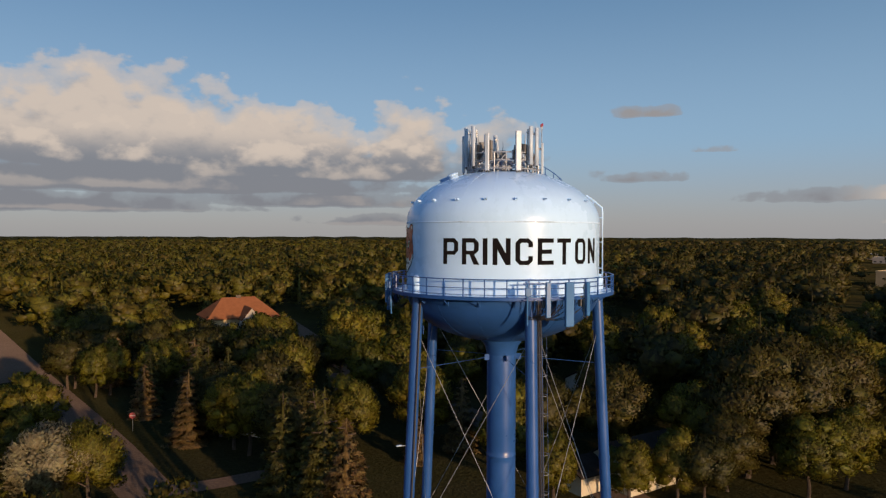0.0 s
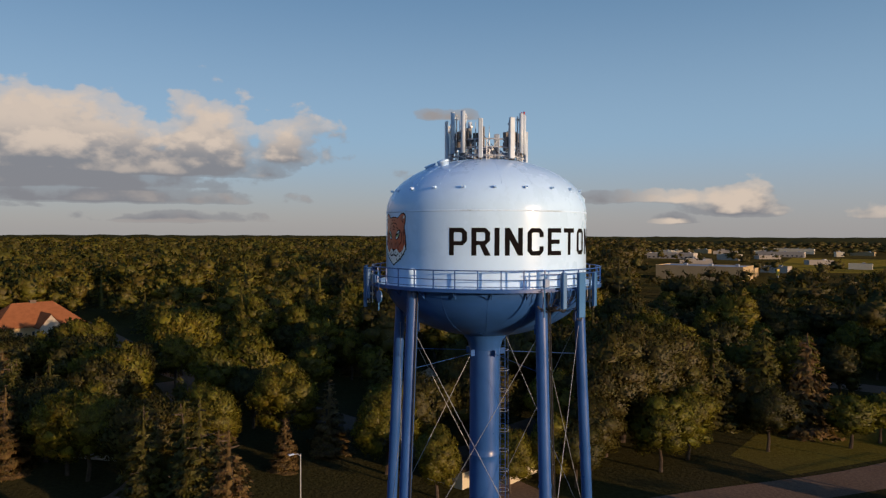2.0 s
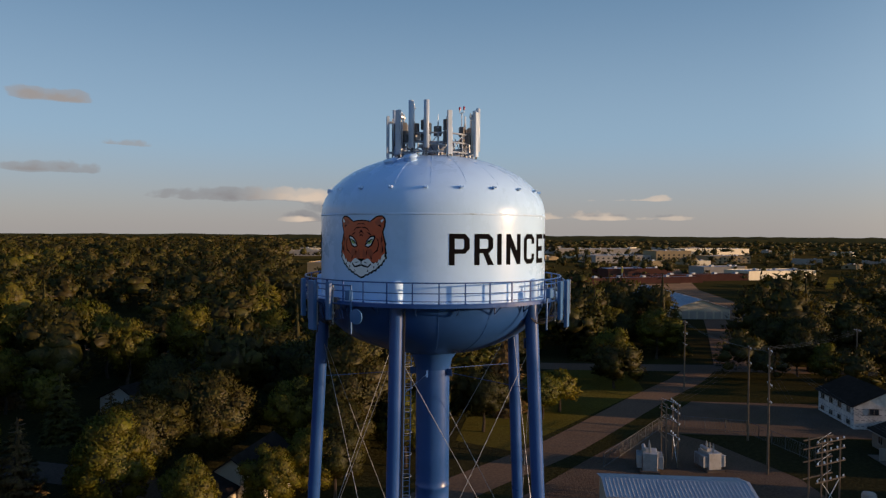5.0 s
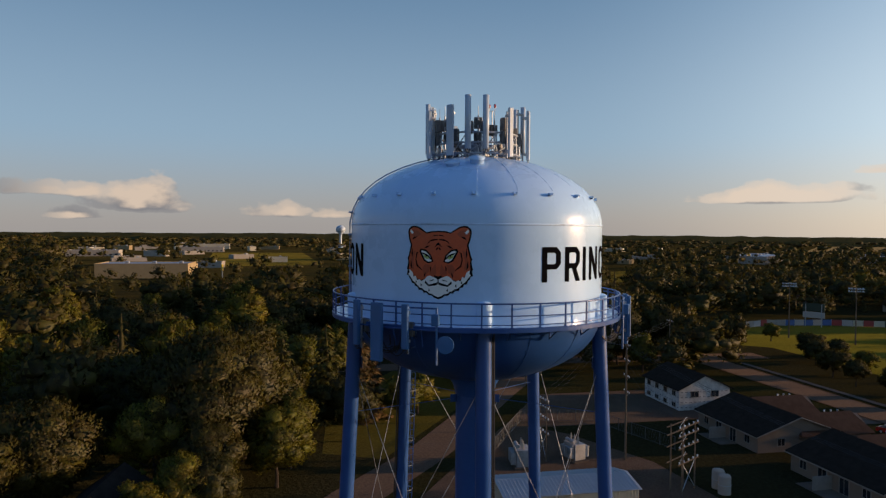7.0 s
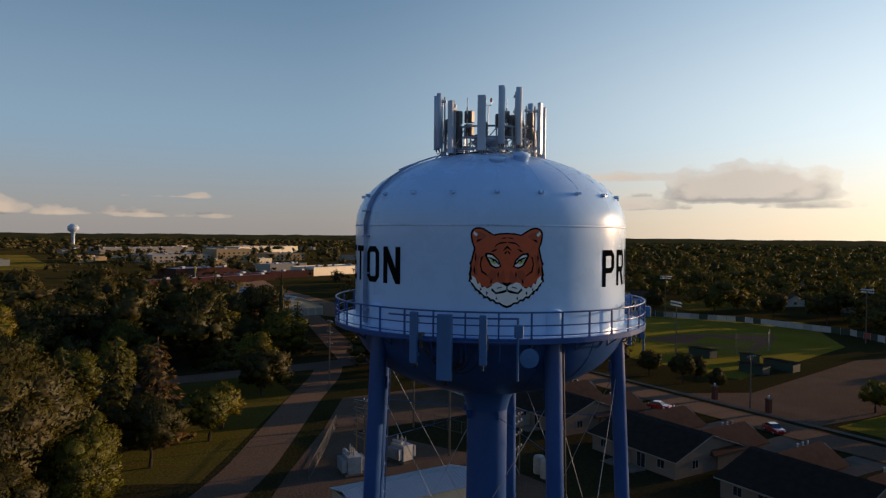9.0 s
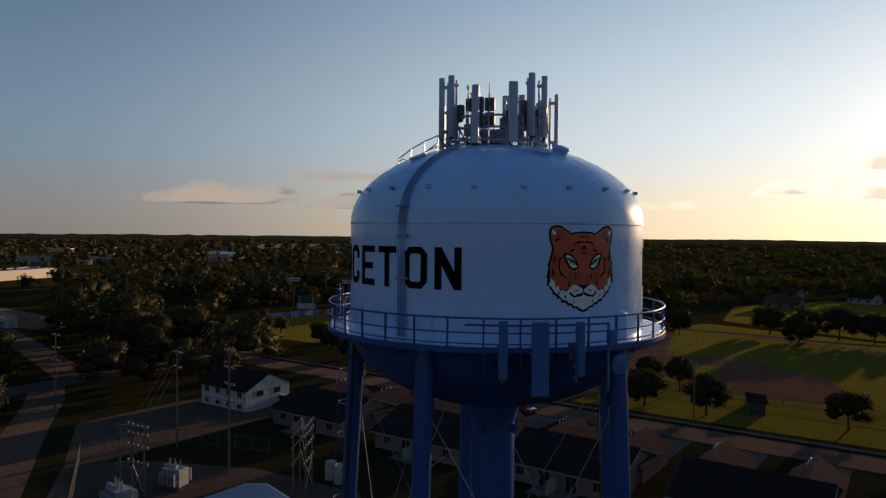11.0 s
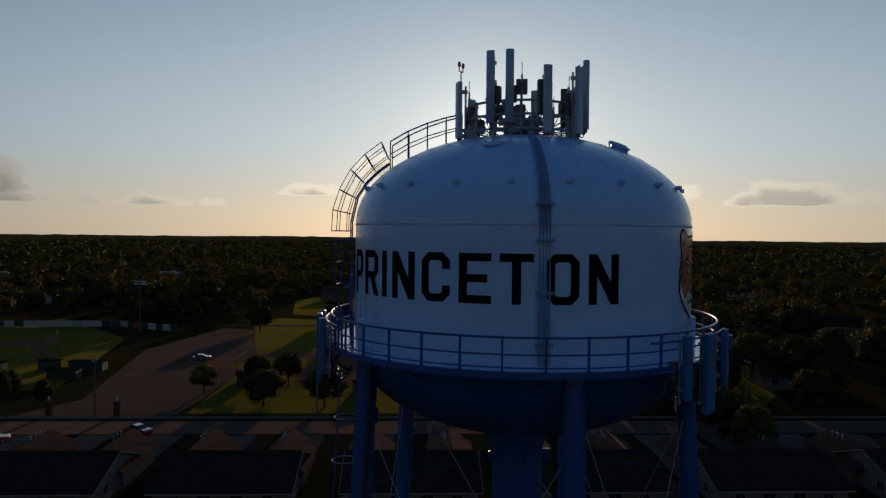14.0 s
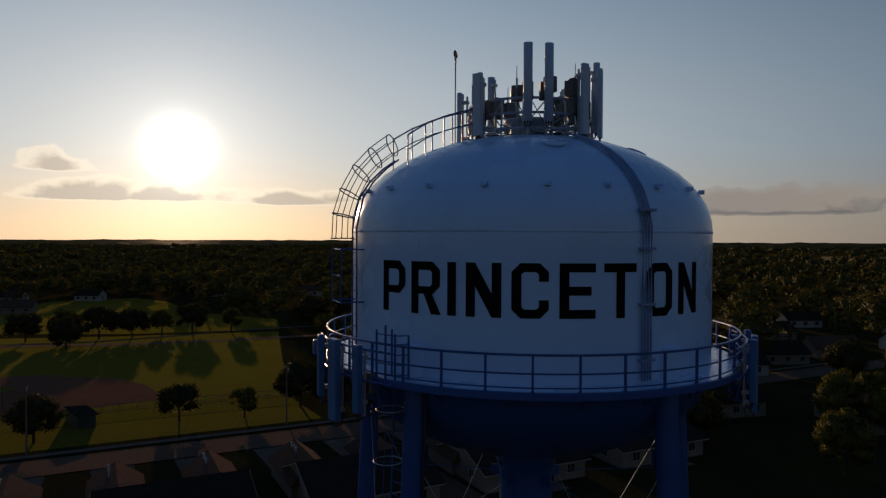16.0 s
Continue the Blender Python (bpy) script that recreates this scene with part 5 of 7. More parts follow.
OPEN = [   # places without woods
    [row(-24, -60), row(-30, 44), row(-70, 46), (205, 28), (256, 0), (290, -54), (262, -118), (225, -116), (205, -150), (262, -222), (270, -295), (236, -322), (204, -304), (168, -264), (104, -236), (66, -150), (40, -104), row(130, 52), row(160, 48), row(150, -30), row(110, -60), (0, 10), (20, 32), (60, 33)],
    [(-30, 45), (-8, -14), (26, -14), (30, 40), (0, 36)],
    [(55, 30), (58, 52), (82, 68), (118, 76), (150, 42), (120, 30)],
    [(150, 44), (230, 60), (262, 50), (420, 150), (520, 330), (400, 330), (300, 200), (225, 110), (160, 60)],
    [(-150, 185), (-126, 166), (-84, 112), (-104, 100), (-170, 160)],
    [(-92, 190), (-70, 150), (-48, 150), (-38, 206), (-44, 236), (-84, 238)],
    [(-44, 190), (-20, 146), (-4, 108), (-12, 100), (-34, 140), (-56, 190)],
    [(20, 88), (44, 92), (46, 116), (24, 116)],
    [(8, 40), (38, 40), (36, 62), (10, 60)],
    [(-30, 128), (-4, 138), (-1, 122), (-13, 108), (-24, 103)],
    [(-40, 70), (-18, 70), (-12, 88), (-36, 90)],
    [(-30, 30), (-34, 60), (-6, 58), (6, 40)],
]


FIELDS = [   # open fields among the far woods
    ([(1380, -40), (2080, -90), (2150, -330), (1690, -270)], STUBBLE, "pale stubble field beyond the woods"),
    ([(742, 742), (820, 640), (530, 392), (440, 460)], VERGE, "broad green field beside the town"),
    ([(568, 122), (640, 78), (518, 52), (436, 92)], VERGE, "green field among the warehouses"),
    ([(292, -78), (318, -128), (352, -100), (330, -56)], VERGE, "rough grass behind the outfield fence"),
    ([(-800, -1500), (-300, -1500), (-200, -1150), (-600, -1100)], None, ""),
]
for k, (pts, mat, label) in enumerate(FIELDS):
    if mat:
        tagged(mesh_object("field", patch(pts, 0.03 + 0.002 * k), mat), label, "field", kind="structure")


def wooded(x, y):
    if any(inside(p, x, y) for p in OPEN):
        return False
    return road_gap(x, y) > (7.0 if x < -30 else 4.0)


def build_woods():
    """Woods in three bands: single trees near by, joined trees further out, a rough canopy in the distance."""
    rng = np.random.default_rng(11)
    pyr = random.Random(4)
    near, taken = 0, list(KEY)
    kinds = ["oak", "maple", "maple_tall", "oak_wide", "pine", "oak", "maple", "spruce", "maple_tall"]
    spots = [(x + pyr.uniform(-3, 3), y + pyr.uniform(-3, 3)) for x in range(-160, 330, 11) for y in range(-60, 240, 11)]
    spots.sort(key=lambda p: math.hypot(*p))
    for x, y in spots:
        if near >= 190 or math.hypot(x, y) < 30 or y < -0.9 * x - 20 or not wooded(x, y):
            continue
        if not inside([(-140, 190), (-150, 60), (-60, 30), (-20, 42), (60, 48), (125, 40), (240, 60), (210, 190), (40, 190)], x, y):
            continue
        if any((x - a) ** 2 + (y - b) ** 2 < 36 for a, b in KEY):
            continue
        kind = pyr.choice(kinds)
        if noise.noise((x / 30, y / 30, 2.7)) > 0.34:
            continue
        h = TREE_KINDS[kind][1] * pyr.uniform(0.56, 1.08) * (0.78 if x < -12 else 1.0)
        tree(kind, x, y, h, pyr.uniform(0, 360), "trees of the wood", pyr.uniform(1.0, 1.3), pyr.randrange(3))
        taken.append((x, y))
        near += 1
    # joined trees
    fine = [broadleaf(930 + i, 1.0, 0.42, 560, 0.042, 0.08, 12, 0.66) for i in range(6)] + [conifer(960, 1.0, 0.24, 560, 0.050, 0.06, 0.3, 0.09)]
    kits = [broadleaf(900 + i, 1.0, 0.46, 190, 0.066, 0.10, 8, 0.66) for i in range(8)] + [conifer(950, 1.0, 0.24, 220, 0.075, 0.06, 0.3, 0.12)]
    far_kits = [broadleaf(970 + i, 1.0, 0.56, 56, 0.095, 0.15, 4, 0.75) for i in range(8)]
    last_kits = [broadleaf(980 + i, 1.0, 0.62, 14, 0.16, 0.2, 2, 0.95) for i in range(8)]
    grid = {}
    for p in taken:
        grid.setdefault((int(p[0] // 9), int(p[1] // 9)), []).append(p)
    bands = [([], []) for _ in range(3)]      # near to far; the lighter woods and those painted darker for shade
    for r0, r1, step in ((40, 430, 11.0), (430, 1100, 14.0), (1100, 2200, 28.0)):
        k = int(r1 / step) + 1
        for i in range(-k, k + 1):
            for j in range(-k, k + 1):
                x, y = (i + rng.uniform(-0.4, 0.4)) * step, (j + rng.uniform(-0.4, 0.4)) * step
                d = math.hypot(x, y)
                if not r0 <= d < r1:
                    continue
                az = math.degrees(math.atan2(x, y))
                if az < -62 or (az > 215 - 360 and az < -62):
                    if not (az < -140):
                        continue
                az = az % 360
                keep = 1.0
                if 34 < az < 80 and d > 255:
                    keep = 0.16 if d < 1250 else 0.6
                elif 34 < az < 95 and d > 430:
                    keep = 0.35
                elif 80 <= az < 150 and d > 280:
                    keep = 0.85 if d < 620 else 0.65
                elif 150 <= az < 222:
                    keep = 0.42 if d < 480 else 0.62
                if rng.uniform() > keep or noise.noise((x / 46, y / 46, 0.7)) > 0.24:     # dark clearings
                    continue
                if any(inside(p, x, y) for p, _, _ in FIELDS):
                    continue
                if d < 460 and not wooded(x, y):
                    continue
                if any((x - a) ** 2 + (y - b) ** 2 < 30 for gi in (-1, 0, 1) for gj in (-1, 0, 1) for a, b in grid.get((int(x // 9) + gi, int(y // 9) + gj), ())):
                    continue
                h = rng.choice((8.5, 11, 14, 17.5, 20.5)) * rng.uniform(0.88, 1.1) * (0.75 if 80 < az < 222 or (x < -10 and d < 260) else 0.66 if 34 < az <= 80 and d > 255 else 1.0)
                group = fine if d < 215 else kits if d < 430 else far_kits if d < 800 else last_kits
                v, f, n_ = group[rng.integers(len(group))]
                a = rng.uniform(0, 6.28)
                rot = np.array(((math.cos(a), -math.sin(a), 0), (math.sin(a), math.cos(a), 0), (0, 0, 1)))
                k_ = 1.0 if d < 1100 else 2.1
                v = (v * np.array((h * k_ * rng.uniform(1.0, 1.5), h * k_ * rng.uniform(1.0, 1.5), h))) @ rot.T + np.array((x, y, 0))
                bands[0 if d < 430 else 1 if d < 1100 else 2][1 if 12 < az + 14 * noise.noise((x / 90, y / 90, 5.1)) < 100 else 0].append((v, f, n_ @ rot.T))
    names = (("woodland", "dense green mixed woodland behind the first trees"), ("far_woodland", "distant dark green woods towards the horizon"), ("wood_canopy", "rounded green treetops of the wide woods"))
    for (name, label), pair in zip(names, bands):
        for group, mat in zip(pair, (LEAF_WOODS, LEAF_WOODS_SHADE)):
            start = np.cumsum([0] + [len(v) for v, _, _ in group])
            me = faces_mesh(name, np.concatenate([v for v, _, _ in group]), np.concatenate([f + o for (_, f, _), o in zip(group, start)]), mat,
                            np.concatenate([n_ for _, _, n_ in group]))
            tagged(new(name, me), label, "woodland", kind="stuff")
    # canopy to the horizon: an uneven sheet
    bm = bmesh.new()
    rows_ = []
    for i, d in enumerate(np.geomspace(2150, 4850, 16)):
        ring = []
        for j in range(0, 361, 1):
            az = radians(-70 + j * 290 / 360)
            z = 9 + 7 * noise.noise((j * 0.9, i * 1.7, 0)) + 4 * noise.noise((j * 0.11, i * 0.5, 3)) + d * 0.0008
            ring.append(bm.verts.new((math.sin(az) * d, math.cos(az) * d, max(1.0, z) if i else 0.0)))
        rows_.append(ring)
    for u, v in zip(rows_, rows_[1:]):
        for j in range(len(u) - 1):
            bm.faces.new((u[j], u[j + 1], v[j + 1], v[j]))
    bmesh.ops.recalc_face_normals(bm, faces=bm.faces)
    ob = mesh_object("horizon_woods", bm, LEAF_WOODS)
    tagged(ob, "hazy dark woods along the horizon", "woodland", kind="stuff")


KEY_TREES = [   # x, y, height, kind: the trees that stand out one by one
    (1.8, 68.2, 11.5, "spruce"), (-5, 62.6, 7.5, "spruce"), (-15.4, 41.6, 16, "pine"), (-12.6, 38.4, 13.2, "spruce"), (-42, 80, 14.5, "pine"), (-21.5, 48.5, 14, "pine"), (-38.5, 86, 13.5, "pine"), (-64.3, 71.3, 11, "maple"), (-41, 72.5, 12, "spruce"), (-37, 76, 13, "oak"), (-33, 69, 12, "maple"), (-31, 89, 13, "oak"), (-19, 73, 12, "pine"), (-20, 63, 10, "oak"), (-15, 67, 12, "maple"), (-45, 90, 13, "pine"), (-68, 106, 11.5, "maple"), (64.8, 50, 11, "oak"), (238, -128, 13, "oak"), (226, -134, 12, "maple"), (252, -118, 13, "oak"), (268, -104, 12, "oak"), (280, -84, 12, "maple"), (246, -146, 14, "oak"), (214, -136, 8, "park_tree"), (284, -60, 11, "oak"),
    (-60.7, 127, 13, "maple"), (-55, 121.6, 13, "oak"), (-50, 128, 12, "maple"), (-42, 119, 13, "maple_tall"), (-35, 103, 13, "maple"), (-28.5, 100, 13, "oak"), (-66, 126, 14, "oak"), (-79, 111, 12, "oak"), (-22, 116, 14, "maple_tall"),
    (22.6, -215, 14, "oak"), (17.7, -100, 9, "park_tree"), (10.8, -91, 9, "maple"), (28, -110.5, 10, "oak"), (-26, -174, 10, "oak"), (-22, -112, 9, "maple"), (-28, -134, 10, "oak"), (55, -337, 13, "oak"), (81, -334, 13, "maple"), (40, -150, 10, "oak"), (52, -136, 10, "maple"), (58, -160, 10, "oak"), (8, -144, 10, "oak"), (70, -190, 11, "oak"),
    (-18.7, 137, 17, "maple_tall"), (-24, 133, 15, "maple"),
    (46.4, 60.5, 20, "oak_wide"), (40, 55, 18.5, "oak"), (52, 66, 19.5, "maple_tall"), (57, 67, 19, "oak"), (50, 58, 16, "oak_wide"), (44, 47, 11, "maple"), (66, 64, 17, "pine"), (73, 60, 17.5, "pine"), (78, 56, 17, "spruce"),
    (-52, 124, 13, "oak"), (-4, 72, 13.8, "maple"),  (-8, 92.5, 16.8, "maple_tall"), (20.7, 149, 20.5, "maple_tall"), (28, 140, 18, "oak"),
    (8, 57, 13, "maple"), (14, 63, 13.5, "oak"), (34, 58, 13, "maple"), (24, 66, 14, "oak_wide"), (-22, 58, 14, "oak"), (-30, 66, 13, "maple"), (-48.8, 44.8, 11.5, "pale_tree"), (-44.2, 46.4, 11, "maple"), (-52, 40.5, 9.5, "pine"), (-59, 58, 9, "maple"), (-71, 82, 10, "maple"),
    (-70, 104, 10.5, "maple"), (-78, 112, 11, "oak"), (-54, 88, 10, "spruce"), (-47, 94, 14, "spruce"), (-42, 93, 10, "spruce"), (-38, 108, 15, "oak"), (-29.5, 94, 14, "maple"), (-22, 134, 16, "maple_tall"), (-17.3, 47.7, 14.5, "pine"), (-13.6, 48.6, 10.5, "spruce"), (-57, 99, 11, "pine"), (30, 45, 9.5, "oak"), (21.0, 45.5, 8.6, "maple"), (27.0, 46.0, 9.6, "maple"), (12, 47, 9, "maple"), (35, 50, 11, "oak"),
    (84.6, 48.1, 8.4, "young_tree"), (78, 47.5, 9, "young_tree"), (109, 50.5, 10, "park_tree"), (116, 54, 12, "maple"), (121, 56, 9, "young_tree"),
    (170, -168, 10, "park_tree"), (161, -174, 10, "park_tree"), (153, -180, 11, "park_tree"), (145, -186, 10, "park_tree"), (140, -195, 9, "young_tree"), (132, -201, 10.5, "park_tree"), (120, -206, 9, "young_tree"), (94, -215, 13, "park_tree"), (82, -222, 13, "park_tree"),
    (177, -137, 9, "park_tree"), (147, -158, 10, "park_tree"), (113, -69, 6.5, "young_tree"), (94.5, -69, 7.5, "park_tree"), (85, -76, 8, "park_tree"), (70, -93.5, 7, "park_tree"), (59.7, -98.4, 6, "young_tree"), (52.7, -108, 9.5, "park_tree"), (45, -116, 9.5, "oak"), (50, -118, 9, "oak"), (104, -84, 8, "oak"), (109, -80, 7.5, "oak"), (30, -120, 9, "park_tree"),
    (143, 18.5, 9.5, "maple"), (159, 34, 14, "oak"), (158, 26, 14, "oak_wide"), (163, 11, 13, "oak"), (170, 18, 14, "oak_wide"), (150, 26, 12, "oak"), (174, 2, 13, "oak"), (212, -8, 6, "young_tree"), (186, -18, 7, "park_tree"), (173, -19, 7, "park_tree"), (180, -24, 6.5, "park_tree"), (163, -29, 6.5, "young_tree"), (134, -38, 7.5, "oak"), (141, -32, 7, "oak"), (137, -42, 6, "oak"), (149, -26, 6.5, "oak"), (158, -22, 7, "park_tree"), (128, -44, 5, "oak"), (147, -40, 4.5, "oak"),
    (14.6, -152, 13, "oak"), (9, -160, 13, "oak"), (0, -167, 13.5, "oak"), (-54, -119, 10, "maple"), (29.7, -145, 10, "park_tree"), (25, -157, 11, "maple"), (52, -171, 12, "park_tree"), (-30, -140, 12, "oak"), (-46, -112, 11, "maple"), (-52, -108, 9, "maple"), (-20, -100, 9, "park_tree"), (-60, -150, 12, "oak"), (8, -128, 9, "park_tree"), (-38, -86, 10, "maple"),
]
KEY = [(x, y) for x, y, _, _ in KEY_TREES]
build_woods()
for i, (x, y, h, kind) in enumerate(KEY_TREES):
    tree(kind, x, y, h, (x * 37) % 360, "trees that stand apart", 1.15 if kind in ("park_tree", "young_tree") else 1.05, i)


# ---- buildings ----
def prism_roof(bm, x0, x1, y0, y1, eave, ridge, over=0.5, thick=0.18, hip=0.0):
    """Two roof slabs, or a hipped roof, whose ridge runs along x."""
    ym = (y0 + y1) / 2
    drop = (ridge - eave) / ((y1 - y0) / 2) * over
    a, b, c, d = x0 - over, x1 + over, y0 - over, y1 + over
    z = eave - drop
    vs = [bm.verts.new(p) for p in ((a, c, z), (b, c, z), (b, d, z), (a, d, z), (a + hip, ym, ridge), (b - hip, ym, ridge))]
    faces = [(0, 1, 5, 4), (2, 3, 4, 5)]
    if hip:
        faces += [(1, 2, 5), (3, 0, 4)]
    fs = [bm.faces.new([vs[i] for i in f]) for f in faces]
    r = bmesh.ops.extrude_face_region(bm, geom=fs)
    bmesh.ops.translate(bm, verts=[v for v in r["geom"] if isinstance(v, bmesh.types.BMVert)], vec=(0, 0, thick))
    bmesh.ops.recalc_face_normals(bm, faces=bm.faces)


def gable_walls(bm, x0, x1, y0, y1, eave, ridge):
    """The body of a gabled house, closed."""
    ym = (y0 + y1) / 2
    v = [bm.verts.new(p) for p in ((x0, y0, 0), (x1, y0, 0), (x1, y1, 0), (x0, y1, 0), (x0, y0, eave), (x1, y0, eave), (x1, y1, eave), (x0, y1, eave), (x0, ym, ridge), (x1, ym, ridge))]
    for f in ((0, 1, 5, 4), (2, 3, 7, 6), (1, 2, 6, 9, 5), (3, 0, 4, 8, 7), (4, 5, 9, 8), (6, 7, 8, 9), (3, 2, 1, 0)):
        bm.faces.new([v[i] for i in f])
    bmesh.ops.recalc_face_normals(bm, faces=bm.faces)


def add_window(parent, m, w, h, frame_mat=None, name="window"):
    """A window with frame and pane on a wall; m: its lower middle, -y outwards."""
    bm = bmesh.new()
    f = 0.09
    for x0, x1, z0, z1 in ((-w / 2 - f, -w / 2, -f, h + f), (w / 2, w / 2 + f, -f, h + f), (-w / 2, w / 2, -f, 0), (-w / 2, w / 2, h, h + f), (-0.03, 0.03, 0, h)):
        box(bm, x0, -0.07, z0, x1, 0.03, z1)
    fr = part(name, bm, frame_mat or TRIM_HOUSE, parent, "white framed window")
    fr.matrix_basis = m
    bm = bmesh.new()
    box(bm, -w / 2, -0.035, 0, w / 2, 0.02, h)
    part("pane", bm, WINDOW_GLASS, fr, "dark glass pane")
    return fr


def twin_house(s, label, car=False):
    """A low twin house of the new street: dark shingles, pale siding, two garage wings towards the street."""
    x, y = row(s, 0)
    turn = math.degrees(math.atan2(U.y, U.x))
    h = thing("house", label, "house", "new twin houses along the street", (x, y, 0), turn)
    # local x along the row, local -y ... +y: the street lies towards +y' = N, so mirror by using y as distance along N
    side = 1 if (Matrix.Rotation(radians(turn), 2) @ Vector((0, 1))).dot(N) > 0 else -1
    L, D, eave, ridge = 17.0, 14.6, 2.75, 5.25

    def Y(d):
        return side * d

    bm = bmesh.new()
    gable_walls(bm, 0.5, L - 0.5, min(Y(0.5), Y(D)), max(Y(0.5), Y(D)), eave, ridge - 0.1)
    part("wall", bm, SIDING, h, "pale beige lap siding")
    bm = bmesh.new()
    for k in range(12):
        z = 0.3 + 0.2 * k
        lo, hi = min(Y(0.5), Y(D)), max(Y(0.5), Y(D))
        box(bm, 0.48, lo - 0.02, z, L - 0.48, lo, z + 0.03)
        box(bm, 0.48, hi, z, L - 0.48, hi + 0.02, z + 0.03)
        box(bm, 0.48, lo, z, 0.5, hi, z + 0.03)
        box(bm, L - 0.5, lo, z, L - 0.48, hi, z + 0.03)
    part("lap_siding", bm, SIDING, h)
    bm = bmesh.new()
    prism_roof(bm, 0.5, L - 0.5, min(Y(0.5), Y(D)), max(Y(0.5), Y(D)), eave, ridge, 0.55)
    part("roof", bm, SHINGLE, h, "charcoal shingle roof")
    for yy in (Y(-0.06), Y(D + 0.56)):
        part("fascia", box(bmesh.new(), -0.08, yy - 0.05, eave - 0.32, L + 0.08, yy + 0.05, eave - 0.16), TRIM_HOUSE, h)
    for xx in (-0.06, L + 0.06):
        for a, b in (((xx, Y(-0.1), eave - 0.22), (xx, Y(D / 2 + 0.25), ridge + 0.02)), ((xx, Y(D + 0.6), eave - 0.22), (xx, Y(D / 2 + 0.25), ridge + 0.02))):
            part("rake_board", rod(bmesh.new(), a, b, 0.09, 4), TRIM_HOUSE, h)
    for gx in (2.7, 13.9):      # garage wings
        gable = bmesh.new()
        gable_walls(gable, min(Y(D - 5.5), Y(D + 5.6)), max(Y(D - 5.5), Y(D + 5.6)), -2.9, 2.9, 2.6, 4.7)
        bmesh.ops.transform(gable, matrix=Matrix.Translation((gx, 0, 0)) @ Matrix.Rotation(radians(90), 4, "Z") @ Matrix.Diagonal((1, 1, 1, 1)), verts=gable.verts)
        wing = part("garage", gable, SIDING, h, "garage wing")
        bm = bmesh.new()
        prism_roof(bm, min(Y(D - 6.5), Y(D + 5.6)), max(Y(D - 6.5), Y(D + 5.6)), -2.9, 2.9, 2.6, 4.9, 0.45, 0.16, 1.6)
        bmesh.ops.transform(bm, matrix=Matrix.Translation((gx, 0, 0)) @ Matrix.Rotation(radians(90), 4, "Z"), verts=bm.verts)
        part("garage_roof", bm, SHINGLE_BROWN, wing, "brown shingle garage roof")
        bm = bmesh.new()
        box(bm, gx - 2.2, Y(D + 5.62) - 0.04, 0.02, gx + 2.2, Y(D + 5.62) + 0.04, 2.1)
        for k in range(1, 4):
            box(bm, gx - 2.2, Y(D + 5.62) - 0.055, 0.5 * k, gx + 2.2, Y(D + 5.62) + 0.055, 0.5 * k + 0.03)
        part("garage_door", bm, TRIM_HOUSE, wing)
        for k in range(3):
            bm = bmesh.new()
            lathe(bm, [(0.10, -0.4), (0.10, 0.30), (0.17, 0.32), (0.17, 0.36), (0.0, 0.46)], 8)
            bmesh.ops.translate(bm, verts=bm.verts, vec=(gx - 0.8, Y(D + 0.3 + 1.2 * k), 4.75))
            part("roof_vent", bm, STEEL, wing)
    back = Y(0.5)
    face = 0 if side > 0 else 180
    for wx, w, hh, zz in ((3.0, 1.2, 1.1, 1.0), (6.6, 1.5, 2.0, 0.15), (10.4, 1.5, 2.0, 0.15), (14.0, 1.2, 1.1, 1.0)):
        add_window(h, pose(wx, back - side * 0.02, zz, 0, 0, face), w, hh)
    for ex, fc in ((0.5, -90), (L - 0.5, 90)):
        for d in (4.5, 10.0):
            add_window(h, pose(ex + (-0.02 if fc < 0 else 0.02), Y(d), 1.0, 0, 0, fc), 1.2, 1.1)
    bm = bmesh.new()
    box(bm, 8.2, min(Y(0.5), Y(-2.4)), 0.0, 8.35, max(Y(0.5), Y(-2.4)), 1.9)
    part("privacy_screen", bm, TRIM_HOUSE, h, "white patio screen")
    bm = bmesh.new()
    box(bm, 5.4, min(Y(0.45), Y(-2.6)), 0.0, 11.6, max(Y(0.45), Y(-2.6)), 0.1)
    part("patio", bm, CONCRETE, h, "concrete patio slab")
    # driveways
    for gx in (2.7, 13.9):
        p = [row(s + gx + a, d) for a, d in ((-2.4, D + 5.7), (2.4, D + 5.7), (2.9, 33.4), (-2.9, 33.4))]
        tagged(mesh_object("driveway", patch(p, 0.03), CONCRETE), "pale concrete driveway up to a garage", "driveway", kind="structure")
    return h


for i, s in enumerate((0.0, 23.3, 46.4, 69.0, 91.8, 114.6, 137.4)):
    twin_house(s, "low twin house with dark shingle roof and pale siding")


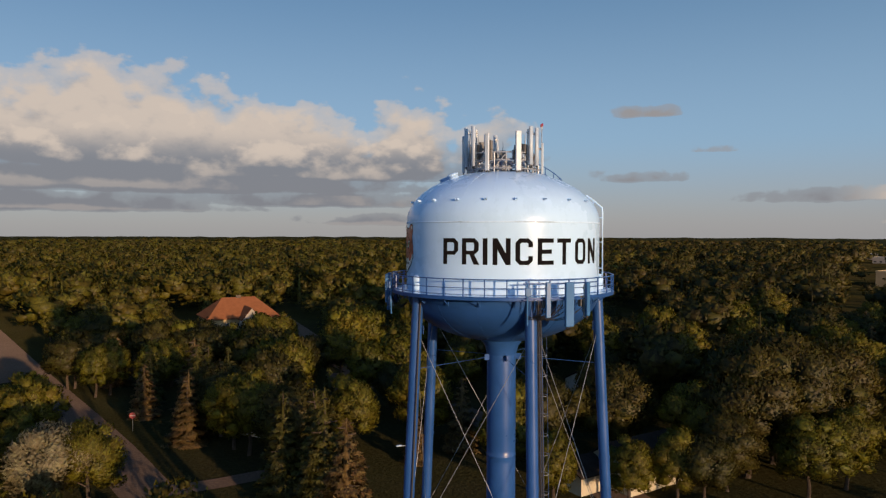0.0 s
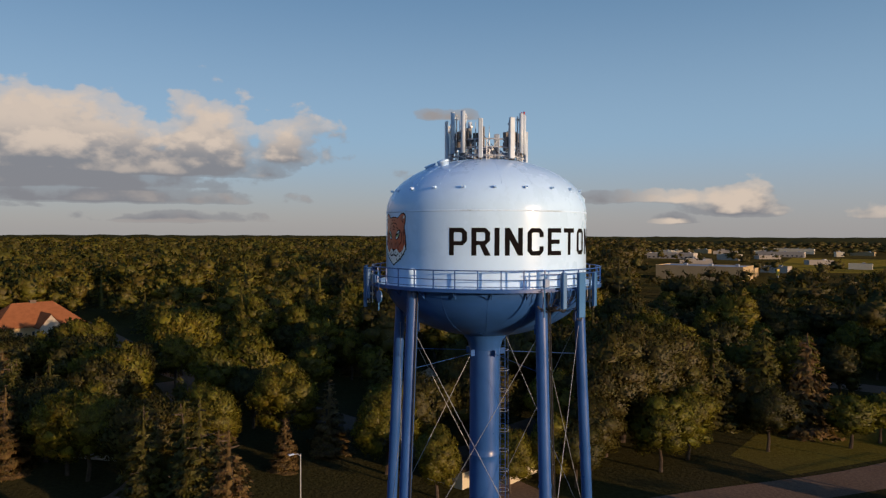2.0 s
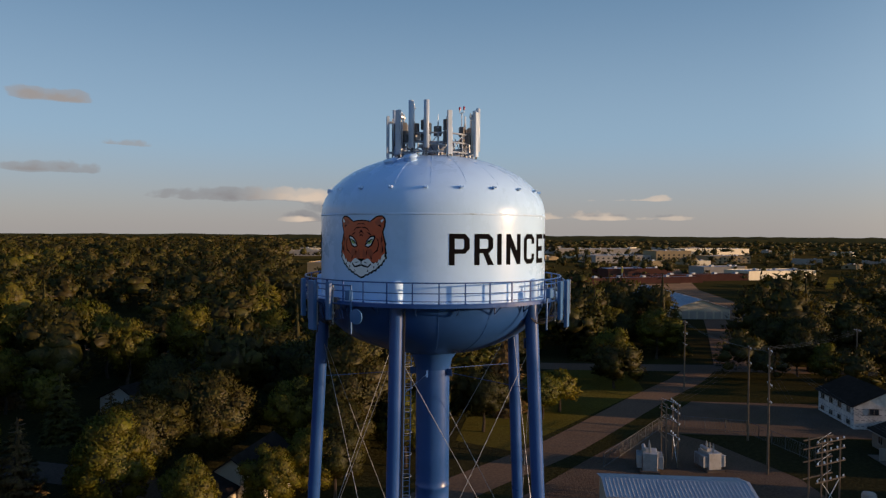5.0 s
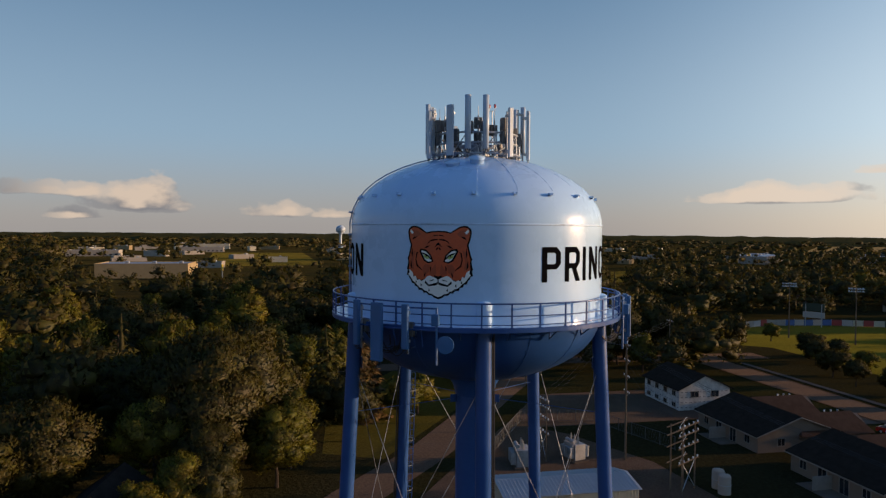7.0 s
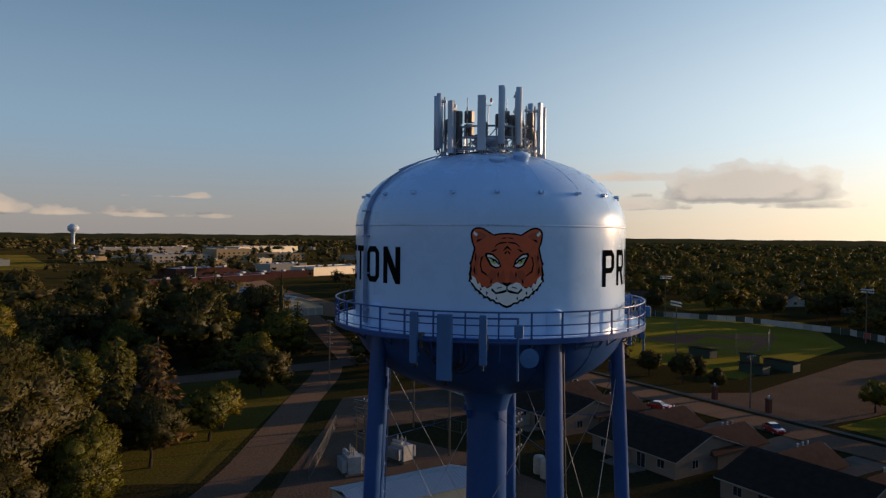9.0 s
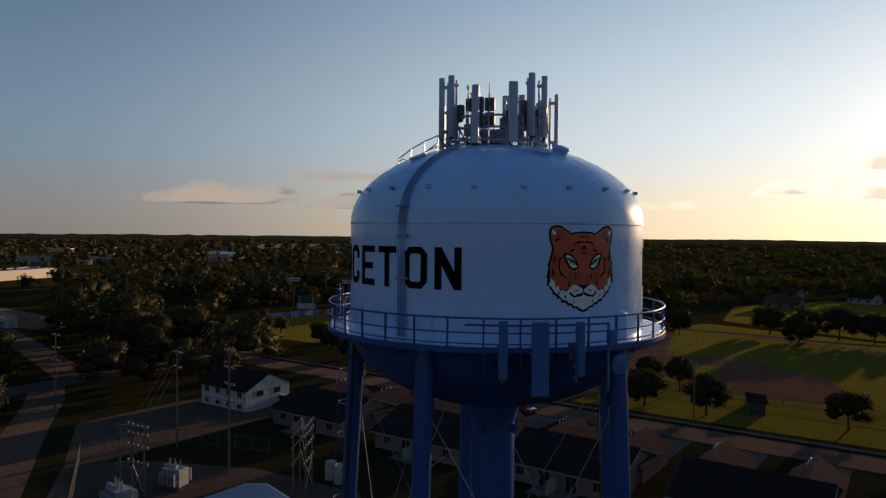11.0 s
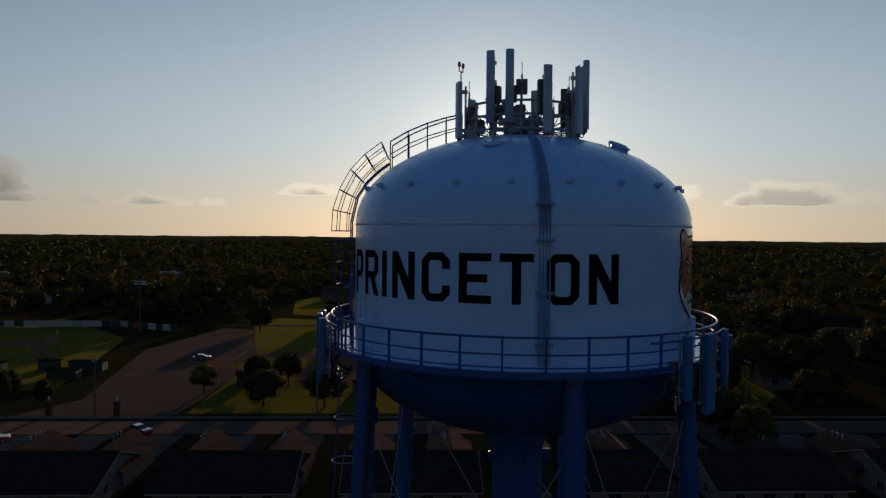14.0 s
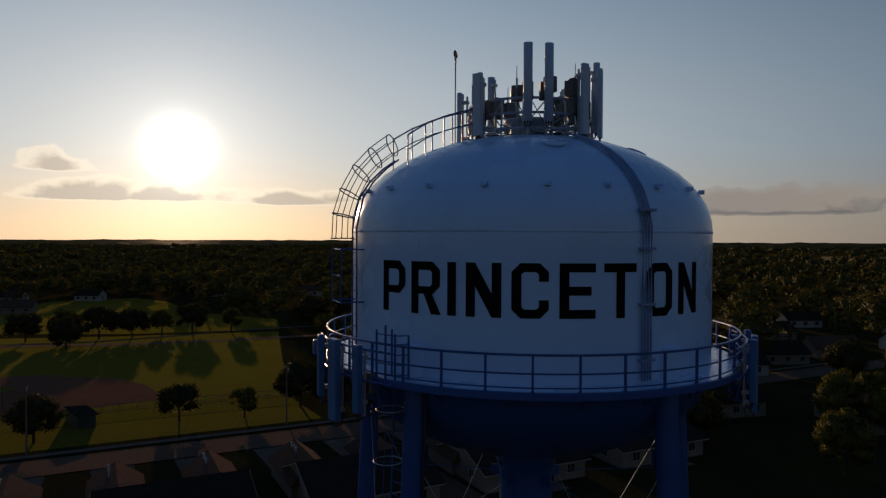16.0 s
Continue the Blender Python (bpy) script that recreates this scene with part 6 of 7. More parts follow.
def wrapped_house():
    """The unfinished house in printed wrap."""
    x, y = row(-22.0, 2.2)
    turn = math.degrees(math.atan2(U.y, U.x))
    h = thing("house", "unfinished two-level house in printed white wrap, dark roof", "house", "", (x, y, 0), turn)
    side = 1 if (Matrix.Rotation(radians(turn), 2) @ Vector((0, 1))).dot(N) > 0 else -1
    L, D = 13.2, 10.6
    lo, hi = min(0, side * D), max(0, side * D)
    bm = bmesh.new()
    gable_walls(bm, 0, L, lo, hi, 4.0, 6.4)
    part("wall", bm, HOUSEWRAP, h, "printed white house wrap")
    bm = bmesh.new()
    for zz in range(4):
        for k in range(14):
            xx = 0.4 + 0.93 * k
            box(bm, xx, (lo - 0.012 if side > 0 else hi), 0.5 + zz * 0.95, xx + 0.5, (lo if side > 0 else hi + 0.012), 0.62 + zz * 0.95)
            if k < 11:
                box(bm, L, lo + 0.3 + 0.93 * k, 0.5 + zz * 0.95, L + 0.012, lo + 0.8 + 0.93 * k, 0.62 + zz * 0.95)
    part("printed_mark", bm, PRINT_GREY, h, "rows of grey printed marks")
    bm = bmesh.new()
    prism_roof(bm, 0, L, lo, hi, 4.0, 6.5, 0.5)
    part("roof", bm, SHINGLE, h, "dark shingle roof")
    face = 0 if side > 0 else 180
    back = lo if side > 0 else hi
    for wx in (1.8, 5.0, 8.2, 11.4):
        add_window(h, pose(wx, back - side * 0.03, 2.6, 0, 0, face), 1.1, 0.9)
        add_window(h, pose(wx, back - side * 0.03, 0.5, 0, 0, face), 1.1, 0.7)
    for d in (3.2, 7.4):
        add_window(h, pose(L + 0.03, side * d, 2.5, 0, 0, 90), 1.5, 1.0)
    return h


wrapped_house()


def simple_house(x, y, turn, L, D, eave, ridge, wall, roof, label, name="house", group="", windows=True, hip=0.0, chimney=False, over=0.5):
    h = thing(name, label, name.replace("_", " "), group, (x, y, 0), turn)
    bm = bmesh.new()
    gable_walls(bm, -L / 2, L / 2, -D / 2, D / 2, eave, ridge - 0.08) if not hip else box(bm, -L / 2, -D / 2, 0, L / 2, D / 2, eave + 0.05)
    part("wall", bm, wall, h)
    bm = bmesh.new()
    prism_roof(bm, -L / 2, L / 2, -D / 2, D / 2, eave, ridge, over, 0.18, hip)
    part("roof", bm, roof, h)
    if windows:
        k = max(1, int(L / 4))
        for i in range(k):
            wx = -L / 2 + (i + 0.5) * L / k
            add_window(h, pose(wx, -D / 2 - 0.03, 1.0, 0, 0, 0), 1.3, 1.2)
            add_window(h, pose(wx, D / 2 + 0.03, 1.0, 0, 0, 180), 1.3, 1.2)
        for fc, xx in ((90, L / 2 + 0.03), (-90, -L / 2 - 0.03)):
            add_window(h, pose(xx, 0, 1.0, 0, 0, fc), 1.3, 1.2)
    if chimney:
        bm = bmesh.new()
        box(bm, -0.9, -0.5, ridge - 1.0, 0.9, 0.5, ridge + 0.8, 0.04)
        part("chimney", bm, CONCRETE, h)
    return h


# the brown-roofed building among the trees, and houses under the trees
simple_house(-70, 214, 28, 24, 18, 4.2, 10.2, TAN_WALL, SHINGLE_RUST, "broad building with a brown hipped roof among trees", "building", "", True, 7.0, True, 0.8)
simple_house(-64.5, 206, 118, 9, 6, 4.0, 7.6, SIDING_WHITE, SHINGLE_RUST, "small gabled porch in front of the brown building", "porch")
simple_house(24.5, 54.5, 32, 11, 8, 3.0, 5.8, METAL_WALL, SHINGLE, "small cream house lit by the evening sun", "house")
simple_house(16.5, 52.5, 32, 5.5, 6, 2.6, 3.9, METAL_WALL, SHINGLE, "small cream garage beside the lit house", "garage", "", False)
simple_house(34, 104, 20, 14, 10, 3.0, 5.4, SIDING_WHITE, SHINGLE, "low white house under tall trees", "house")
simple_house(-27, 80.5, 60, 13, 9, 3.0, 5.4, SIDING_WHITE, SHINGLE, "low white house half hidden by trees", "house")
simple_house(80, 150, 40, 16, 11, 3.2, 5.8, SIDING, SHINGLE, "low beige house deep in the wood", "house")
# houses of the older streets beyond the row
hr = random.Random(8)
for x, y, t in ((-38, -164, 20), (-54, -184, 24), (-72, -198, 15), (-20, -172, 30), (-52, -118, 110), (-28, -122, 30), (-80, -150, 20), (-92, -176, 15), (-10, -196, 35), (-36, -214, 25), (-64, -232, 20), (6, -228, 30), (-100, -214, 15), (-110, -240, 20), (-50, -262, 25), (-20, -250, 22), (18, -262, 28), (-84, -270, 20), (-120, -280, 15), (-30, -310, 24), (40, -310, 28), (82, -296, 30), (71, -240, 24), (42, -229, 30), (16, -154, 26), (34, -205, 118), (32, -132, 30), (2, -272, 24), (-14, -155, 115)):
    simple_house(x, y, t + hr.uniform(-6, 6), hr.uniform(12, 16), hr.uniform(8, 10), 3.0, 5.6, hr.choice([SIDING, SIDING, SIDING_WHITE]), hr.choice([SHINGLE, SHINGLE, SHINGLE_BROWN]), "pale older house among garden trees", "house", "older houses beyond the row")
for x, y, t in ((300, -150, 30), (330, -130, 20), (350, -170, 40), (250, -300, 10), (280, -280, 20), (310, -310, 15), (200, -340, 10), (150, -360, 20), (330, -60, 70), (360, -20, 70), (240, -240, 30), (400, -210, 20), (430, -160, 20), (-10, -360, 20), (80, -400, 10), (380, -330, 20)):
    simple_house(x, y, t, hr.uniform(12, 18), hr.uniform(9, 12), 3.0, 5.6, hr.choice([SIDING_WHITE, SIDING]), hr.choice([SHINGLE, SHINGLE_BROWN]), "distant pale house among trees", "house", "distant houses")


def flat_building(x, y, turn, L, D, h, wall, label, bands=1, roof=None, group="buildings of the distant town"):
    """A flat-roofed building with a parapet and rows of windows."""
    b = thing("building", label, "building", group, (x, y, 0), turn)
    bm = bmesh.new()
    box(bm, -L / 2, -D / 2, 0, L / 2, D / 2, h)
    part("wall", bm, wall, b)
    bm = bmesh.new()
    for x0, y0, x1, y1 in ((-L / 2 - 0.1, -D / 2 - 0.1, L / 2 + 0.1, -D / 2 + 0.3), (-L / 2 - 0.1, D / 2 - 0.3, L / 2 + 0.1, D / 2 + 0.1), (-L / 2 - 0.1, -D / 2 + 0.3, -L / 2 + 0.3, D / 2 - 0.3), (L / 2 - 0.3, -D / 2 + 0.3, L / 2 + 0.1, D / 2 - 0.3)):
        box(bm, x0, y0, h - 0.1, x1, y1, h + 0.6)
    part("parapet", bm, wall, b)
    bm = bmesh.new()
    box(bm, -L / 2 + 0.3, -D / 2 + 0.3, h - 0.05, L / 2 - 0.3, D / 2 - 0.3, h + 0.12)
    part("roof", bm, roof or METAL_ROOF, b)
    bm = bmesh.new()
    for k in range(max(1, int(L / 18))):
        xx = -L / 2 + 6 + 18 * k
        box(bm, xx, -1.5, h + 0.12, xx + 2.6, 1.5, h + 1.6, 0.1)
    part("roof_unit", bm, METAL_ROOF, b)
    for f in range(bands):
        z = 1.2 + f * 3.4
        k = max(2, int(L / 6))
        for i in range(k):
            wx = -L / 2 + (i + 0.5) * L / k
            for yy, fc in ((-D / 2 - 0.02, 0), (D / 2 + 0.02, 180)):
                bm = bmesh.new()
                box(bm, -1.3, -0.05, 0, 1.3, 0.05, 1.6)
                w = part("window", bm, WINDOW_GLASS, b)
                w.matrix_basis = pose(wx, yy, z, 0, 0, fc)
    return b


for args in ((322, 392, 127, 60, 34, 9.5, TAN_WALL, "broad tan block building at the edge of the fields", 0),
             (250, 470, 118, 90, 40, 7, RED_BRICK, "long low red brick building in the distance", 1),
             (372, 415, 127, 26, 14, 6, TAN_WALL, "low tan annexe beside the block building", 1),
             (437, 446, 120, 22, 12, 5, SIDING_WHITE, "small white shed at the field's edge", 0),
             (735, 330, 150, 46, 26, 13, TAN_WALL, "tan hospital block of several floors", 3),
             (690, 372, 150, 70, 40, 8, SIDING_WHITE, "long white hospital wing", 2),
             (770, 280, 150, 50, 30, 8, TAN_WALL, "low tan clinic building", 2),
             (960, 560, 150, 150, 40, 8, SIDING_WHITE, "very long pale factory building", 0),
             (1080, 420, 150, 120, 40, 9, METAL_WALL, "pale factory hall far away", 0),
             (470, 235, 150, 56, 24, 6, RED_BRICK, "brown brick building with a row of windows", 1),
             (402, 196, 150, 96, 10, 3.6, RED_BRICK, "long low brown storage row", 0),
             (455, 178, 150, 80, 9, 4.2, RED_BRICK, "long low dark red storage row", 0),
             (520, 150, 150, 60, 26, 6, METAL_WALL, "low metal warehouse in the distance", 0),
             (560, 205, 150, 40, 20, 5.5, SIDING_WHITE, "low white warehouse in the distance", 0),
             (560, 760, 130, 60, 24, 7, SIDING_WHITE, "white commercial building far off", 1),
             (470, 820, 130, 50, 20, 7, TAN_WALL, "tan commercial building far off", 1),
             (620, 900, 130, 70, 24, 7, SIDING_WHITE, "white store far off among trees", 1),
             (760, 780, 130, 60, 24, 7, SIDING_WHITE, "white store beside the highway", 1),
             (300, 640, 130, 56, 26, 7, SIDING_WHITE, "white store behind the trees", 1),
             (900, 900, 130, 60, 20, 8, METAL_WALL, "far pale metal warehouse", 0),
             (870, 20, 170, 130, 50, 8, SIDING_WHITE, "very long white warehouse beyond the woods", 0),
             (900, -110, 175, 160, 50, 8, SIDING_WHITE, "long pale warehouse on the horizon", 0),
             (420, -250, 30, 40, 20, 6, SIDING_WHITE, "white low hall beyond the ball field", 0),
             (480, -190, 30, 30, 16, 6, TAN_WALL, "tan low hall beyond the ball field", 0)):
    flat_building(*args)
tr = random.Random(21)
for k in range(46):      # small buildings of the town
    az, d = radians(tr.uniform(30, 82)), tr.uniform(620, 1500)
    flat_building(math.sin(az) * d, math.cos(az) * d, tr.uniform(0, 180), tr.uniform(14, 34), tr.uniform(10, 18), tr.uniform(4, 7), tr.choice([SIDING_WHITE, TAN_WALL, SIDING_WHITE, METAL_WALL]), "small pale building of the distant town", 0)


def metal_shed():
    """The long white shed with roller doors in its gable."""
    h = thing("storage_shed", "long storage shed with a pale metal roof", "shed", "", (240.5, 86.0, 0), math.degrees(math.atan2(0.669, 0.743)))
    W, L = 22.0, 78.0
    bm = bmesh.new()
    gable_walls(bm, 0, L, -W / 2, W / 2, 4.0, 7.4)
    part("wall", bm, METAL_WALL, h, "cream metal walls")
    bm = bmesh.new()
    prism_roof(bm, 0, L, -W / 2, W / 2, 4.0, 7.5, 0.5, 0.12)
    part("roof", bm, METAL_ROOF, h, "pale ribbed metal roof")
    bm = bmesh.new()
    for k in range(39):
        for g in (-1, 1):
            x = 1 + 2 * k
            rod(bm, (x, g * 0.1, 7.66), (x, g * (W / 2 + 0.5), 3.98), 0.04, 4)
    part("roof_rib", bm, METAL_ROOF, h)
    for k in range(7):
        bm = bmesh.new()
        y = -W / 2 + 1.6 + 3.15 * k
        box(bm, -0.06, y - 1.2, 0.02, 0.0, y + 1.2, 3.0)
        part("roller_door", bm, SIDING_WHITE, h)


metal_shed()


# ---- substation ----
def station_building():
    x, y = 50.0, 19.8
    h = thing("pump_house", "cream ribbed metal building with a blue-grey roof", "building", "", (x, y, 0), math.degrees(math.atan2(N.y, N.x)))
    # local x along N, local -y towards U
    L, D = 15.9, 7.0
    bm = bmesh.new()
    box(bm, 0, -D, 0, L, 0, 4.0)
    part("wall", bm, METAL_WALL, h, "cream ribbed wall")
    for k in range(40):
        bm = bmesh.new()
        xx = 0.2 + 0.4 * k
        if xx > L - 0.1:
            break
        box(bm, xx, -D - 0.04, 0.1, xx + 0.12, -D, 3.9)
        part("wall_rib", bm, METAL_WALL, h)
    for k in range(16):
        bm = bmesh.new()
        yy = -D + 0.2 + 0.43 * k
        box(bm, L, yy, 0.1, L + 0.04, yy + 0.12, 3.9)
        part("wall_rib", bm, METAL_WALL, h)
    bm = bmesh.new()
    prism_roof(bm, 0, L, -D, 0, 4.0, 4.75, 0.3, 0.08)
    part("roof", bm, METAL_ROOF, h, "blue-grey metal roof")
    bm = bmesh.new()
    for k in range(36):
        xx = 0.1 + 0.45 * k
        if xx > L:
            break
        rod(bm, (xx, -D / 2, 4.85), (xx, -D - 0.3, 4.03), 0.03, 4)
        rod(bm, (xx, -D / 2, 4.85), (xx, 0.3, 4.03), 0.03, 4)
    part("roof_rib", bm, METAL_ROOF, h)


station_building()


def transformer(x, y, turn, k=1.0):
    h = thing("transformer", "pale grey transformer with radiator fins and bushings", "transformer", "transformers of the substation", (x, y, 0), turn)
    bm = bmesh.new()
    box(bm, -1.5 * k, -1.0 * k, 0.3, 1.5 * k, 1.0 * k, 2.7 * k, 0.06)
    part("tank", bm, GREY_PAINT, h)
    bm = bmesh.new()
    box(bm, -1.9 * k, -1.3 * k, 0.0, 1.9 * k, 1.3 * k, 0.3)
    part("plinth", bm, CONCRETE, h)
    for g in (-1, 1):
        for j in range(6):
            bm = bmesh.new()
            xx = -1.2 * k + 0.48 * k * j
            box(bm, xx - 0.1, g * 1.05 * k, 0.6, xx + 0.1, g * 1.75 * k, 2.3 * k, 0.02)
            part("radiator_fin", bm, GREY_PAINT, h)
    for j in range(3):
        bm = bmesh.new()
        xx = -0.9 * k + 0.9 * k * j
        prof = [(0.10, 0)]
        for q in range(5):
            prof += [(0.16, 0.10 + 0.18 * q), (0.08, 0.19 + 0.18 * q)]
        lathe(bm, prof + [(0.05, 1.2), (0.0, 1.22)], 10)
        bmesh.ops.translate(bm, verts=bm.verts, vec=(xx, 0, 2.68 * k))
        part("bushing", bm, SIDING_WHITE, h)
    bm = bmesh.new()
    rod(bm, (-1.0 * k, 0.8 * k, 3.1 * k), (1.0 * k, 0.8 * k, 3.1 * k), 0.28 * k, 12)
    rod(bm, (0, 0.8 * k, 2.6 * k), (0, 0.8 * k, 3.1 * k), 0.08, 8)
    part("conservator", bm, GREY_PAINT, h)
    return h


transformer(66.5, 21.5, 30)
transformer(72.8, 15.6, 52, 0.95)


def lattice(x, y, turn, w, hgt):
    """A braced frame of posts and cross-arms with insulators."""
    h = thing("switch_frame", "weathered timber and steel switching frame with insulators", "frame", "", (x, y, 0), turn)
    for sx in (-w / 2, w / 2):
        for sy in (-0.8, 0.8):
            bm = bmesh.new()
            rod(bm, (sx, sy, 0), (sx, sy, hgt), 0.11, 8, 0.09)
            part("post", bm, WOOD_POLE, h)
    for z in (hgt * 0.45, hgt * 0.68, hgt * 0.85, hgt * 0.97):
        for sy in (-0.8, 0.8):
            bm = bmesh.new()
            box(bm, -w / 2 - 1.0, sy - 0.06, z - 0.07, w / 2 + 1.0, sy + 0.06, z + 0.07)
            part("cross_arm", bm, WOOD_POLE, h)
        bm = bmesh.new()
        for k in range(5):
            xx = -w / 2 - 0.7 + k * (w + 1.4) / 4
            lathe_bm = [(0.06, 0), (0.12, 0.08), (0.07, 0.14), (0.12, 0.2), (0.05, 0.28)]
            t = bmesh.new()
            lathe(t, lathe_bm, 8)
            bmesh.ops.translate(t, verts=t.verts, vec=(xx, -0.8, z + 0.07))
            me = bpy.data.meshes.new("insulator")
            t.to_mesh(me)
            t.free()
            bm.from_mesh(me)
        part("insulator", bm, ANTENNA, h)
        bm = bmesh.new()
        rod(bm, (-w / 2 - 0.7, -0.8, z + 0.36), (w / 2 + 0.7, 0.8, z + 0.36), 0.025, 5)
        part("switch_blade", bm, STEEL, h)
    bm = bmesh.new()
    rod(bm, (-w / 2, -0.8, 0.3), (w / 2, -0.8, hgt * 0.45), 0.05, 6)
    rod(bm, (w / 2, -0.8, 0.3), (-w / 2, -0.8, hgt * 0.45), 0.05, 6)
    part("brace", bm, STEEL, h)


lattice(67.4, -0.2, -20, 3.4, 8.8)
lattice(70.5, 20.5, 40, 2.6, 9.0)
for dx, dy in ((-0.9, -0.4), (0.9, 0.5)):
    h = thing("storage_tank", "upright white steel tank with a domed lid", "tank", "white tanks in the yard", (69.4 + dx, -4.8 + dy, 0))
    bm = bmesh.new()
    lathe(bm, [(0.8, 0.0), (0.8, 2.2), (0.7, 2.4), (0.35, 2.52), (0.0, 2.55)], 24)
    part("shell", bm, SIDING_WHITE, h, "", True)
    bm = bmesh.new()
    tube(bm, [(0.82 * math.cos(a), 0.82 * math.sin(a), 1.2) for a in [2 * math.pi * i / 20 for i in range(20)]], 0.03, 5, True)
    part("band", bm, STEEL, h)


def utility_pole(x, y, hgt, turn, arms=3, label="weathered wooden utility pole with cross-arms and insulators"):
    h = thing("utility_pole", label, "utility pole", "utility poles", (x, y, 0), turn)
    bm = bmesh.new()
    rod(bm, (0, 0, -0.3), (0, 0, hgt), 0.17, 10, 0.11)
    part("post", bm, WOOD_POLE, h)
    for k in range(arms):
        z = hgt - 0.5 - 2.3 * k
        bm = bmesh.new()
        box(bm, -1.3, -0.16, z - 0.06, 1.3, -0.04, z + 0.06)
        arm = part("cross_arm", bm, WOOD_POLE, h)
        for xx in (-1.15, -0.5, 0.5, 1.15):
            bm = bmesh.new()
            lathe(bm, [(0.03, 0), (0.08, 0.06), (0.05, 0.1), (0.08, 0.15), (0.03, 0.22)], 8)
            bmesh.ops.translate(bm, verts=bm.verts, vec=(xx, -0.1, z + 0.06))
            part("insulator", bm, ANTENNA, arm)
        bm = bmesh.new()
        rod(bm, (-0.7, -0.1, z), (0, -0.1, z - 0.6), 0.02, 4)
        rod(bm, (0.7, -0.1, z), (0, -0.1, z - 0.6), 0.02, 4)
        part("brace", bm, STEEL, h)
    return h


utility_pole(76.0, 8.9, 17.4, 30, 4)
utility_pole(117.3, 38.8, 14.8, 40, 3)
utility_pole(90.3, 16.5, 15.2, 30, 2)
utility_pole(140, 12, 13.5, 40, 1)
for s in (20, 60, 100, 140):
    px, py = row(s, 45.5)
    utility_pole(px, py, 10.5, math.degrees(math.atan2(U.y, U.x)) + 90, 1)
bm = bmesh.new()
for a, b in (((76.0, 8.9, 16.9), (117.3, 38.8, 14.3)), ((76, 8.9, 14.6), (66.8, -0.2, 8.6)), ((76, 8.9, 16.9), (30, -22, 16)), ((90.3, 16.5, 14.7), (140, 12, 13.0)), ((90.3, 16.5, 14.7), (70.5, 20.5, 8.8))):
    for o in (-1.1, 0, 1.1):
        p, q = Vector(a) + Vector((o * 0.5, o * 0.8, 0)), Vector(b) + Vector((o * 0.5, o * 0.8, 0))
        tube(bm, [p.lerp(q, t / 8) - Vector((0, 0, 4 * (t / 8) * (1 - t / 8) * 0.9)) for t in range(9)], 0.012, 4)
tagged(mesh_object("power_line", bm, BLACK_CABLE), "thin sagging power lines between the poles", "power line", kind="stuff")


def street_lamp(x, y, hgt, turn):
    h = thing("street_lamp", "slim grey street lamp on a steel post", "street lamp", "street lamps", (x, y, 0), turn)
    bm = bmesh.new()
    rod(bm, (0, 0, 0), (0, 0, hgt), 0.09, 10, 0.05)
    part("post", bm, STEEL, h)
    bm = bmesh.new()
    tube(bm, [(0, 0, hgt - 0.2), (0.3, 0, hgt + 0.05), (0.9, 0, hgt + 0.1)], 0.035, 6)
    part("arm", bm, STEEL, h)
    bm = bmesh.new()
    box(bm, 0.7, -0.14, hgt + 0.05, 1.3, 0.14, hgt + 0.18, 0.04)
    part("shade", bm, ANTENNA, h)


street_lamp(-5.8, 35.8, 10.5, 200)


def stop_sign(x, y, turn):
    h = thing("stop_sign", "octagonal red and white road sign on a post", "road sign", "", (x, y, 0), turn)
    bm = bmesh.new()
    rod(bm, (0, 0, 0), (0, 0, 3.0), 0.04, 6)
    part("post", bm, STEEL, h)
    bm = bmesh.new()
    rod(bm, (0, -0.05, 2.6), (0, -0.08, 2.6), 0.55, 8)
    part("plate", bm, BANNER_RED, h)
    bm = bmesh.new()
    box(bm, -0.36, -0.10, 2.52, 0.36, -0.085, 2.68)
    part("white_bar", bm, TRIM_WHITE, h)


stop_sign(-52.6, 79.5, 10)


def post_fence(name, pts, hgt, step, mat, label, rails=2, mesh_fill=False):
    h = thing(name, label, "fence")
    for a, b in zip(pts, pts[1:]):
        a, b = Vector((*a, 0)), Vector((*b, 0))
        n_ = max(1, int((b - a).length / step))
        for i in range(n_ + 1):
            p = a.lerp(b, i / n_)
            bm = bmesh.new()
            rod(bm, p, p + Vector((0, 0, hgt)), 0.05, 6)
            part("post", bm, mat, h)
        for k in range(rails):
            bm = bmesh.new()
            z = hgt * (0.97 - 0.85 * k / max(1, rails - 1)) if rails > 1 else hgt * 0.97
            rod(bm, a + Vector((0, 0, z)), b + Vector((0, 0, z)), 0.035, 5)
            part("rail", bm, mat, h)
        if mesh_fill:
            bm = bmesh.new()
            n2 = int((b - a).length / 0.5)
            for i in range(n2):
                p, q = a.lerp(b, i / n2), a.lerp(b, (i + 1) / n2)
                rod(bm, p + Vector((0, 0, 0.05)), q + Vector((0, 0, hgt - 0.05)), 0.012, 3, None, False)
                rod(bm, q + Vector((0, 0, 0.05)), p + Vector((0, 0, hgt - 0.05)), 0.012, 3, None, False)
            part("wire_mesh", bm, FENCE_STEEL, h)
    return h


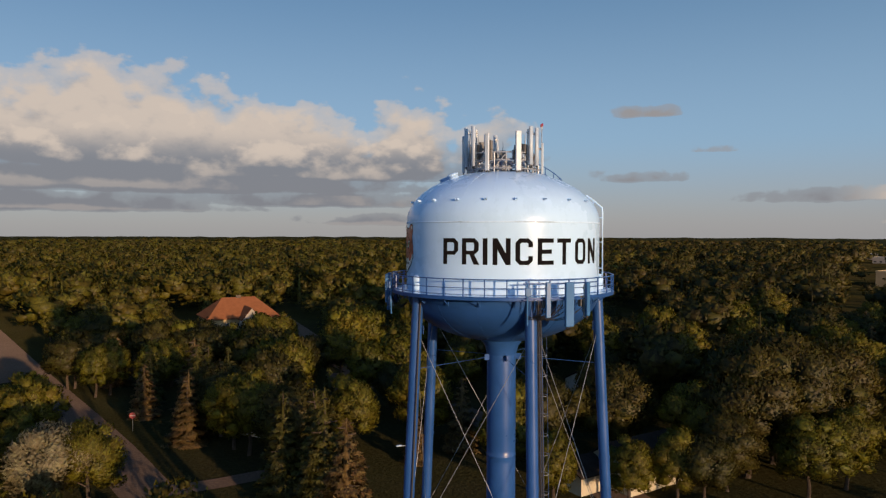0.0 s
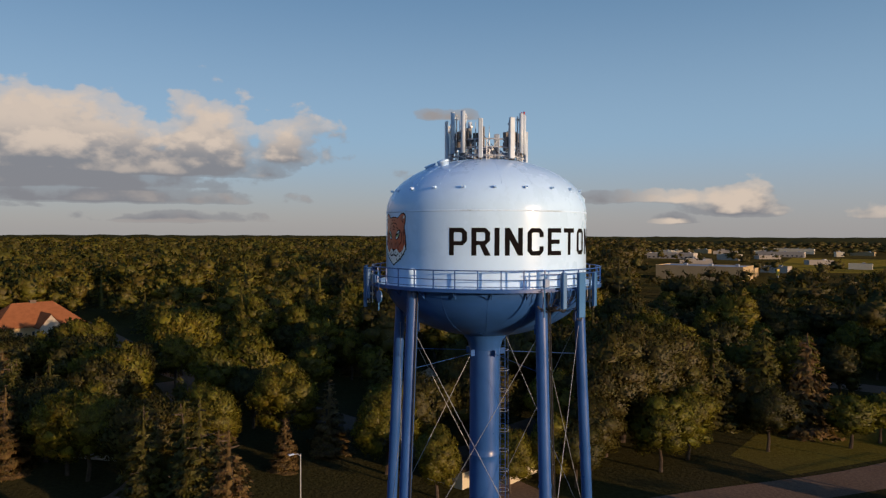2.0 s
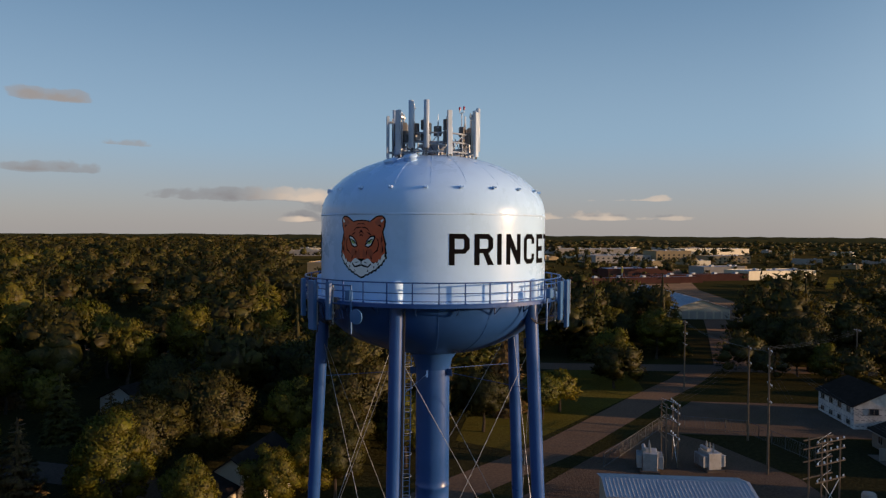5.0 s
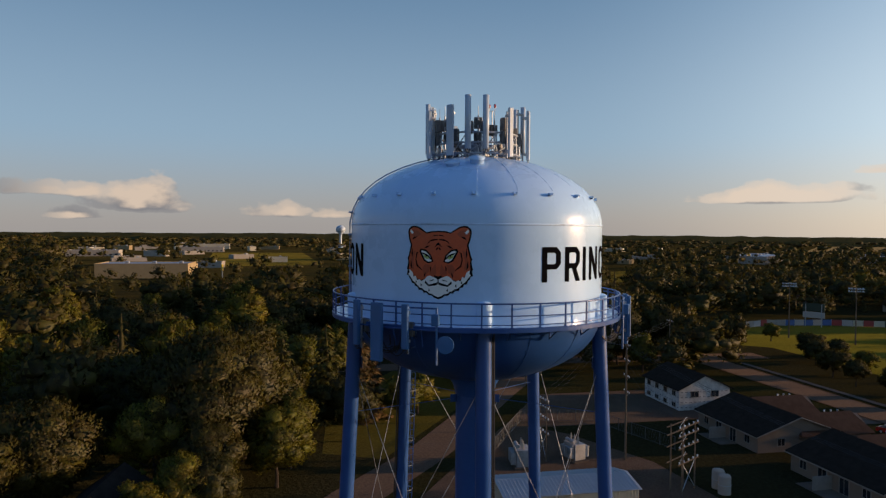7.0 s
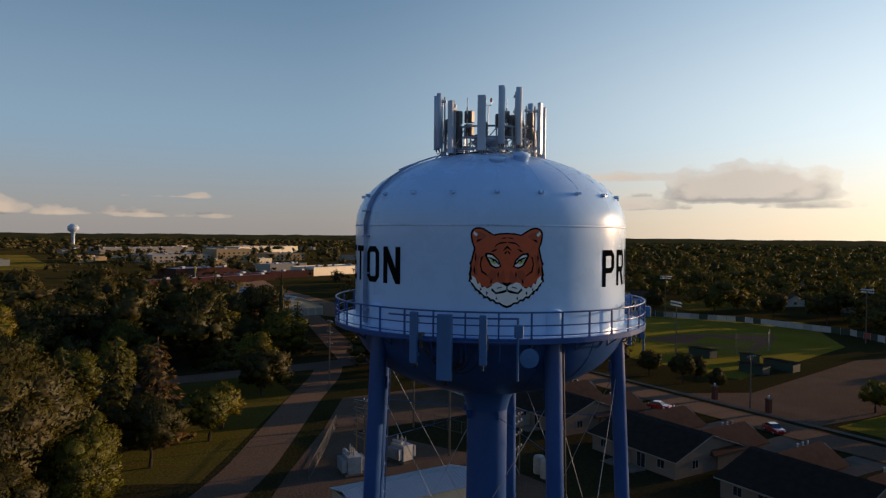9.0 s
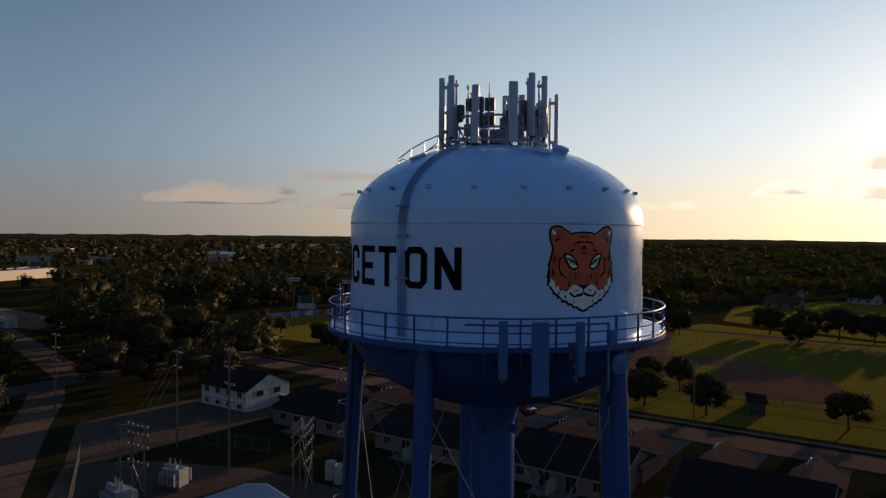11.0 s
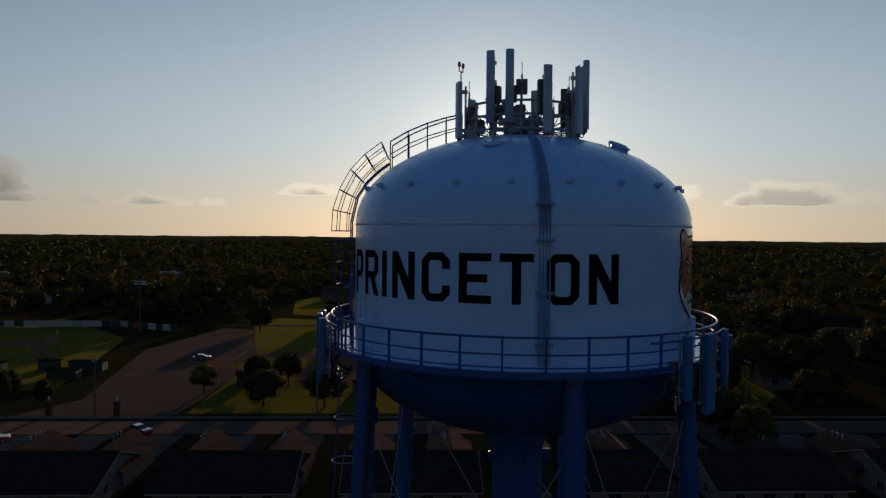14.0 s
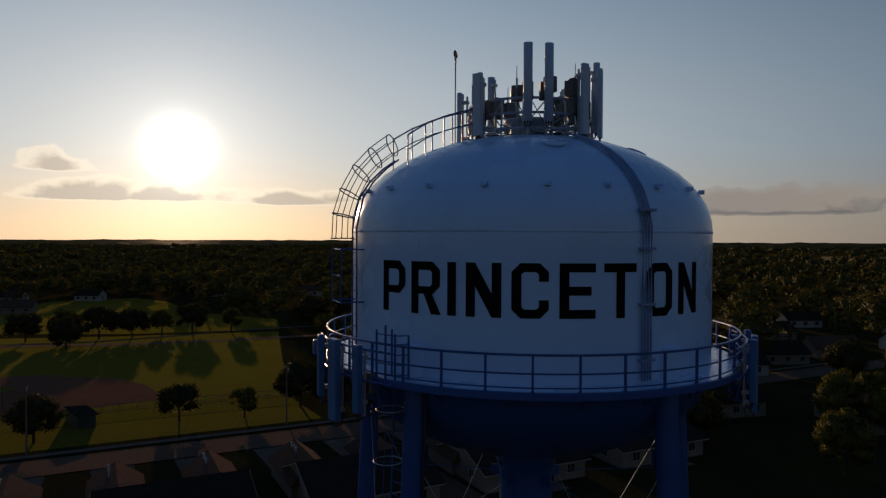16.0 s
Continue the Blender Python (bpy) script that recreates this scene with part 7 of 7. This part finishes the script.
post_fence("chain_link_fence", [(62.5, 26.4), (76, 28.0), (88.5, 29.6), (94, 18), (84, 3)], 2.2, 3.0, FENCE_STEEL, "steel chain-link fence round the substation yard", 2, True)
post_fence("field_fence", [row(36, 70), row(80, 70), row(130, 68)], 1.2, 3.0, FENCE_STEEL, "low steel fence along the park lawn", 2, True)
post_fence("park_fence", [(130, -86), (150, -114), (169, -142)], 1.2, 3.0, TRIM_WHITE, "low pale rail fence beside the car park", 2)
post_fence("backstop", [(122, -84), (118, -92), (108, -94)], 6.0, 4.0, FENCE_STEEL, "tall steel backstop netting behind the diamond", 3, True)
post_fence("far_backstop", [(176, -62), (180, -72), (190, -76)], 6.0, 4.0, FENCE_STEEL, "tall steel backstop of the large ball field", 3, True)


# ---- ball fields ----
def outfield_fence():
    pts = [(232, 6), (250, -6), (262, -27), (268, -54), (252, -88), (222, -113), (196, -118)]
    h = thing("outfield_fence", "outfield fence hung with white, blue and red banners", "fence")
    rng = random.Random(2)
    for a, b in zip(pts, pts[1:]):
        a, b = Vector((*a, 0)), Vector((*b, 0))
        n_ = int((b - a).length / 3.2)
        d = (b - a).normalized()
        for i in range(n_):
            p, q = a.lerp(b, (i + 0.03) / n_), a.lerp(b, (i + 0.97) / n_)
            bm = bmesh.new()
            o = Vector((d.y, -d.x, 0)) * 0.04
            vs = [bm.verts.new(v) for v in (p - o + Vector((0, 0, 0.2)), q - o + Vector((0, 0, 0.2)), q - o + Vector((0, 0, 2.3)), p - o + Vector((0, 0, 2.3)))]
            f = bm.faces.new(vs)
            r = bmesh.ops.extrude_face_region(bm, geom=[f])
            bmesh.ops.translate(bm, verts=[v for v in r["geom"] if isinstance(v, bmesh.types.BMVert)], vec=o * 2)
            bmesh.ops.recalc_face_normals(bm, faces=bm.faces)
            part("banner", bm, rng.choice([TRIM_WHITE, TRIM_WHITE, TRIM_WHITE, TRIM_WHITE, SIDING_WHITE, SIDING_WHITE, METAL_WALL, GREEN_PAINT, GREEN_PAINT, BANNER_BLUE, BANNER_RED]), h)
            bm = bmesh.new()
            rod(bm, a.lerp(b, i / n_), a.lerp(b, i / n_) + Vector((0, 0, 2.5)), 0.05, 6)
            part("post", bm, STEEL, h)


outfield_fence()


def diamond(cx, cy, turn, k=1.0):
    """A red dirt infield with its grass square, laid on the lawn."""
    bm = bmesh.new()
    pts = [(0, 0)] + [(math.cos(radians(a)) * 29 * k, math.sin(radians(a)) * 29 * k) for a in range(0, 91, 9)]
    m = pose(cx, cy, 0.035, 0, 0, turn)
    bm.faces.new([bm.verts.new(m @ Vector((x, y, 0))) for x, y in pts])
    bmesh.ops.triangulate(bm, faces=bm.faces)
    tagged(mesh_object("infield", bm, INFIELD), "worn red dirt infield of a ball field", "infield", kind="structure")
    bm = bmesh.new()
    m = pose(cx, cy, 0.055, 0, 0, turn)
    bm.faces.new([bm.verts.new(m @ Vector((x * k, y * k, 0))) for x, y in ((2.5, 2.5), (17, 2.5), (17, 17), (2.5, 17))])
    tagged(mesh_object("infield_grass", bm, LAWN), "mown grass square inside the infield", "lawn", kind="structure")


diamond(184, -70, -30, 1.15)
diamond(112, -92, -75, 1.2)


def light_tower(x, y, hgt, turn):
    h = thing("floodlight_mast", "tall steel mast with a bar of sports floodlights", "floodlight", "floodlights of the ball field", (x, y, 0), turn)
    bm = bmesh.new()
    rod(bm, (0, 0, 0), (0, 0, hgt), 0.22, 10, 0.12)
    part("post", bm, WOOD_POLE, h)
    for z in (hgt - 0.2, hgt - 1.0):
        bm = bmesh.new()
        box(bm, -2.2, -0.08, z - 0.08, 2.2, 0.08, z + 0.08)
        bar = part("bar", bm, STEEL, h)
        for k in range(6):
            bm = bmesh.new()
            xx = -1.9 + 0.76 * k
            rod(bm, (xx, -0.1, z + 0.3), (xx, -0.45, z + 0.12), 0.12, 10, 0.27)
            part("lamp", bm, ANTENNA, bar)


for x, y, hgt, t in ((222, -13, 17.5, 100), (216, -31, 17, 100), (262, -60, 17, 80), (205, -110, 17, 30), (150, -40, 17, 200)):
    light_tower(x, y, hgt, t)


def scoreboard(x, y, turn):
    h = thing("scoreboard", "dark green scoreboard with white panels on posts", "scoreboard", "", (x, y, 0), turn)
    for xx in (-2.6, 2.6):
        bm = bmesh.new()
        box(bm, xx - 0.12, -0.1, 0, xx + 0.12, 0.1, 8.2)
        part("post", bm, STEEL, h)
    bm = bmesh.new()
    box(bm, -3.6, -0.3, 5.6, 3.6, -0.1, 8.4, 0.03)
    part("board", bm, GREEN_PAINT, h)
    bm = bmesh.new()
    box(bm, -3.6, -0.32, 3.2, 3.6, -0.12, 5.3, 0.03)
    part("sponsor_panel", bm, TRIM_WHITE, h, "white panel below the board")
    bm = bmesh.new()
    for k in range(5):
        box(bm, -3.0 + 1.3 * k, -0.34, 6.2, -2.2 + 1.3 * k, -0.3, 6.9)
    box(bm, -2.4, -0.34, 7.6, 2.4, -0.3, 8.0)
    part("score_bar", bm, TRIM_WHITE, h)


scoreboard(256, -21, 75)
for x, y, t, w in ((150, -58.7, 38, 6.5), (155.5, -67, 38, 8), (172, -52, 38, 7), (86, -88, -38, 8), (114, -80, -38, 5), (164, -62, 20, 4)):
    h = thing("dugout", "low dark shed with a sloping pale roof by the field", "shed", "sheds beside the ball fields", (x, y, 0), t)
    bm = bmesh.new()
    box(bm, -w / 2, -1.5, 0, w / 2, 1.5, 2.2)
    part("wall", bm, GREEN_PAINT, h)
    bm = bmesh.new()
    box(bm, -w / 2 - 0.3, -1.9, 2.2, w / 2 + 0.3, 1.9, 2.34, 0.02, m=pose(0, 0, 0, 4))
    part("roof", bm, SHINGLE, h)
for x, y in ((119.6, -41.2), (109.8, -48.4)):
    h = thing("gate_pillar", "square brick gate pillar with a stone cap", "pillar", "gate pillars of the car park", (x, y, 0), 38)
    bm = bmesh.new()
    box(bm, -0.45, -0.45, 0, 0.45, 0.45, 2.6, 0.03)
    part("shaft", bm, RED_BRICK, h)
    bm = bmesh.new()
    box(bm, -0.6, -0.6, 2.6, 0.6, 0.6, 2.8, 0.05)
    part("cap", bm, CONCRETE, h)
    bm = bmesh.new()
    lathe(bm, [(0.05, 2.8), (0.2, 3.0), (0.2, 3.3), (0.0, 3.45)], 10)
    part("lamp", bm, ANTENNA, h)


# ---- vehicles ----
def car(x, y, turn, mat, label, van=False):
    h = thing("car", label, "car", "parked cars", (x, y, 0), turn)
    bm = bmesh.new()
    prof = [(-2.25, 0.35), (-2.3, 0.75), (-2.1, 0.95), (-1.0, 1.0), (-0.9, 1.02), (1.6, 1.05), (2.15, 0.95), (2.25, 0.6), (2.2, 0.35)]
    top = [(-1.0, 1.0), (-0.35, 1.48), (1.0, 1.5), (1.75, 1.03)] if not van else [(-1.3, 1.0), (-0.7, 1.85), (2.1, 1.85), (2.2, 1.0)]
    for pr, wd in ((prof, 0.9),):
        l = [bm.verts.new((px, -wd, pz)) for px, pz in pr]
        r = [bm.verts.new((px, wd, pz)) for px, pz in pr]
        bm.faces.new(l)
        bm.faces.new(r[::-1])
        for i in range(len(pr)):
            j = (i + 1) % len(pr)
            bm.faces.new((l[i], r[i], r[j], l[j]))
    bmesh.ops.recalc_face_normals(bm, faces=bm.faces)
    part("body", bm, mat, h)
    bm = bmesh.new()
    l = [bm.verts.new((px, -0.82 + (0.12 if pz > 1.2 else 0), pz)) for px, pz in top]
    r = [bm.verts.new((px, 0.82 - (0.12 if pz > 1.2 else 0), pz)) for px, pz in top]
    bm.faces.new(l)
    bm.faces.new(r[::-1])
    for i in range(3):
        bm.faces.new((l[i], r[i], r[i + 1], l[i + 1]))
    bmesh.ops.recalc_face_normals(bm, faces=bm.faces)
    part("cabin_glass", bm, WINDOW_GLASS, h)
    bm = bmesh.new()
    z = top[1][1]
    box(bm, top[1][0] + 0.05, -0.68, z - 0.01, top[2][0] - 0.05, 0.68, z + 0.035, 0.01)
    part("roof", bm, mat, h)
    for xx in (-1.4, 1.4):
        for yy in (-0.82, 0.82):
            bm = bmesh.new()
            rod(bm, (xx, yy - 0.1, 0.33), (xx, yy + 0.1, 0.33), 0.33, 16)
            w = part("wheel", bm, TYRE, h)
            bm = bmesh.new()
            g = 1 if yy > 0 else -1
            rod(bm, (xx, yy + g * 0.09, 0.33), (xx, yy + g * 0.115, 0.33), 0.19, 10)
            part("rim", bm, STEEL, w)
    for yy in (-0.6, 0.6):
        bm = bmesh.new()
        box(bm, -2.33, yy - 0.18, 0.66, -2.2, yy + 0.18, 0.8, 0.02)
        part("headlight", bm, TRIM_WHITE, h)
        bm = bmesh.new()
        box(bm, 2.16, yy - 0.18, 0.7, 2.28, yy + 0.18, 0.86, 0.02)
        part("tail_light", bm, RED_GLASS, h)


car(109.7, -28.2, 60, CAR_RED, "bright red car parked on a driveway")
car(96.3, -44.7, 10, CAR_RED, "dark red car parked at the street's edge")
car(113.5, -2.0, 40, CAR_WHITE, "white pickup beside the unfinished house", True)
car(146, -92, 50, CAR_DARK, "dark car on the gravel car park")


# ---- the other water tower, far off ----
def far_tower(x, y):
    h = thing("distant_water_tower", "distant pale spheroid water tower on a slim stem", "water tower", "", (x, y, 0))
    bm = bmesh.new()
    prof = [(5.0, 0), (3.2, 4), (2.6, 12), (2.6, 24), (3.5, 28), (8.5, 32), (9.6, 36), (9.0, 39.5), (6.0, 42.5), (2.0, 44), (0, 44.2)]
    lathe(bm, prof, 40)
    part("tank", bm, ANTENNA, h, "", True)
    bm = bmesh.new()
    lathe(bm, [(0.4, 44), (0.4, 45), (0, 45.2)], 10)
    part("vent", bm, STEEL, h)


far_tower(1130, 785)
for x, y, hgt in ((395, 203, 11), (330, 330, 10)):
    h = thing("sign_pylon", "tall yellow sign pylon beside the road", "sign", "", (x, y, 0), 30)
    bm = bmesh.new()
    box(bm, -0.3, -0.3, 0, 0.3, 0.3, hgt)
    part("post", bm, STEEL, h)
    bm = bmesh.new()
    box(bm, -2.2, -0.4, hgt - 4, 2.2, 0.4, hgt, 0.1)
    part("panel", bm, YELLOW, h, "plain yellow sign panel")
